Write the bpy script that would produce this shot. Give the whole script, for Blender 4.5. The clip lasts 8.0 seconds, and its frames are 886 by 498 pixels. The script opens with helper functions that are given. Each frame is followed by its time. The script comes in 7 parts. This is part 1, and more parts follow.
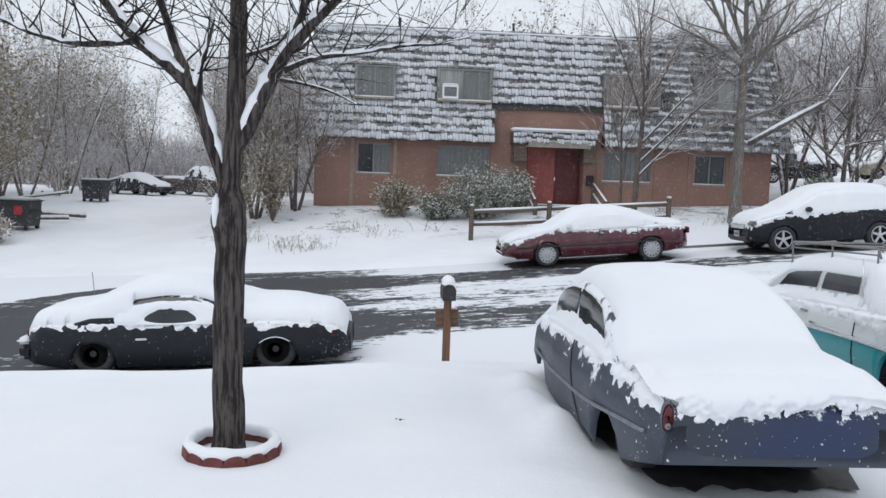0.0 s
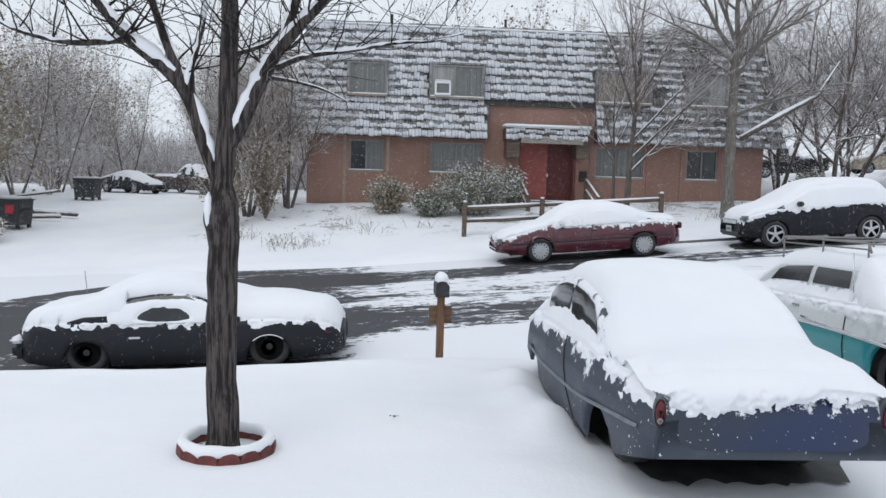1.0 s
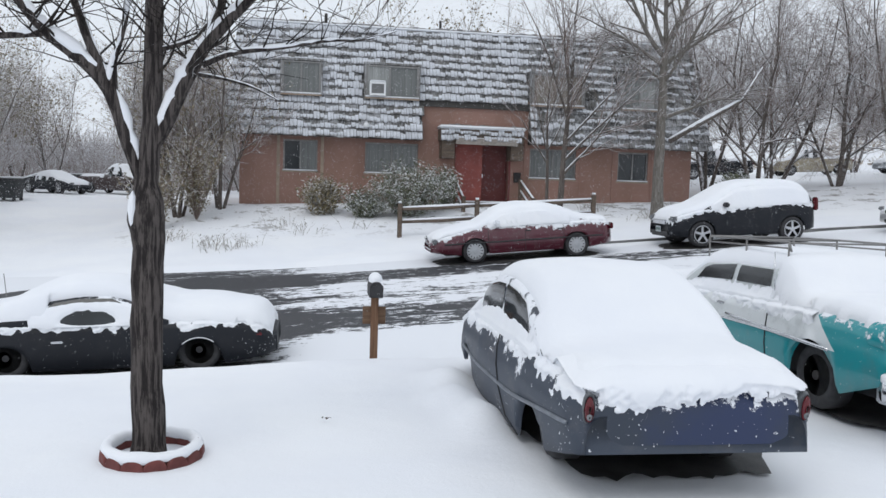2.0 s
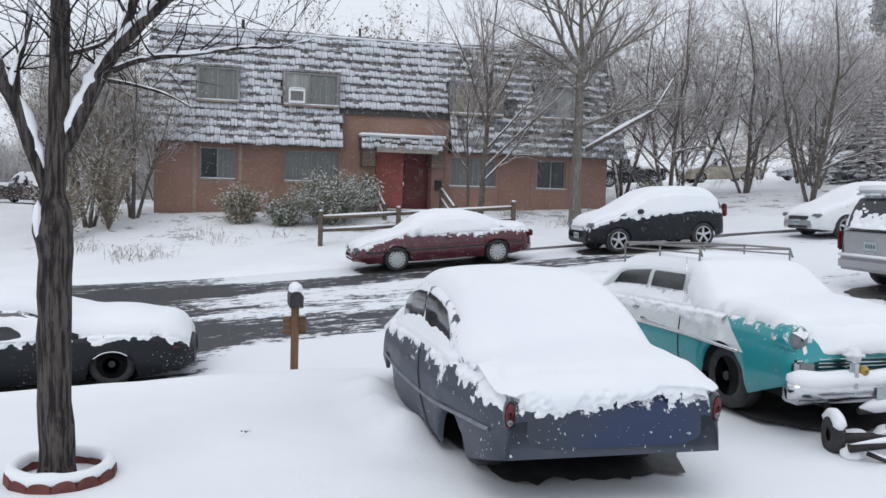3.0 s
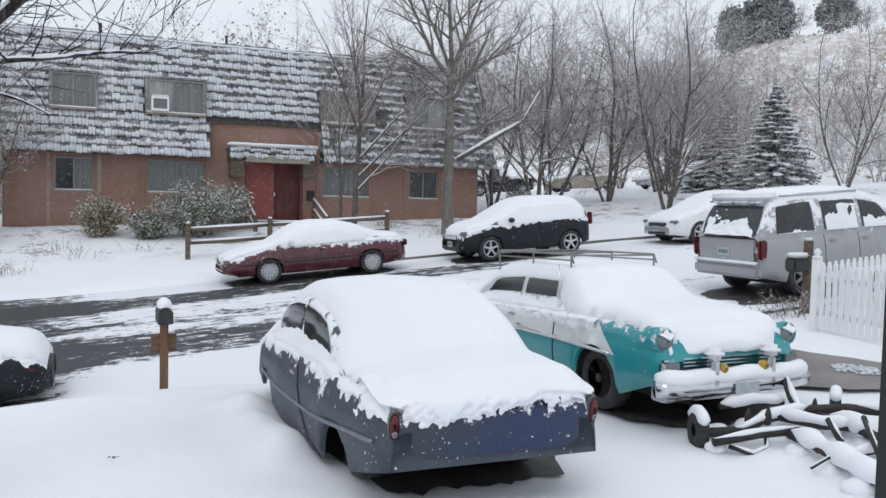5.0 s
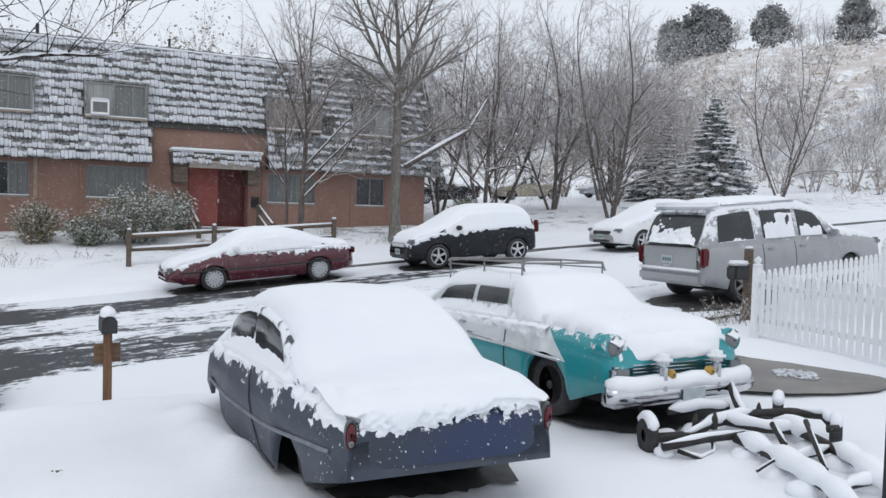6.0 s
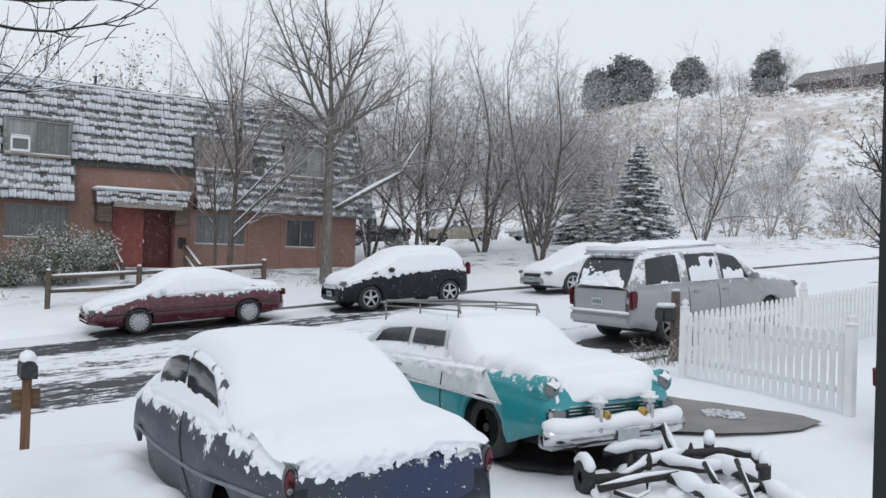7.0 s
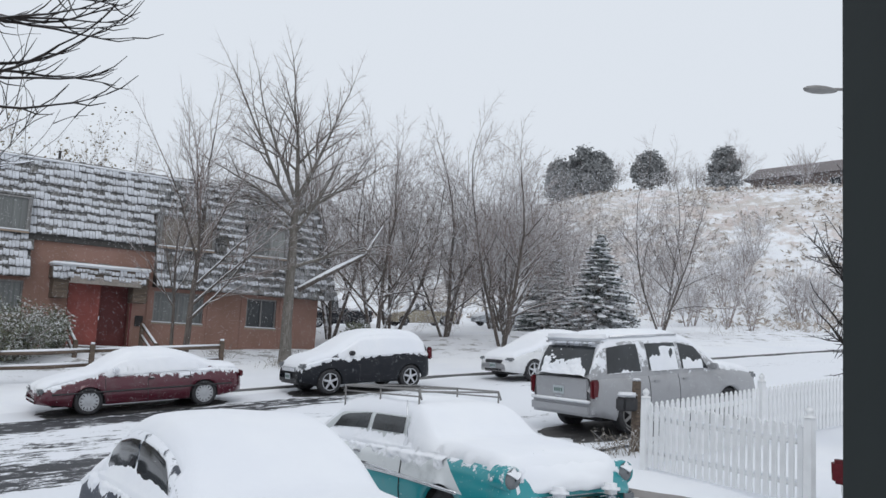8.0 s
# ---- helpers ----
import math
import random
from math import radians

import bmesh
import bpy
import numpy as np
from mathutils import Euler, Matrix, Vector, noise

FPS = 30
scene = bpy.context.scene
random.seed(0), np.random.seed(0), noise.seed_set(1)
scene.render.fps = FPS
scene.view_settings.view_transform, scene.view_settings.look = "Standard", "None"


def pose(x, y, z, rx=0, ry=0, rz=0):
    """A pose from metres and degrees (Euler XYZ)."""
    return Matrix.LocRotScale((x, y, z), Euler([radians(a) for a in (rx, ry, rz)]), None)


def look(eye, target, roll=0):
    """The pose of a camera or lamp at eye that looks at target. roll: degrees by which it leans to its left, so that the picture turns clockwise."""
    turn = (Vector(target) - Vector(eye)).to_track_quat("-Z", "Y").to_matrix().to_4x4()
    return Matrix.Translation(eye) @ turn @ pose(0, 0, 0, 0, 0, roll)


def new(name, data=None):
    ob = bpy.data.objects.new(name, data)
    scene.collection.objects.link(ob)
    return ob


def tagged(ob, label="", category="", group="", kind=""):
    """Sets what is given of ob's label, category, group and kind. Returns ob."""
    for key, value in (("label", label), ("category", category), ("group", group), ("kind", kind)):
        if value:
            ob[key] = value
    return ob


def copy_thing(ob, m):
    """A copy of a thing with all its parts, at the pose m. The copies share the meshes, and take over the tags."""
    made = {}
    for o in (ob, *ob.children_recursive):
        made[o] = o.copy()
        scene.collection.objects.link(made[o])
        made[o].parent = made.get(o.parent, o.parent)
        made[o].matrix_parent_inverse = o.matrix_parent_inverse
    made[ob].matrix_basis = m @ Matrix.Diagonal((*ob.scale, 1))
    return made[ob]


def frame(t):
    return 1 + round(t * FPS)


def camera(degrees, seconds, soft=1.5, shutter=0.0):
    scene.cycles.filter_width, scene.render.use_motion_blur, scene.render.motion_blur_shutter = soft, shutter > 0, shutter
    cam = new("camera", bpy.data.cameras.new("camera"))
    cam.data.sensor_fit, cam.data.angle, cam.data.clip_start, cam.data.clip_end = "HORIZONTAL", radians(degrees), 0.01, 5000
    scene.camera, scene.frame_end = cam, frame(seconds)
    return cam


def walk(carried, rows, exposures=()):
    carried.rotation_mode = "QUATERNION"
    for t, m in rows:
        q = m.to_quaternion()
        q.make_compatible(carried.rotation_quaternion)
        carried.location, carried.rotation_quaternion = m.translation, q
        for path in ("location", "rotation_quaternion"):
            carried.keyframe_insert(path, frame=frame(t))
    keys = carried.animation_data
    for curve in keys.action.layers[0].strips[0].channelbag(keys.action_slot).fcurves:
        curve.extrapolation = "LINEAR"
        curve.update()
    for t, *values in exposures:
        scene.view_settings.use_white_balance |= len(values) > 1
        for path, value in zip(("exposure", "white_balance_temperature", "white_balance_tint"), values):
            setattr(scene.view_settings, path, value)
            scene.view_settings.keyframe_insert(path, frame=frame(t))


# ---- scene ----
cam = camera(56.5, 8.0)
PATH = [
    (0, (0.849, 0.821, 2.081), (0.996, 2.809, 1.917), 2.0),
    (0.5, (0.854, 0.827, 2.081), (0.997, 2.815, 1.919), 1.8),
    (1, (0.853, 0.804, 2.086), (1.016, 2.79, 1.914), 1.7),
    (1.5, (0.871, 0.816, 2.073), (1.1, 2.796, 1.902), 1.8),
    (3, (0.904, 0.816, 2.08), (1.404, 2.748, 1.94), 1.7),
    (3.5, (0.895, 0.798, 2.082), (1.48, 2.707, 1.961), 1.5),
    (4, (0.888, 0.808, 2.083), (1.556, 2.691, 1.975), 1.3),
    (4.5, (0.882, 0.842, 2.08), (1.621, 2.697, 1.973), 1.2),
    (6, (0.781, 0.896, 2.086), (1.694, 2.674, 1.999), 1.6),
    (6.5, (0.741, 0.923, 2.086), (1.746, 2.652, 2.03), 1.6),
    (7, (0.707, 0.932, 2.086), (1.766, 2.628, 2.106), 1.9),
    (7.5, (0.707, 0.948, 2.097), (1.799, 2.618, 2.225), 2.8),
    (8, (0.693, 0.935, 2.101), (1.814, 2.576, 2.327), 3.1),
]
walk(cam, [(t, look(eye, aim, roll)) for t, eye, aim, roll in PATH], ((0.0, 0.0), (6.6, 0.0), (7.4, -0.13), (8.0, -0.13)))


# ---------------------------------------------------------------- light
sun_dir = Vector((-0.35, -0.45, 0.82)).normalized()
world = bpy.data.worlds.new("overcast")
scene.world = world
world.use_nodes = True
wn, wl = world.node_tree.nodes, world.node_tree.links
wn.clear()
w_out = wn.new("ShaderNodeOutputWorld")
w_bg = wn.new("ShaderNodeBackground")
w_sky = wn.new("ShaderNodeTexSky")
w_sky.sky_type = "NISHITA"
w_sky.sun_disc = False
w_sky.sun_elevation = radians(52)
w_sky.sun_rotation = radians(218)
w_sky.dust_density = 4.0
w_dim = wn.new("ShaderNodeMix")
w_dim.data_type = "RGBA"
w_dim.inputs[0].default_value = 0.985
w_dim.inputs[7].default_value = (7.75, 8.3, 9.05, 1)
wl.new(w_sky.outputs[0], w_dim.inputs[6])
wl.new(w_dim.outputs[2], w_bg.inputs[0])
w_bg.inputs[1].default_value = 0.103
wl.new(w_bg.outputs[0], w_out.inputs[0])
sun = new("sun", bpy.data.lights.new("sun", "SUN"))
sun.data.energy = 0.55
sun.data.angle = radians(30)
sun.data.color = (1.0, 0.98, 0.95)
sun.matrix_world = look(sun_dir * 60, (0, 0, 0))


# ---------------------------------------------------------------- materials
class Nodes:
    """Short hand for building a node material."""

    def __init__(self, name, rough=0.6, metal=0.0, spec=0.5):
        self.mat = bpy.data.materials.new(name)
        self.mat.use_nodes = True
        self.t = self.mat.node_tree
        self.bsdf = self.t.nodes["Principled BSDF"]
        self.bsdf.inputs["Roughness"].default_value = rough
        self.bsdf.inputs["Metallic"].default_value = metal
        self.bsdf.inputs["Specular IOR Level"].default_value = spec
        self.co = self.t.nodes.new("ShaderNodeTexCoord").outputs["Object"]

    def link(self, a, b):
        self.t.links.new(a, b)

    def scaled(self, sx, sy, sz, src=None):
        n = self.t.nodes.new("ShaderNodeMapping")
        n.inputs["Scale"].default_value = (sx, sy, sz)
        self.link(src or self.co, n.inputs["Vector"])
        return n.outputs[0]

    def noise(self, scale, detail=4.0, rough=0.6, src=None):
        n = self.t.nodes.new("ShaderNodeTexNoise")
        n.inputs["Scale"].default_value = scale
        n.inputs["Detail"].default_value = detail
        n.inputs["Roughness"].default_value = rough
        self.link(src or self.co, n.inputs["Vector"])
        return n.outputs["Fac"]

    def ramp(self, fac, a, b, lo=0.0, hi=1.0):
        """Maps fac from a..b to lo..hi smoothly."""
        n = self.t.nodes.new("ShaderNodeMapRange")
        n.interpolation_type = "SMOOTHSTEP"
        for k, v in zip((1, 2, 3, 4), (a, b, lo, hi)):
            n.inputs[k].default_value = v
        self.link(fac, n.inputs[0])
        return n.outputs[0]

    def math(self, op, a, b=None):
        n = self.t.nodes.new("ShaderNodeMath")
        n.operation = op
        for k, v in enumerate((a, b)):
            if v is None:
                continue
            if isinstance(v, (int, float)):
                n.inputs[k].default_value = v
            else:
                self.link(v, n.inputs[k])
        return n.outputs[0]

    def mix(self, fac, a, b):
        n = self.t.nodes.new("ShaderNodeMix")
        n.data_type = "RGBA"
        for k, v in ((0, fac), (6, a), (7, b)):
            if isinstance(v, (int, float)):
                n.inputs[k].default_value = v
            elif isinstance(v, tuple):
                n.inputs[k].default_value = (*v, 1)
            else:
                self.link(v, n.inputs[k])
        return n.outputs[2]

    def axis(self, which, src=None):
        n = self.t.nodes.new("ShaderNodeSeparateXYZ")
        self.link(src or self.co, n.inputs[0])
        return n.outputs[which]

    def normal_z(self):
        g = self.t.nodes.new("ShaderNodeNewGeometry")
        return self.axis(2, g.outputs["Normal"])

    def island(self):
        return self.t.nodes.new("ShaderNodeNewGeometry").outputs["Random Per Island"]

    def object_random(self):
        return self.t.nodes.new("ShaderNodeObjectInfo").outputs["Random"]

    def colour(self, c):
        if isinstance(c, tuple):
            self.bsdf.inputs["Base Color"].default_value = (*c, 1)
        else:
            self.link(c, self.bsdf.inputs["Base Color"])
        return self

    def rough(self, r):
        self.link(r, self.bsdf.inputs["Roughness"])
        return self

    def bump(self, height, strength=0.3, distance=0.02):
        n = self.t.nodes.new("ShaderNodeBump")
        n.inputs["Strength"].default_value = strength
        n.inputs["Distance"].default_value = distance
        self.link(height, n.inputs["Height"])
        self.link(n.outputs[0], self.bsdf.inputs["Normal"])
        return self


SNOW = (0.84, 0.86, 0.90)


def snow_material():
    n = Nodes("fresh_snow", 0.75, 0, 0.2)
    big, fine = n.noise(0.7, 3), n.noise(38, 5, 0.7)
    n.colour(n.mix(n.ramp(big, 0.3, 0.7), (0.82, 0.84, 0.885), (0.87, 0.885, 0.91)))
    return n.bump(n.math("ADD", fine, n.math("MULTIPLY", n.noise(6, 4), 1.5)), 0.28, 0.012).mat


def ground_material():
    n = Nodes("snowy_ground", 0.8, 0, 0.2)
    big, fine = n.noise(0.35, 4), n.noise(30, 5, 0.7)
    snow = n.mix(n.ramp(big, 0.3, 0.7), (0.82, 0.84, 0.885), (0.87, 0.885, 0.91))
    # dry grass and scrub poking through the snow of the far slope
    x, y, z = (n.axis(k) for k in range(3))
    slope = n.ramp(z, 5.0, 12.0)
    scrub = n.ramp(n.math("ADD", n.noise(0.5, 6, 0.75), n.math("MULTIPLY", n.noise(0.06, 3), 0.5)), 0.66, 0.84)
    straw = n.mix(n.ramp(n.noise(0.2, 3), 0.4, 0.6), (0.45, 0.39, 0.33), (0.52, 0.42, 0.37))
    # leaf litter on the bank in front of the flats
    bank = n.math("MULTIPLY", n.ramp(y, 26.5, 29.5), n.math("MULTIPLY", n.ramp(y, 34.0, 33.0), n.ramp(x, -6.0, -4.0)))
    litter = n.math("MULTIPLY", bank, n.ramp(n.math("ADD", n.noise(1.0, 5, 0.7), n.math("MULTIPLY", n.noise(9, 3), 0.35)), 0.72, 0.80))
    c = n.mix(n.math("MULTIPLY", n.math("MULTIPLY", slope, scrub), 0.75), snow, straw)
    c = n.mix(n.math("MULTIPLY", litter, 0.7), c, (0.13, 0.11, 0.09))
    n.colour(c)
    return n.bump(n.math("ADD", fine, n.math("MULTIPLY", n.noise(3.5, 5), 2.5)), 0.28, 0.015).mat


def road_material():
    n = Nodes("wet_asphalt_with_slush", 0.5, 0, 0.3)
    x, y = n.axis(0), n.axis(1)
    streak = n.noise(1.0, 7, 0.75, n.scaled(0.7, 3.2, 1))
    crumbs = n.noise(5.5, 6, 0.8, n.scaled(0.7, 1.3, 1))
    wander = n.math("ADD", y, n.math("MULTIPLY", n.noise(0.25, 2), 0.9))
    # wheel tracks that bared the asphalt run along the street
    def band(c, w):
        return n.ramp(n.math("ABSOLUTE", n.math("SUBTRACT", wander, c)), w, w * 0.35)
    tracks = n.math("MAXIMUM", n.math("MAXIMUM", band(16.0, 1.7), band(21.2, 1.2)), n.math("MULTIPLY", band(18.3, 0.6), 0.4))
    bare_left = n.ramp(x, 2.2, -1.6)
    near_cover = n.math("MULTIPLY", n.ramp(y, 15.0, 13.5), n.ramp(x, 0.4, 1.6))
    far_cover = n.math("MULTIPLY", n.ramp(y, 21.4, 22.4), n.ramp(x, 0.0, 3.0))
    fade = n.ramp(x, 7.5, 15.0)
    # ploughed snow creeps over the far lane towards the lower end of the street
    verge = n.ramp(n.math("ADD", n.math("SUBTRACT", y, n.math("MULTIPLY", x, 0.95)), n.math("MULTIPLY", n.noise(1.5, 4), 0.8)), 26.3, 27.0)
    s = n.math("ADD", n.math("MULTIPLY", streak, 0.5), n.math("MULTIPLY", crumbs, 0.5))
    s = n.math("ADD", n.math("MULTIPLY", n.math("SUBTRACT", s, 0.5), 2.2), 0.54)
    lift = n.math("SUBTRACT", s, n.math("MULTIPLY", tracks, 0.26))
    lift = n.math("SUBTRACT", lift, n.math("MULTIPLY", bare_left, 0.28))
    lift = n.math("ADD", lift, n.math("MULTIPLY", near_cover, 0.42))
    lift = n.math("ADD", lift, n.math("MULTIPLY", far_cover, 0.34))
    lift = n.math("ADD", lift, n.math("MULTIPLY", fade, 0.30))
    lift = n.math("ADD", lift, n.math("MULTIPLY", verge, 0.75))
    snow = n.ramp(lift, 0.37, 0.42)
    grain = n.noise(160, 3)
    asphalt = n.mix(grain, (0.028, 0.030, 0.035), (0.058, 0.061, 0.068))
    n.colour(n.mix(snow, asphalt, (0.80, 0.82, 0.86)))
    n.rough(n.math("ADD", n.math("MULTIPLY", snow, 0.3), 0.48))
    return n.bump(n.math("ADD", n.math("MULTIPLY", snow, 1.0), n.math("MULTIPLY", n.noise(26, 4), 0.4)), 0.5, 0.03).mat


def stucco_material():
    n = Nodes("salmon_stucco", 0.9, 0, 0.2)
    c = n.mix(n.ramp(n.noise(0.6, 5), 0.3, 0.7), (0.27, 0.165, 0.13), (0.335, 0.205, 0.168))
    streak = n.ramp(n.noise(1.0, 5, 0.7, n.scaled(2.2, 2.2, 0.25)), 0.5, 0.75)
    n.colour(n.mix(n.math("MULTIPLY", streak, 0.35), c, (0.25, 0.15, 0.12)))
    return n.bump(n.noise(90, 4), 0.5, 0.008).mat


def plain(name, c, rough=0.6, metal=0.0, vary=0.15, scale=6.0, bump=0.1, spec=0.5):
    n = Nodes(name, rough, metal, spec)
    dark = tuple(v * (1 - vary) for v in c)
    light = tuple(min(1, v * (1 + vary)) for v in c)
    n.colour(n.mix(n.ramp(n.noise(scale, 5), 0.3, 0.7), dark, light))
    if bump:
        n.bump(n.noise(scale * 12, 4), bump, 0.006)
    return n.mat


def paint_material(name, c, rough=0.28, metal=0.0, dirt=0.25, spatter=0.5, low=0.2, high=0.9, coat=0.6, spec=0.5):
    """Car paint, with road dirt below and blown snow that sticks to the upper sides."""
    n = Nodes(name, rough, metal, spec)
    n.bsdf.inputs["Coat Weight"].default_value = coat
    n.bsdf.inputs["Coat Roughness"].default_value = 0.08
    z = n.axis(2)
    worn = n.mix(n.math("MULTIPLY", n.ramp(n.noise(2.5, 6, 0.7), 0.45, 0.7), dirt), c, (0.16, 0.15, 0.145))
    cling = n.math("ADD", n.noise(4.0, 6, 0.72), n.ramp(z, low, high, -0.32, 0.2 * spatter))
    flakes = n.ramp(n.math("ADD", n.noise(34, 3), n.math("MULTIPLY", n.noise(3, 3), 0.4)), 0.90, 0.93, 0, 0.8)
    snow = n.math("MAXIMUM", n.ramp(cling, 0.56, 0.62), flakes)
    n.colour(n.mix(snow, worn, SNOW))
    n.rough(n.math("ADD", n.math("MULTIPLY", snow, 0.5), rough))
    return n.bump(snow, 0.5, 0.012).mat


def bark_material(name, dark, light, snow=0.9, start=0.35, ridge=0.9):
    n = Nodes(name, 0.9, 0, 0.2)
    rid = n.noise(1.0, 6, 0.7, n.scaled(34, 34, 3.0))
    c = n.mix(n.ramp(rid, 0.42, 0.60), dark, light)
    lie = n.math("ADD", n.normal_z(), n.math("MULTIPLY", n.math("SUBTRACT", n.noise(7, 4), 0.5), 0.9))
    n.colour(n.mix(n.math("MULTIPLY", n.ramp(lie, start, start + 0.25), snow), c, SNOW))
    return n.bump(rid, ridge, 0.03).mat


def wood_material(name, dark, light, along=(2.0, 30, 30)):
    n = Nodes(name, 0.8, 0, 0.3)
    g = n.noise(1.0, 6, 0.7, n.scaled(*along))
    n.colour(n.mix(n.ramp(g, 0.3, 0.7), dark, light))
    return n.bump(g, 0.4, 0.006).mat


def leaf_material(name, a, b, frost=0.5):
    n = Nodes(name, 0.75, 0, 0.25)
    c = n.mix(n.island(), a, b)
    up = n.ramp(n.math("ADD", n.normal_z(), n.math("MULTIPLY", n.noise(3, 3), 0.8)), 0.6, 1.0)
    n.colour(n.mix(n.math("MULTIPLY", up, frost), c, SNOW))
    return n.mat


def glass_material(name="dark_window_glass", tint=(0.02, 0.023, 0.026)):
    n = Nodes(name, 0.06, 0, 0.5)
    n.colour(n.mix(n.ramp(n.noise(1.2, 3), 0.3, 0.7), tint, tuple(v * 1.8 for v in tint)))
    return n.mat


def dusted(n, c):
    """Shake wood with wind-blown snow in its grooves, thinner towards one end of the roof."""
    g = n.noise(1.0, 5, 0.7, n.scaled(26, 5, 5))
    patch = n.noise(1.3, 4, 0.6)
    dust = n.ramp(n.math("ADD", n.math("MULTIPLY", g, 0.6), n.math("MULTIPLY", patch, 0.4)), 0.44, 0.60)
    n.colour(n.mix(n.math("MULTIPLY", dust, 0.45), c, (0.72, 0.74, 0.78)))
    return n.bump(g, 0.6, 0.012).mat


def shingle_material():
    n = Nodes("weathered_shake", 0.9, 0, 0.2)
    c = n.mix(n.island(), (0.06, 0.058, 0.056), (0.15, 0.145, 0.135))
    return dusted(n, c)


M_SNOW = snow_material()
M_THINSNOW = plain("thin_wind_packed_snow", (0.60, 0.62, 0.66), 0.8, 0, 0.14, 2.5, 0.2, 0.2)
M_GROUND = ground_material()
M_ROAD = road_material()
M_STUCCO = stucco_material()
M_SHINGLE = shingle_material()
M_GLASS = glass_material()
M_BLIND = plain("drawn_blind", (0.27, 0.28, 0.27), 0.7, 0, 0.1, 2.0, 0)
M_RUBBER = plain("tyre_rubber", (0.036, 0.036, 0.039), 0.85, 0, 0.3, 12)
M_ALLOY = plain("silver_alloy", (0.55, 0.56, 0.58), 0.35, 0.7, 0.1, 8)
M_CHROME = plain("chrome", (0.62, 0.63, 0.65), 0.18, 1.0, 0.08, 5, 0)
M_BLACK = plain("black_plastic", (0.03, 0.03, 0.033), 0.55, 0, 0.3, 9)
M_UNDER = plain("dark_undersealed_steel", (0.03, 0.03, 0.032), 0.9, 0, 0.3, 5)
M_REDLENS = plain("red_tail_lens", (0.10, 0.010, 0.015), 0.2, 0, 0.15, 20, 0)
M_CLEAR = plain("clear_lens", (0.17, 0.18, 0.19), 0.15, 0, 0.1, 14, 0)
M_AMBER = plain("amber_lens", (0.42, 0.27, 0.05), 0.25, 0, 0.15, 20, 0)
M_PLATE = plain("number_plate", (0.42, 0.46, 0.48), 0.5, 0, 0.1, 14, 0)
M_BARS = plain("plate_bars", (0.10, 0.16, 0.14), 0.6, 0, 0.1, 14, 0)
M_REDDOOR = plain("red_painted_door", (0.27, 0.068, 0.055), 0.6, 0, 0.15, 1.5)
M_DARKDOOR = plain("dark_red_door", (0.17, 0.045, 0.042), 0.6, 0, 0.15, 1.5)
M_TRIM = plain("beige_window_trim", (0.33, 0.26, 0.20), 0.7, 0, 0.12, 4)
M_ALU = plain("window_aluminium", (0.23, 0.225, 0.22), 0.5, 0.3, 0.1, 4)
M_WHITE = plain("white_painted_vinyl", (0.80, 0.81, 0.82), 0.5, 0, 0.05, 3, 0.05)
M_POST = plain("dark_green_grey_painted_post", (0.013, 0.018, 0.018), 0.7, 0, 0.12, 3, 0.05, 0.3)
M_CONCRETE = plain("wet_concrete", (0.185, 0.168, 0.158), 0.42, 0, 0.22, 1.2, 0.3)
M_OLDWOOD = wood_material("grey_weathered_wood", (0.07, 0.055, 0.045), (0.17, 0.13, 0.10))
M_MAILWOOD = wood_material("brown_post_wood", (0.12, 0.065, 0.04), (0.22, 0.125, 0.075), (30, 30, 2))
M_SIGNWOOD = wood_material("orange_stained_board", (0.12, 0.075, 0.05), (0.22, 0.14, 0.09))
M_BRICK = plain("red_edging_brick", (0.14, 0.042, 0.038), 0.85, 0, 0.25, 9, 0.3)
M_RUST = plain("dark_rusty_steel", (0.035, 0.032, 0.032), 0.7, 0.2, 0.35, 8, 0.2)
M_BARK = bark_material("dark_elm_bark", (0.026, 0.022, 0.022), (0.115, 0.10, 0.094), 0.0, 0.35, 1.0)
M_TWIG = bark_material("dark_twig_bark", (0.02, 0.017, 0.016), (0.05, 0.042, 0.038), 0.55, 0.55)
M_GREYBARK = bark_material("grey_brown_bark", (0.085, 0.07, 0.063), (0.17, 0.148, 0.132), 0.95, 0.2)
# snow lies on these twigs; their bark tone is also lifted to suggest haze
M_GREYTWIG = bark_material("frosted_hazed_twigs", (0.175, 0.135, 0.12), (0.31, 0.245, 0.218), 0.85, 0.2)
M_PALEBARK = bark_material("pale_cottonwood_bark", (0.13, 0.12, 0.105), (0.24, 0.22, 0.20), 0.8, 0.6)
# far twigs: frost on top, and distance haze mixed into the base colour
M_FARTWIG = bark_material("far_frosted_hazed_twigs", (0.26, 0.215, 0.20), (0.38, 0.325, 0.31), 0.95, 0.1)
M_OLIVE = leaf_material("olive_autumn_leaf", (0.13, 0.115, 0.06), (0.31, 0.255, 0.16), 0.55)
M_SHRUB = leaf_material("frosted_green_shrub_leaf", (0.075, 0.09, 0.055), (0.20, 0.21, 0.14), 0.7)
M_NEEDLE = leaf_material("spruce_needle", (0.035, 0.05, 0.042), (0.07, 0.09, 0.075), 0.9)
# needles far paler than real ones: the haze before the crest is in their colour
M_PINE = leaf_material("hazed_pine_needle", (0.23, 0.24, 0.245), (0.31, 0.32, 0.32), 0.12)
M_STRAW = leaf_material("dry_grass", (0.36, 0.31, 0.26), (0.52, 0.46, 0.40), 0.8)


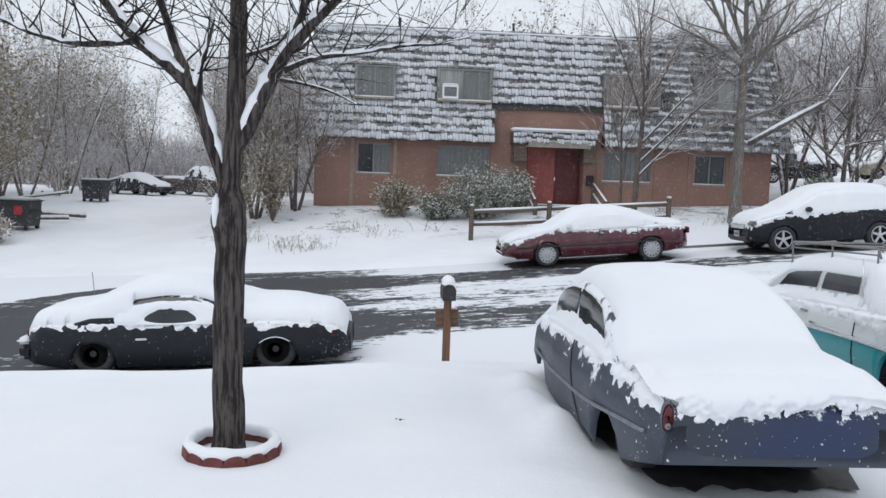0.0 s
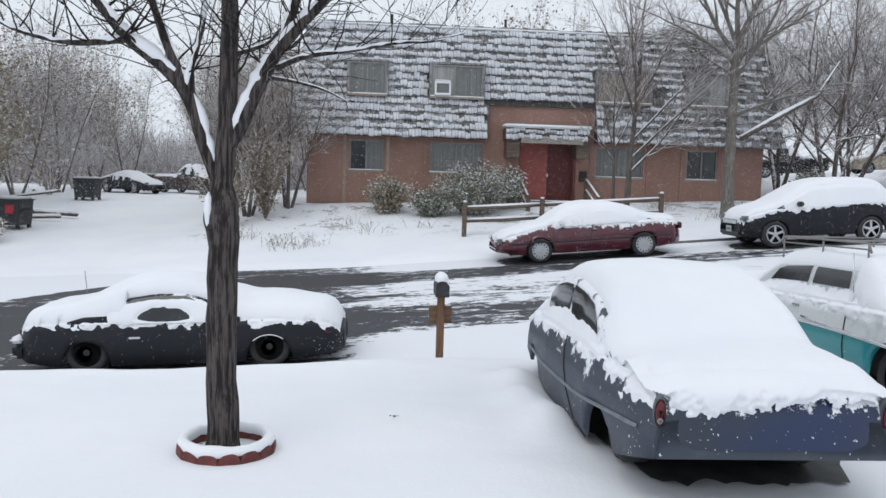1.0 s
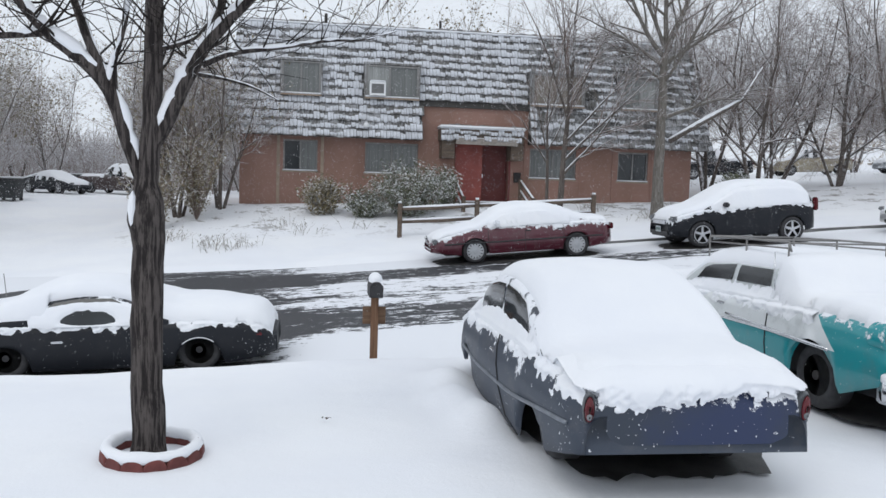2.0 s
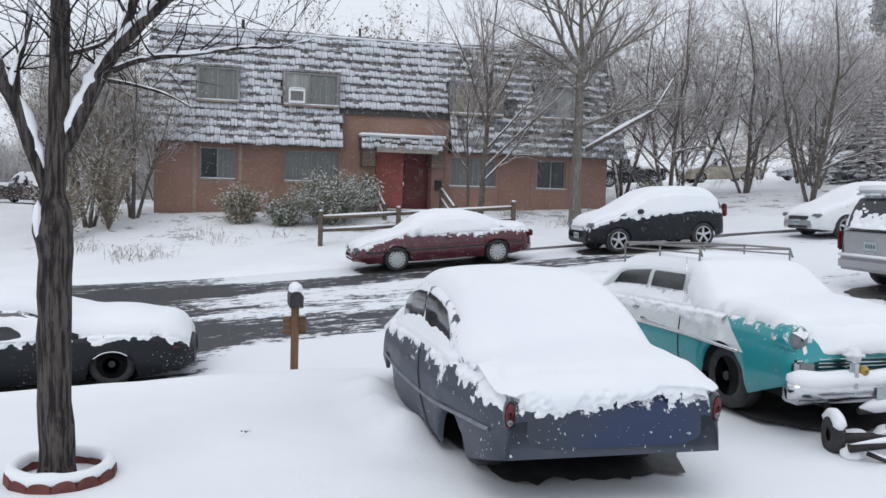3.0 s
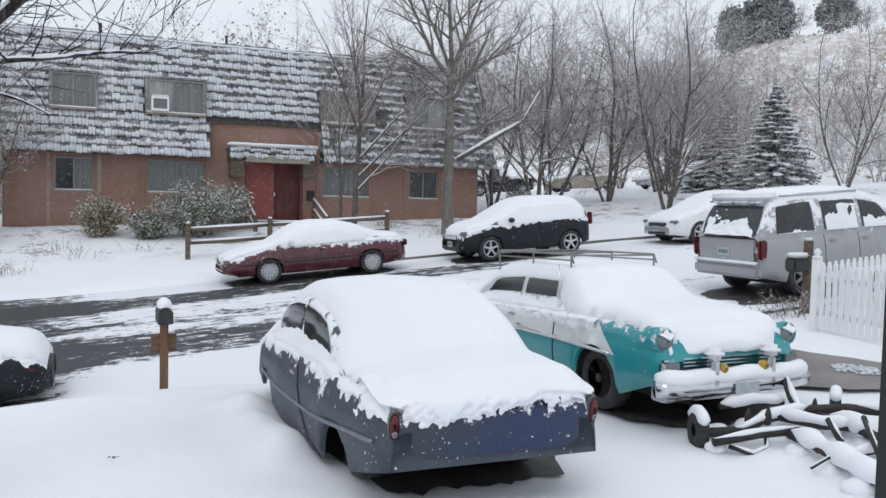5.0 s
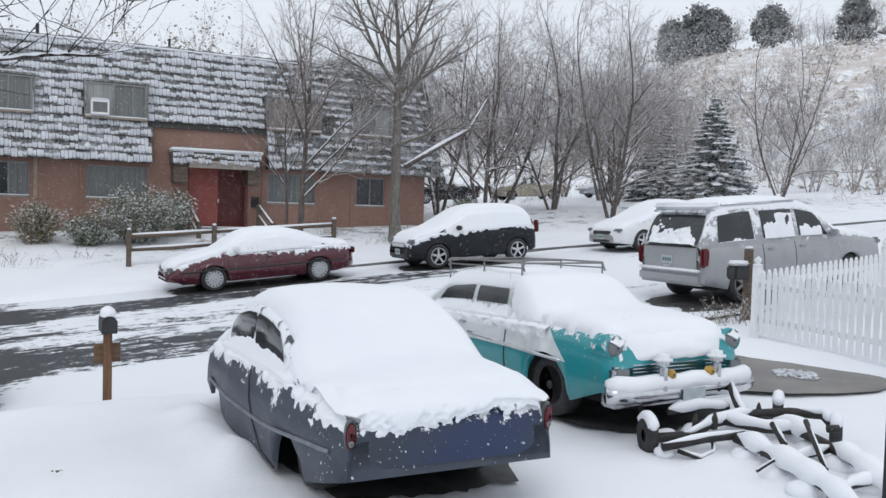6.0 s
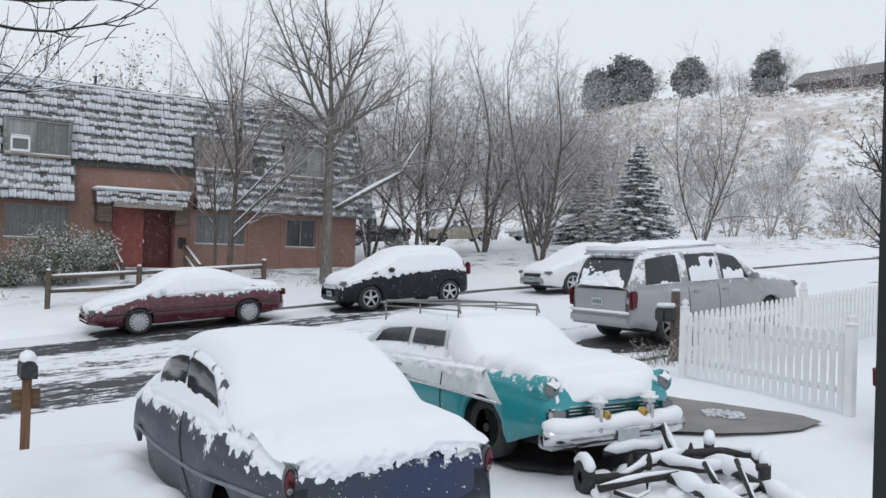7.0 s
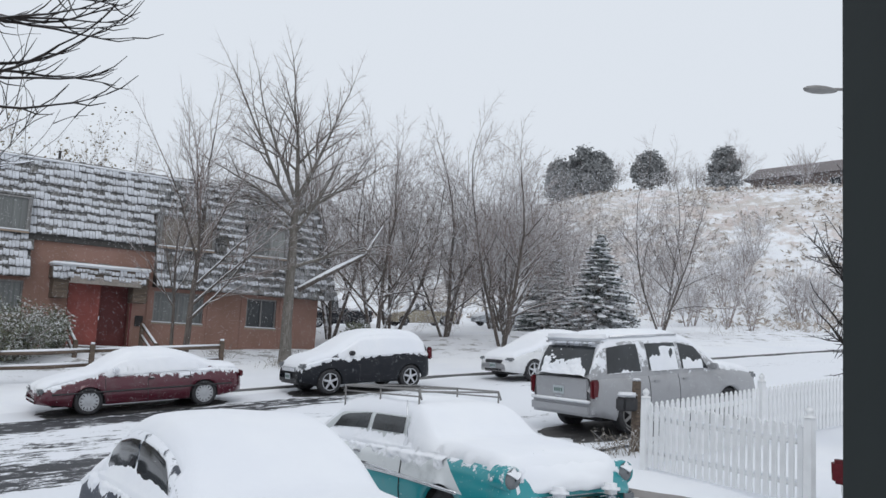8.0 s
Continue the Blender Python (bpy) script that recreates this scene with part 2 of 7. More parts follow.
# ---------------------------------------------------------------- mesh helpers
def mesh_from(name, verts, faces, mat, smooth=False):
    me = bpy.data.meshes.new(name)
    me.from_pydata([tuple(v) for v in verts], [], faces)
    me.materials.append(mat)
    if smooth:
        me.polygons.foreach_set("use_smooth", [True] * len(me.polygons))
    me.update()
    return me


def raw_part(name, verts, faces, mat, parent, label="", smooth=False):
    ob = new(name, mesh_from(name, verts, faces, mat, smooth))
    ob.parent = parent
    return tagged(ob, label)


def part(name, bm, mat, parent=None, label="", smooth=False):
    me = bpy.data.meshes.new(name)
    bmesh.ops.recalc_face_normals(bm, faces=bm.faces)
    bm.to_mesh(me)
    bm.free()
    me.materials.append(mat)
    if smooth:
        me.polygons.foreach_set("use_smooth", [True] * len(me.polygons))
    ob = new(name, me)
    ob.parent = parent
    return tagged(ob, label)


def thing(name, label, category, at=None, group="", kind=""):
    ob = new(name)
    ob.empty_display_size = 0.2
    if at is not None:
        ob.matrix_basis = at
    return tagged(ob, label, category, group, kind)


def add_box(bm, x0, x1, y0, y1, z0, z1, bevel=0.0, m=None):
    r = bmesh.ops.create_cube(bm, size=1)
    vs = r["verts"]
    bmesh.ops.scale(bm, vec=(x1 - x0, y1 - y0, z1 - z0), verts=vs)
    bmesh.ops.translate(bm, vec=((x0 + x1) / 2, (y0 + y1) / 2, (z0 + z1) / 2), verts=vs)
    if bevel:
        es = list({e for v in vs for e in v.link_edges})
        vs = bmesh.ops.bevel(bm, geom=es, offset=bevel, segments=2, affect="EDGES", clamp_overlap=True)["verts"]
    if m is not None:
        bmesh.ops.transform(bm, matrix=m, verts=vs)
    return bm


def box(x0, x1, y0, y1, z0, z1, bevel=0.0, m=None):
    return add_box(bmesh.new(), x0, x1, y0, y1, z0, z1, bevel, m)


def add_tube(V, F, pts, radii, n=6, cap=True):
    """A tapered tube along a polyline, into the lists V and F."""
    pts = [Vector(p) for p in pts]
    start = len(V)
    side = None
    for i, p in enumerate(pts):
        d = (pts[min(i + 1, len(pts) - 1)] - pts[max(i - 1, 0)]).normalized()
        if side is None:
            side = d.orthogonal().normalized()
        side = (side - d * side.dot(d)).normalized()
        up = d.cross(side)
        for k in range(n):
            a = 2 * math.pi * k / n
            V.append(p + radii[i] * (math.cos(a) * side + math.sin(a) * up))
    for i in range(len(pts) - 1):
        a, b = start + i * n, start + (i + 1) * n
        for k in range(n):
            F.append((a + k, a + (k + 1) % n, b + (k + 1) % n, b + k))
    if cap:
        F.append(tuple(start + k for k in reversed(range(n))))
        F.append(tuple(start + (len(pts) - 1) * n + k for k in range(n)))


def tube_part(name, pts, radius, mat, parent, n=8, label=""):
    V, F = [], []
    radii = radius if isinstance(radius, (list, tuple)) else [radius] * len(pts)
    add_tube(V, F, pts, radii, n)
    return raw_part(name, V, F, mat, parent, label, True)


def lathe(profile, n=24, axis="y"):
    """A turned shape: profile of (radius, along) round the y axis."""
    V, F = [], []
    for r, h in profile:
        for k in range(n):
            a = 2 * math.pi * k / n
            V.append((r * math.cos(a), h, r * math.sin(a)) if axis == "y" else (r * math.cos(a), r * math.sin(a), h))
    for i in range(len(profile) - 1):
        for k in range(n):
            F.append((i * n + k, i * n + (k + 1) % n, (i + 1) * n + (k + 1) % n, (i + 1) * n + k))
    F.append(tuple(range(n)))
    F.append(tuple((len(profile) - 1) * n + k for k in reversed(range(n))))
    return V, F


def smooth01(t):
    t = np.clip(t, 0, 1)
    return t * t * (3 - 2 * t)


def fuzz(x, y, s=1.0, seed=0.0):
    return noise.noise(Vector((x * s + seed, y * s - seed, seed * 1.7)))


def flush_snow(V, F, run, amount):
    if len(run) < 3:
        return
    pts, radii = [], []
    n = len(run)
    for k, (p, r, d) in enumerate(run):
        tng = (run[min(k + 1, n - 1)][0] - run[max(k - 1, 0)][0]).normalized()
        up = Vector((0, 0, 1)) - tng * tng.z
        up = up.normalized() if up.length > 0.05 else Vector((0, -1, 0))
        e = min(1, (k + 0.3) / 2, (n - k - 0.7) / 2)
        pts.append(p + up * r * 0.72 + Vector((0, -0.25 * r, 0)))
        radii.append(max(0.004, (r * 0.52 + 0.006) * amount * d * e))
    add_tube(V, F, pts, radii, 8)


# ---------------------------------------------------------------- the lie of the land
KERB_FAR, KERB_NEAR = 23.4, 11.7


def street_z(x, y):
    sx = np.where(x < 0, 0.05 * x, np.where(x < 12, 0.086 * x, 1.032 + 0.075 * (x - 12)))
    return -0.456 + np.maximum(sx, -2.5) + 0.022 * (y - 21.6)


def ground_z(x, y):
    x, y = np.asarray(x, float), np.asarray(y, float)
    xs = np.clip(x, -60, 70)
    street = street_z(xs, np.clip(y, KERB_NEAR, KERB_FAR))
    yard = -0.08 + 0.088 * np.clip(xs - 6, 0, 12) - 0.022 * np.clip(y - 7, 0, 6) + 0.03 * np.clip(xs, -12, 0) - 0.11 * smooth01((y - 9) / 2) * smooth01((1.5 - xs) / 2)
    # far bank up to the flats, the lot on one side of them, the rise on the other
    pad = np.where(xs < 16, 0.95 + 0.03 * (xs + 1.9), np.where(xs < 23, 1.49 + 0.13 * (xs - 16), 2.4 + 0.06 * (xs - 23)))
    lot = smooth01((-3.0 - xs) / 4.5)
    pad = pad * (1 - lot) - 0.1 * lot
    pad = pad + 0.055 * np.clip(y - 32, 0, 13) * np.clip(lot + smooth01((xs - 17) / 6) * 0.3, 0, 1)
    rise = np.clip((y - KERB_FAR) / 8.6, 0, 1) ** (1.4 - 0.3 * lot)
    far = (street_z(xs, KERB_FAR) + 0.11 * (1 - 0.8 * lot)) * (1 - rise) + pad * rise
    hill = 20.0 * smooth01((x + 0.6 * (y - 40) - 52) / 68) * smooth01((y - 22) / 30) * smooth01((x - 0.75 * y + 22) / 42)
    under = street - 0.09
    z = np.where(y > KERB_FAR, far, under)
    near = smooth01((12.4 - y) / 1.5)
    z = np.where(y < 12.4, yard * near + under * (1 - near), z)
    return z + hill


def gz(x, y):
    return float(ground_z(x, y))


def graded(stops):
    """Coordinates from (start, step) pairs; the last one ends the row."""
    out = []
    for (a, step), (b, _) in zip(stops, stops[1:]):
        out += list(np.arange(a, b - step * 0.5, step))
    return np.array(out + [stops[-1][0]])


def grid_faces(nx, ny):
    return [(j * nx + i, j * nx + i + 1, (j + 1) * nx + i + 1, (j + 1) * nx + i) for j in range(ny - 1) for i in range(nx - 1)]


gx = graded([(-900, 100), (-200, 20), (-40, 2), (-12, 0.3), (-5, 0.12), (13, 0.3), (24, 1.5), (60, 5), (160, 20), (400, 100), (900, 1)])
gy = graded([(-300, 60), (-60, 10), (0, 1), (2, 0.12), (12.5, 0.5), (KERB_FAR - 0.5, 0.497), (KERB_FAR + 0.004, 0.3), (35, 1.5), (60, 5), (160, 20), (400, 100), (1500, 1)])
GX, GY = np.meshgrid(gx, gy)
GZ = ground_z(GX, GY)
lumps = np.array([0.030 * fuzz(x, y, 0.7, 3) + 0.014 * fuzz(x, y, 2.4, 7) + (0.05 * fuzz(x, y, 0.35, 9) + 0.03 * fuzz(x, y, 1.3, 2) if y > 24 else 0)
                  + (0.7 * fuzz(x, y, 0.12, 4) + 0.4 * fuzz(x, y, 0.3, 4) if x > 55 and y > 30 else 0)
                  for x, y in zip(GX.ravel(), GY.ravel())]).reshape(GX.shape)
# snow drifted over the trailer frame
lumps = lumps + 0.09 * np.exp(-(((GX - 6.7) / 0.75) ** 2 + ((GY - 5.8) / 1.0) ** 2)) * (1 + 0.5 * np.sin(GX * 7 + GY * 3) * np.sin(GY * 9))
# snow heaped along the flank of the parked sedan
GZ = GZ + lumps + (0.17 + 0.05 * np.sin(GY * 5.3) * np.sin(GY * 2.1 + 1)) * np.exp(-((GX - 2.38 - 0.05 * np.sin(GY * 4.1)) / 0.24) ** 2) * smooth01((GY - 7.1) / 0.7) * smooth01((10.4 - GY) / 0.8)
ground = new("ground", mesh_from("ground", np.stack([GX, GY, GZ], -1).reshape(-1, 3), grid_faces(len(gx), len(gy)), M_GROUND, True))
tagged(ground, "snow-covered ground with yard, bank and distant hillside", "ground", kind="structure")

rx = graded([(-60, 4), (-12, 1), (30, 4), (150, 1)])
ry = np.linspace(KERB_NEAR + 0.1, KERB_FAR, 12)
RX, RY = np.meshgrid(rx, ry)
road = new("road", mesh_from("road", np.stack([RX, RY, street_z(RX, RY)], -1).reshape(-1, 3), grid_faces(len(rx), len(ry)), M_ROAD, True))
tagged(road, "dark wet asphalt street with slushy snow between wheel tracks", "road", kind="structure")

# the far kerb: a concrete edge that the snow leaves bare in places
V, F = [], []
for x in np.arange(7.5, 62, 0.5):
    z = float(street_z(x, KERB_FAR))
    V += [(x, KERB_FAR - 0.16, z - 0.02), (x, KERB_FAR - 0.13, z + 0.115), (x, KERB_FAR + 0.02, z + 0.118)]
n = len(V) // 3
F = [(3 * i + k, 3 * i + 3 + k, 3 * i + 4 + k, 3 * i + 1 + k) for i in range(n - 1) for k in range(2)]
kerb = new("kerb", mesh_from("kerb", V, F, plain("wet_kerb_concrete", (0.13, 0.13, 0.13), 0.7, 0, 0.3, 1.5, 0.2)))
tagged(kerb, "dark wet concrete kerb along the snowy street", "kerb", kind="structure")


# ---------------------------------------------------------------- apartment building
WALL_Y = 33.1


def mansard_y(z):
    return 32.45 + (z - 3.6) * 0.35


def wall_bmesh(x0, x1, z0, z1, y, thick, holes):
    """A wall along x with openings that go through it."""
    bm = bmesh.new()
    xs = sorted({x0, x1, *[h[k] for h in holes for k in (0, 1)]})
    zs = sorted({z0, z1, *[h[k] for h in holes for k in (2, 3)]})
    for a, b in zip(xs, xs[1:]):
        for c, d in zip(zs, zs[1:]):
            if not any(h[0] <= (a + b) / 2 <= h[1] and h[2] <= (c + d) / 2 <= h[3] for h in holes):
                add_box(bm, a, b, y, y + thick, c, d)
    bmesh.ops.remove_doubles(bm, verts=bm.verts, dist=0.001)
    doubled = {}
    for f in bm.faces:
        key = tuple(sorted(tuple(round(q, 3) for q in v.co) for v in f.verts))
        doubled.setdefault(key, []).append(f)
    bmesh.ops.delete(bm, geom=[f for fs in doubled.values() if len(fs) > 1 for f in fs], context="FACES_ONLY")
    return bm


building = thing("apartment_building", "two-storey salmon stucco apartment building with snowy shake mansard roof", "building")
lower = [(-0.24, 1.06, 2.29, 3.48), (2.88, 4.95, 2.29, 3.48), (9.46, 11.40, 2.29, 3.48), (13.17, 14.47, 2.29, 3.48)]
upper = [(-0.32, 1.12, 5.2, 6.42), (2.85, 4.87, 5.2, 6.42), (9.43, 11.53, 5.2, 6.42), (13.18, 14.63, 5.2, 6.42)]
door_hole = (7.52, 8.60, 1.28, 3.58)
X0, X1 = -1.86, 16.33
SPLIT_L, SPLIT_R = 5.03, 9.36
part("wall", wall_bmesh(X0, X1, 0.2, 4.0, WALL_Y, 0.25, lower + [door_hole]), M_STUCCO, building)
part("wall", box(SPLIT_L, SPLIT_R, WALL_Y + 0.003, WALL_Y + 0.25, 4.0, 5.3), M_STUCCO, building)
part("wall", box(X0 + 0.003, X0 + 0.25, WALL_Y + 1.4, WALL_Y + 10, 0.2, 7.6), M_STUCCO, building)
part("wall", box(X1 - 0.25, X1 - 0.003, WALL_Y + 1.4, WALL_Y + 10, 0.2, 7.6), M_STUCCO, building)
part("wall", box(X0 + 0.003, X0 + 0.25, WALL_Y + 0.25, WALL_Y + 1.4, 0.2, 4.0), M_STUCCO, building)
part("wall", box(X1 - 0.25, X1 - 0.003, WALL_Y + 0.25, WALL_Y + 1.4, 0.2, 4.0), M_STUCCO, building)
part("wall", box(X0, X1, WALL_Y + 10, WALL_Y + 10.25, 0.2, 7.6), M_STUCCO, building)
part("floor_slab", box(X0 + 0.25, X1 - 0.25, WALL_Y + 0.26, WALL_Y + 10, 3.95, 4.1), M_BLIND, building)
# shallow vertical pilaster strips beside the lower windows
for px in (-0.42, 1.24, 2.7, 9.28, 11.6, 12.98, 14.66):
    part("pilaster", box(px - 0.06, px + 0.06, WALL_Y - 0.03, WALL_Y, 0.5, 3.75, 0.008), M_TRIM if px in (-0.42, 1.24) else M_STUCCO, building)


def window(x0, x1, z0, z1, y, split, blind, parent, deep=0.12):
    """A sliding window: frame, mullion, two panes, sill with snow, and a room's blind behind."""
    w = part("window", wall_bmesh(x0, x1, z0, z1, y, deep, [(x0 + 0.06, x1 - 0.06, z0 + 0.06, z1 - 0.06)]), M_ALU, parent)
    xm = x0 + (x1 - x0) * split
    part("mullion", box(xm - 0.03, xm + 0.03, y + 0.01, y + 0.09, z0 + 0.06, z1 - 0.06), M_ALU, w)
    for a, b, dy, m in ((x0 + 0.06, xm - 0.03, 0.05, blind[0]), (xm + 0.03, x1 - 0.06, 0.065, blind[1])):
        part("pane", box(a, b, y + dy, y + dy + 0.008, z0 + 0.06, z1 - 0.06), m, w)
    part("sill", box(x0 - 0.05, x1 + 0.05, y - 0.07, y - 0.002, z0 - 0.07, z0 - 0.005, 0.01), M_TRIM, w)
    bm = box(x0 - 0.04, x1 + 0.04, y - 0.08, y + 0.0, z0 - 0.004, z0 + 0.05, 0.02)
    part("snow", bm, M_SNOW, w, "strip of snow on the sill", True)
    return w


def curtain_material(name, c):
    n = Nodes(name, 0.16, 0, 0.5)
    fold = n.noise(1.0, 3, 0.5, n.scaled(14, 14, 0.3))
    n.colour(n.mix(n.ramp(fold, 0.3, 0.7), tuple(v * 0.7 for v in c), c))
    return n.mat


C_PALE = curtain_material("glass_over_pale_curtain", (0.33, 0.34, 0.33))
C_MID = curtain_material("glass_over_grey_blind", (0.19, 0.20, 0.195))
C_TAN = curtain_material("glass_over_tan_curtain", (0.24, 0.21, 0.18))
blinds_low = [(M_GLASS, C_MID), (C_MID, C_MID), (C_MID, C_MID), (M_GLASS, M_GLASS)]
blinds_up = [(C_MID, C_MID), (C_PALE, C_MID), (C_TAN, C_TAN), (C_MID, C_PALE)]
for (a, b, c, d), bl in zip(lower, blinds_low):
    window(a, b, c, d, WALL_Y + 0.06, 0.5, bl, building)
for k, ((a, b, c, d), bl) in enumerate(zip(upper, blinds_up)):
    y = mansard_y(c) - 0.10
    window(a, b, c, d, y, 0.5 if k != 1 else 0.45, bl, building)
    part("dormer_cheek", box(a - 0.07, a - 0.004, y, y + 0.8, c, d + 0.02), M_SHINGLE, building)
    part("dormer_cheek", box(b + 0.004, b + 0.07, y, y + 0.8, c, d + 0.02), M_SHINGLE, building)
    part("dormer_head", box(a - 0.1, b + 0.1, y - 0.02, y + 0.8, d + 0.024, d + 0.1), M_SHINGLE, building)
    part("dormer_back", box(a, b, y + 0.13, y + 0.8, c - 0.02, d), M_BLIND, building)

# mansard deck under the shakes
RX0, RX1 = X0 - 0.62, X1 + 0.62


def hip(z):
    """How far the roof's ends lean in at height z."""
    return 0.11 * (z - 3.6)


for a, b, zlow in ((RX0, SPLIT_L, 3.62), (SPLIT_L, SPLIT_R, 4.95), (SPLIT_R, RX1, 3.62)):
    bm = bmesh.new()
    yl, yt = mansard_y(zlow), mansard_y(8.0)
    prof = [(yl + 0.08, zlow), (yt + 0.08, 8.0), (yt + 0.5, 8.0), (WALL_Y + 0.2, zlow)]
    va = [bm.verts.new((a + (hip(z) if a == RX0 else 0.0), y, z)) for y, z in prof]
    vb = [bm.verts.new((b - (hip(z) if b == RX1 else 0.0), y, z)) for y, z in prof]
    for k in range(4):
        bm.faces.new((va[k], va[(k + 1) % 4], vb[(k + 1) % 4], vb[k]))
    bm.faces.new(va[::-1])
    bm.faces.new(vb)
    part("roof_deck", bm, plain("dark_roof_deck", (0.05, 0.048, 0.046), 0.9), building)
part("roof", box(RX0 + 0.5, RX1 - 0.5, mansard_y(8.0) + 0.1, WALL_Y + 10.2, 7.7, 7.98), M_SHINGLE, building)
part("roof_snow", box(RX0 + 0.48, RX1 - 0.48, mansard_y(8.0) - 0.02, WALL_Y + 10.2, 7.985, 8.07, 0.03), M_SNOW, building, "thin snow layer on the flat roof", True)
for px, pr in ((1.3, 0.06), (5.9, 0.05)):
    tube_part("vent_pipe", [(px, 34.6, 7.9), (px, 34.6, 8.55)], pr, M_RUST, building)

# entrance bay: a red panel, a recessed door, a shake-clad canopy, brackets, steps and rails
part("entry_panel", box(6.42, 7.52, WALL_Y - 0.05, WALL_Y - 0.003, 1.28, 3.56, 0.01), M_REDDOOR, building, "red painted entry panel")
dr = part("door", box(7.52, 8.60, WALL_Y + 0.55, WALL_Y + 0.6, 1.28, 3.58), M_DARKDOOR, building, "dark red entrance door in a recess")
part("door_handle", box(7.62, 7.67, WALL_Y + 0.50, WALL_Y + 0.548, 2.25, 2.40, 0.01), M_CHROME, dr)
for a, b in ((7.44, 7.52), (8.60, 8.68)):
    part("door_reveal", box(a, b, WALL_Y - 0.02, WALL_Y + 0.56, 1.28, 3.6), M_DARKDOOR, building)
part("letter_box", box(8.82, 9.1, WALL_Y - 0.1, WALL_Y - 0.005, 2.1, 2.5, 0.01), M_RUST, building)
part("canopy", box(5.72, 9.0, 32.25, WALL_Y - 0.004, 3.62, 4.08, 0.02), M_OLDWOOD, building)
part("canopy_fascia", box(6.3, 8.72, 32.18, 32.246, 3.5, 3.74, 0.01), plain("pale_fascia", (0.30, 0.27, 0.24), 0.8), building)
part("canopy_snow", box(5.66, 9.06, 32.16, WALL_Y - 0.01, 4.085, 4.22, 0.05), M_SNOW, building, "snow on the canopy", True)
for a, b in ((5.78, 6.28), (8.5, 9.0)):
    part("canopy_bracket", box(a, b, 32.35, WALL_Y - 0.005, 2.95, 3.615, 0.01), M_OLDWOOD, building)
for k in range(4):
    y0 = WALL_Y - 0.35 * (k + 1)
    part("step", box(6.5, 8.9, y0, y0 + 0.35 - 0.003 * (k > 0), 0.4, 1.28 - 0.18 * k, 0.01), M_CONCRETE, building)
    part("snow", box(6.5, 8.9, y0, y0 + 0.2, 1.285 - 0.18 * k, 1.33 - 0.18 * k, 0.02), M_SNOW, building, "snow on the step", True)
for x in (6.35, 9.0):
    for y, z in ((WALL_Y - 0.5, 1.2), (WALL_Y - 2.6, 0.5)):
        part("rail_post", box(x - 0.07, x + 0.07, y - 0.07, y + 0.07, z - 0.3, z + 1.05, 0.015), M_OLDWOOD, building)
    for up in (0.55, 0.95):
        tube_part("rail", [(x, WALL_Y - 0.5, 1.2 + up), (x, WALL_Y - 2.6, 0.5 + up)], 0.05, M_OLDWOOD, building)
        tube_part("rail_snow", [(x, WALL_Y - 0.5, 1.255 + up), (x, WALL_Y - 2.6, 0.555 + up)], 0.04, M_SNOW, building)

# window air conditioner, on the sill of one upper window
ac = thing("air_conditioner", "boxy white window air conditioner with snow on top", "air conditioner", pose(3.28, mansard_y(5.2) - 0.12, 5.24))
part("housing", wall_bmesh(-0.3, 0.3, 0, 0.52, -0.28, 0.4, [(-0.24, 0.24, 0.08, 0.44)]), M_WHITE, ac)
part("grille", box(-0.24, 0.24, -0.24, -0.2, 0.08, 0.44), plain("grey_grille", (0.25, 0.26, 0.27), 0.6), ac, "grey louvred grille")
for k in range(6):
    part("slat", box(-0.24, 0.24, -0.27, -0.245, 0.1 + k * 0.058, 0.125 + k * 0.058), M_ALU, ac)
part("snow", box(-0.29, 0.29, -0.27, 0.1, 0.525, 0.575, 0.02), M_SNOW, ac, "snow on the air conditioner", True)
# a small white lamp on the shakes
lampb = thing("wall_lamp", "small pale flood lamp fixed to the snowy shakes", "lamp", pose(2.87, mansard_y(4.15) - 0.06, 4.0))
V, F = lathe([(0.02, 0.0), (0.12, 0.02), (0.10, 0.14), (0.04, 0.25)], 12, "z")
raw_part("shade", V, F, M_WHITE, lampb, "", True)


# ---------------------------------------------------------------- cars
def blur(a, r):
    """A box blur, twice, of a height field."""
    for _ in range(2):
        for ax in (0, 1):
            p = np.concatenate([np.repeat(a.take([0], ax), r, ax), a, np.repeat(a.take([-1], ax), r, ax)], ax)
            c = np.cumsum(np.concatenate([np.zeros_like(p.take([0], ax)), p], ax), ax)
            n = a.shape[ax]
            a = (c.take(range(2 * r + 1, 2 * r + 1 + n), ax) - c.take(range(0, n), ax)) / (2 * r + 1)
    return a


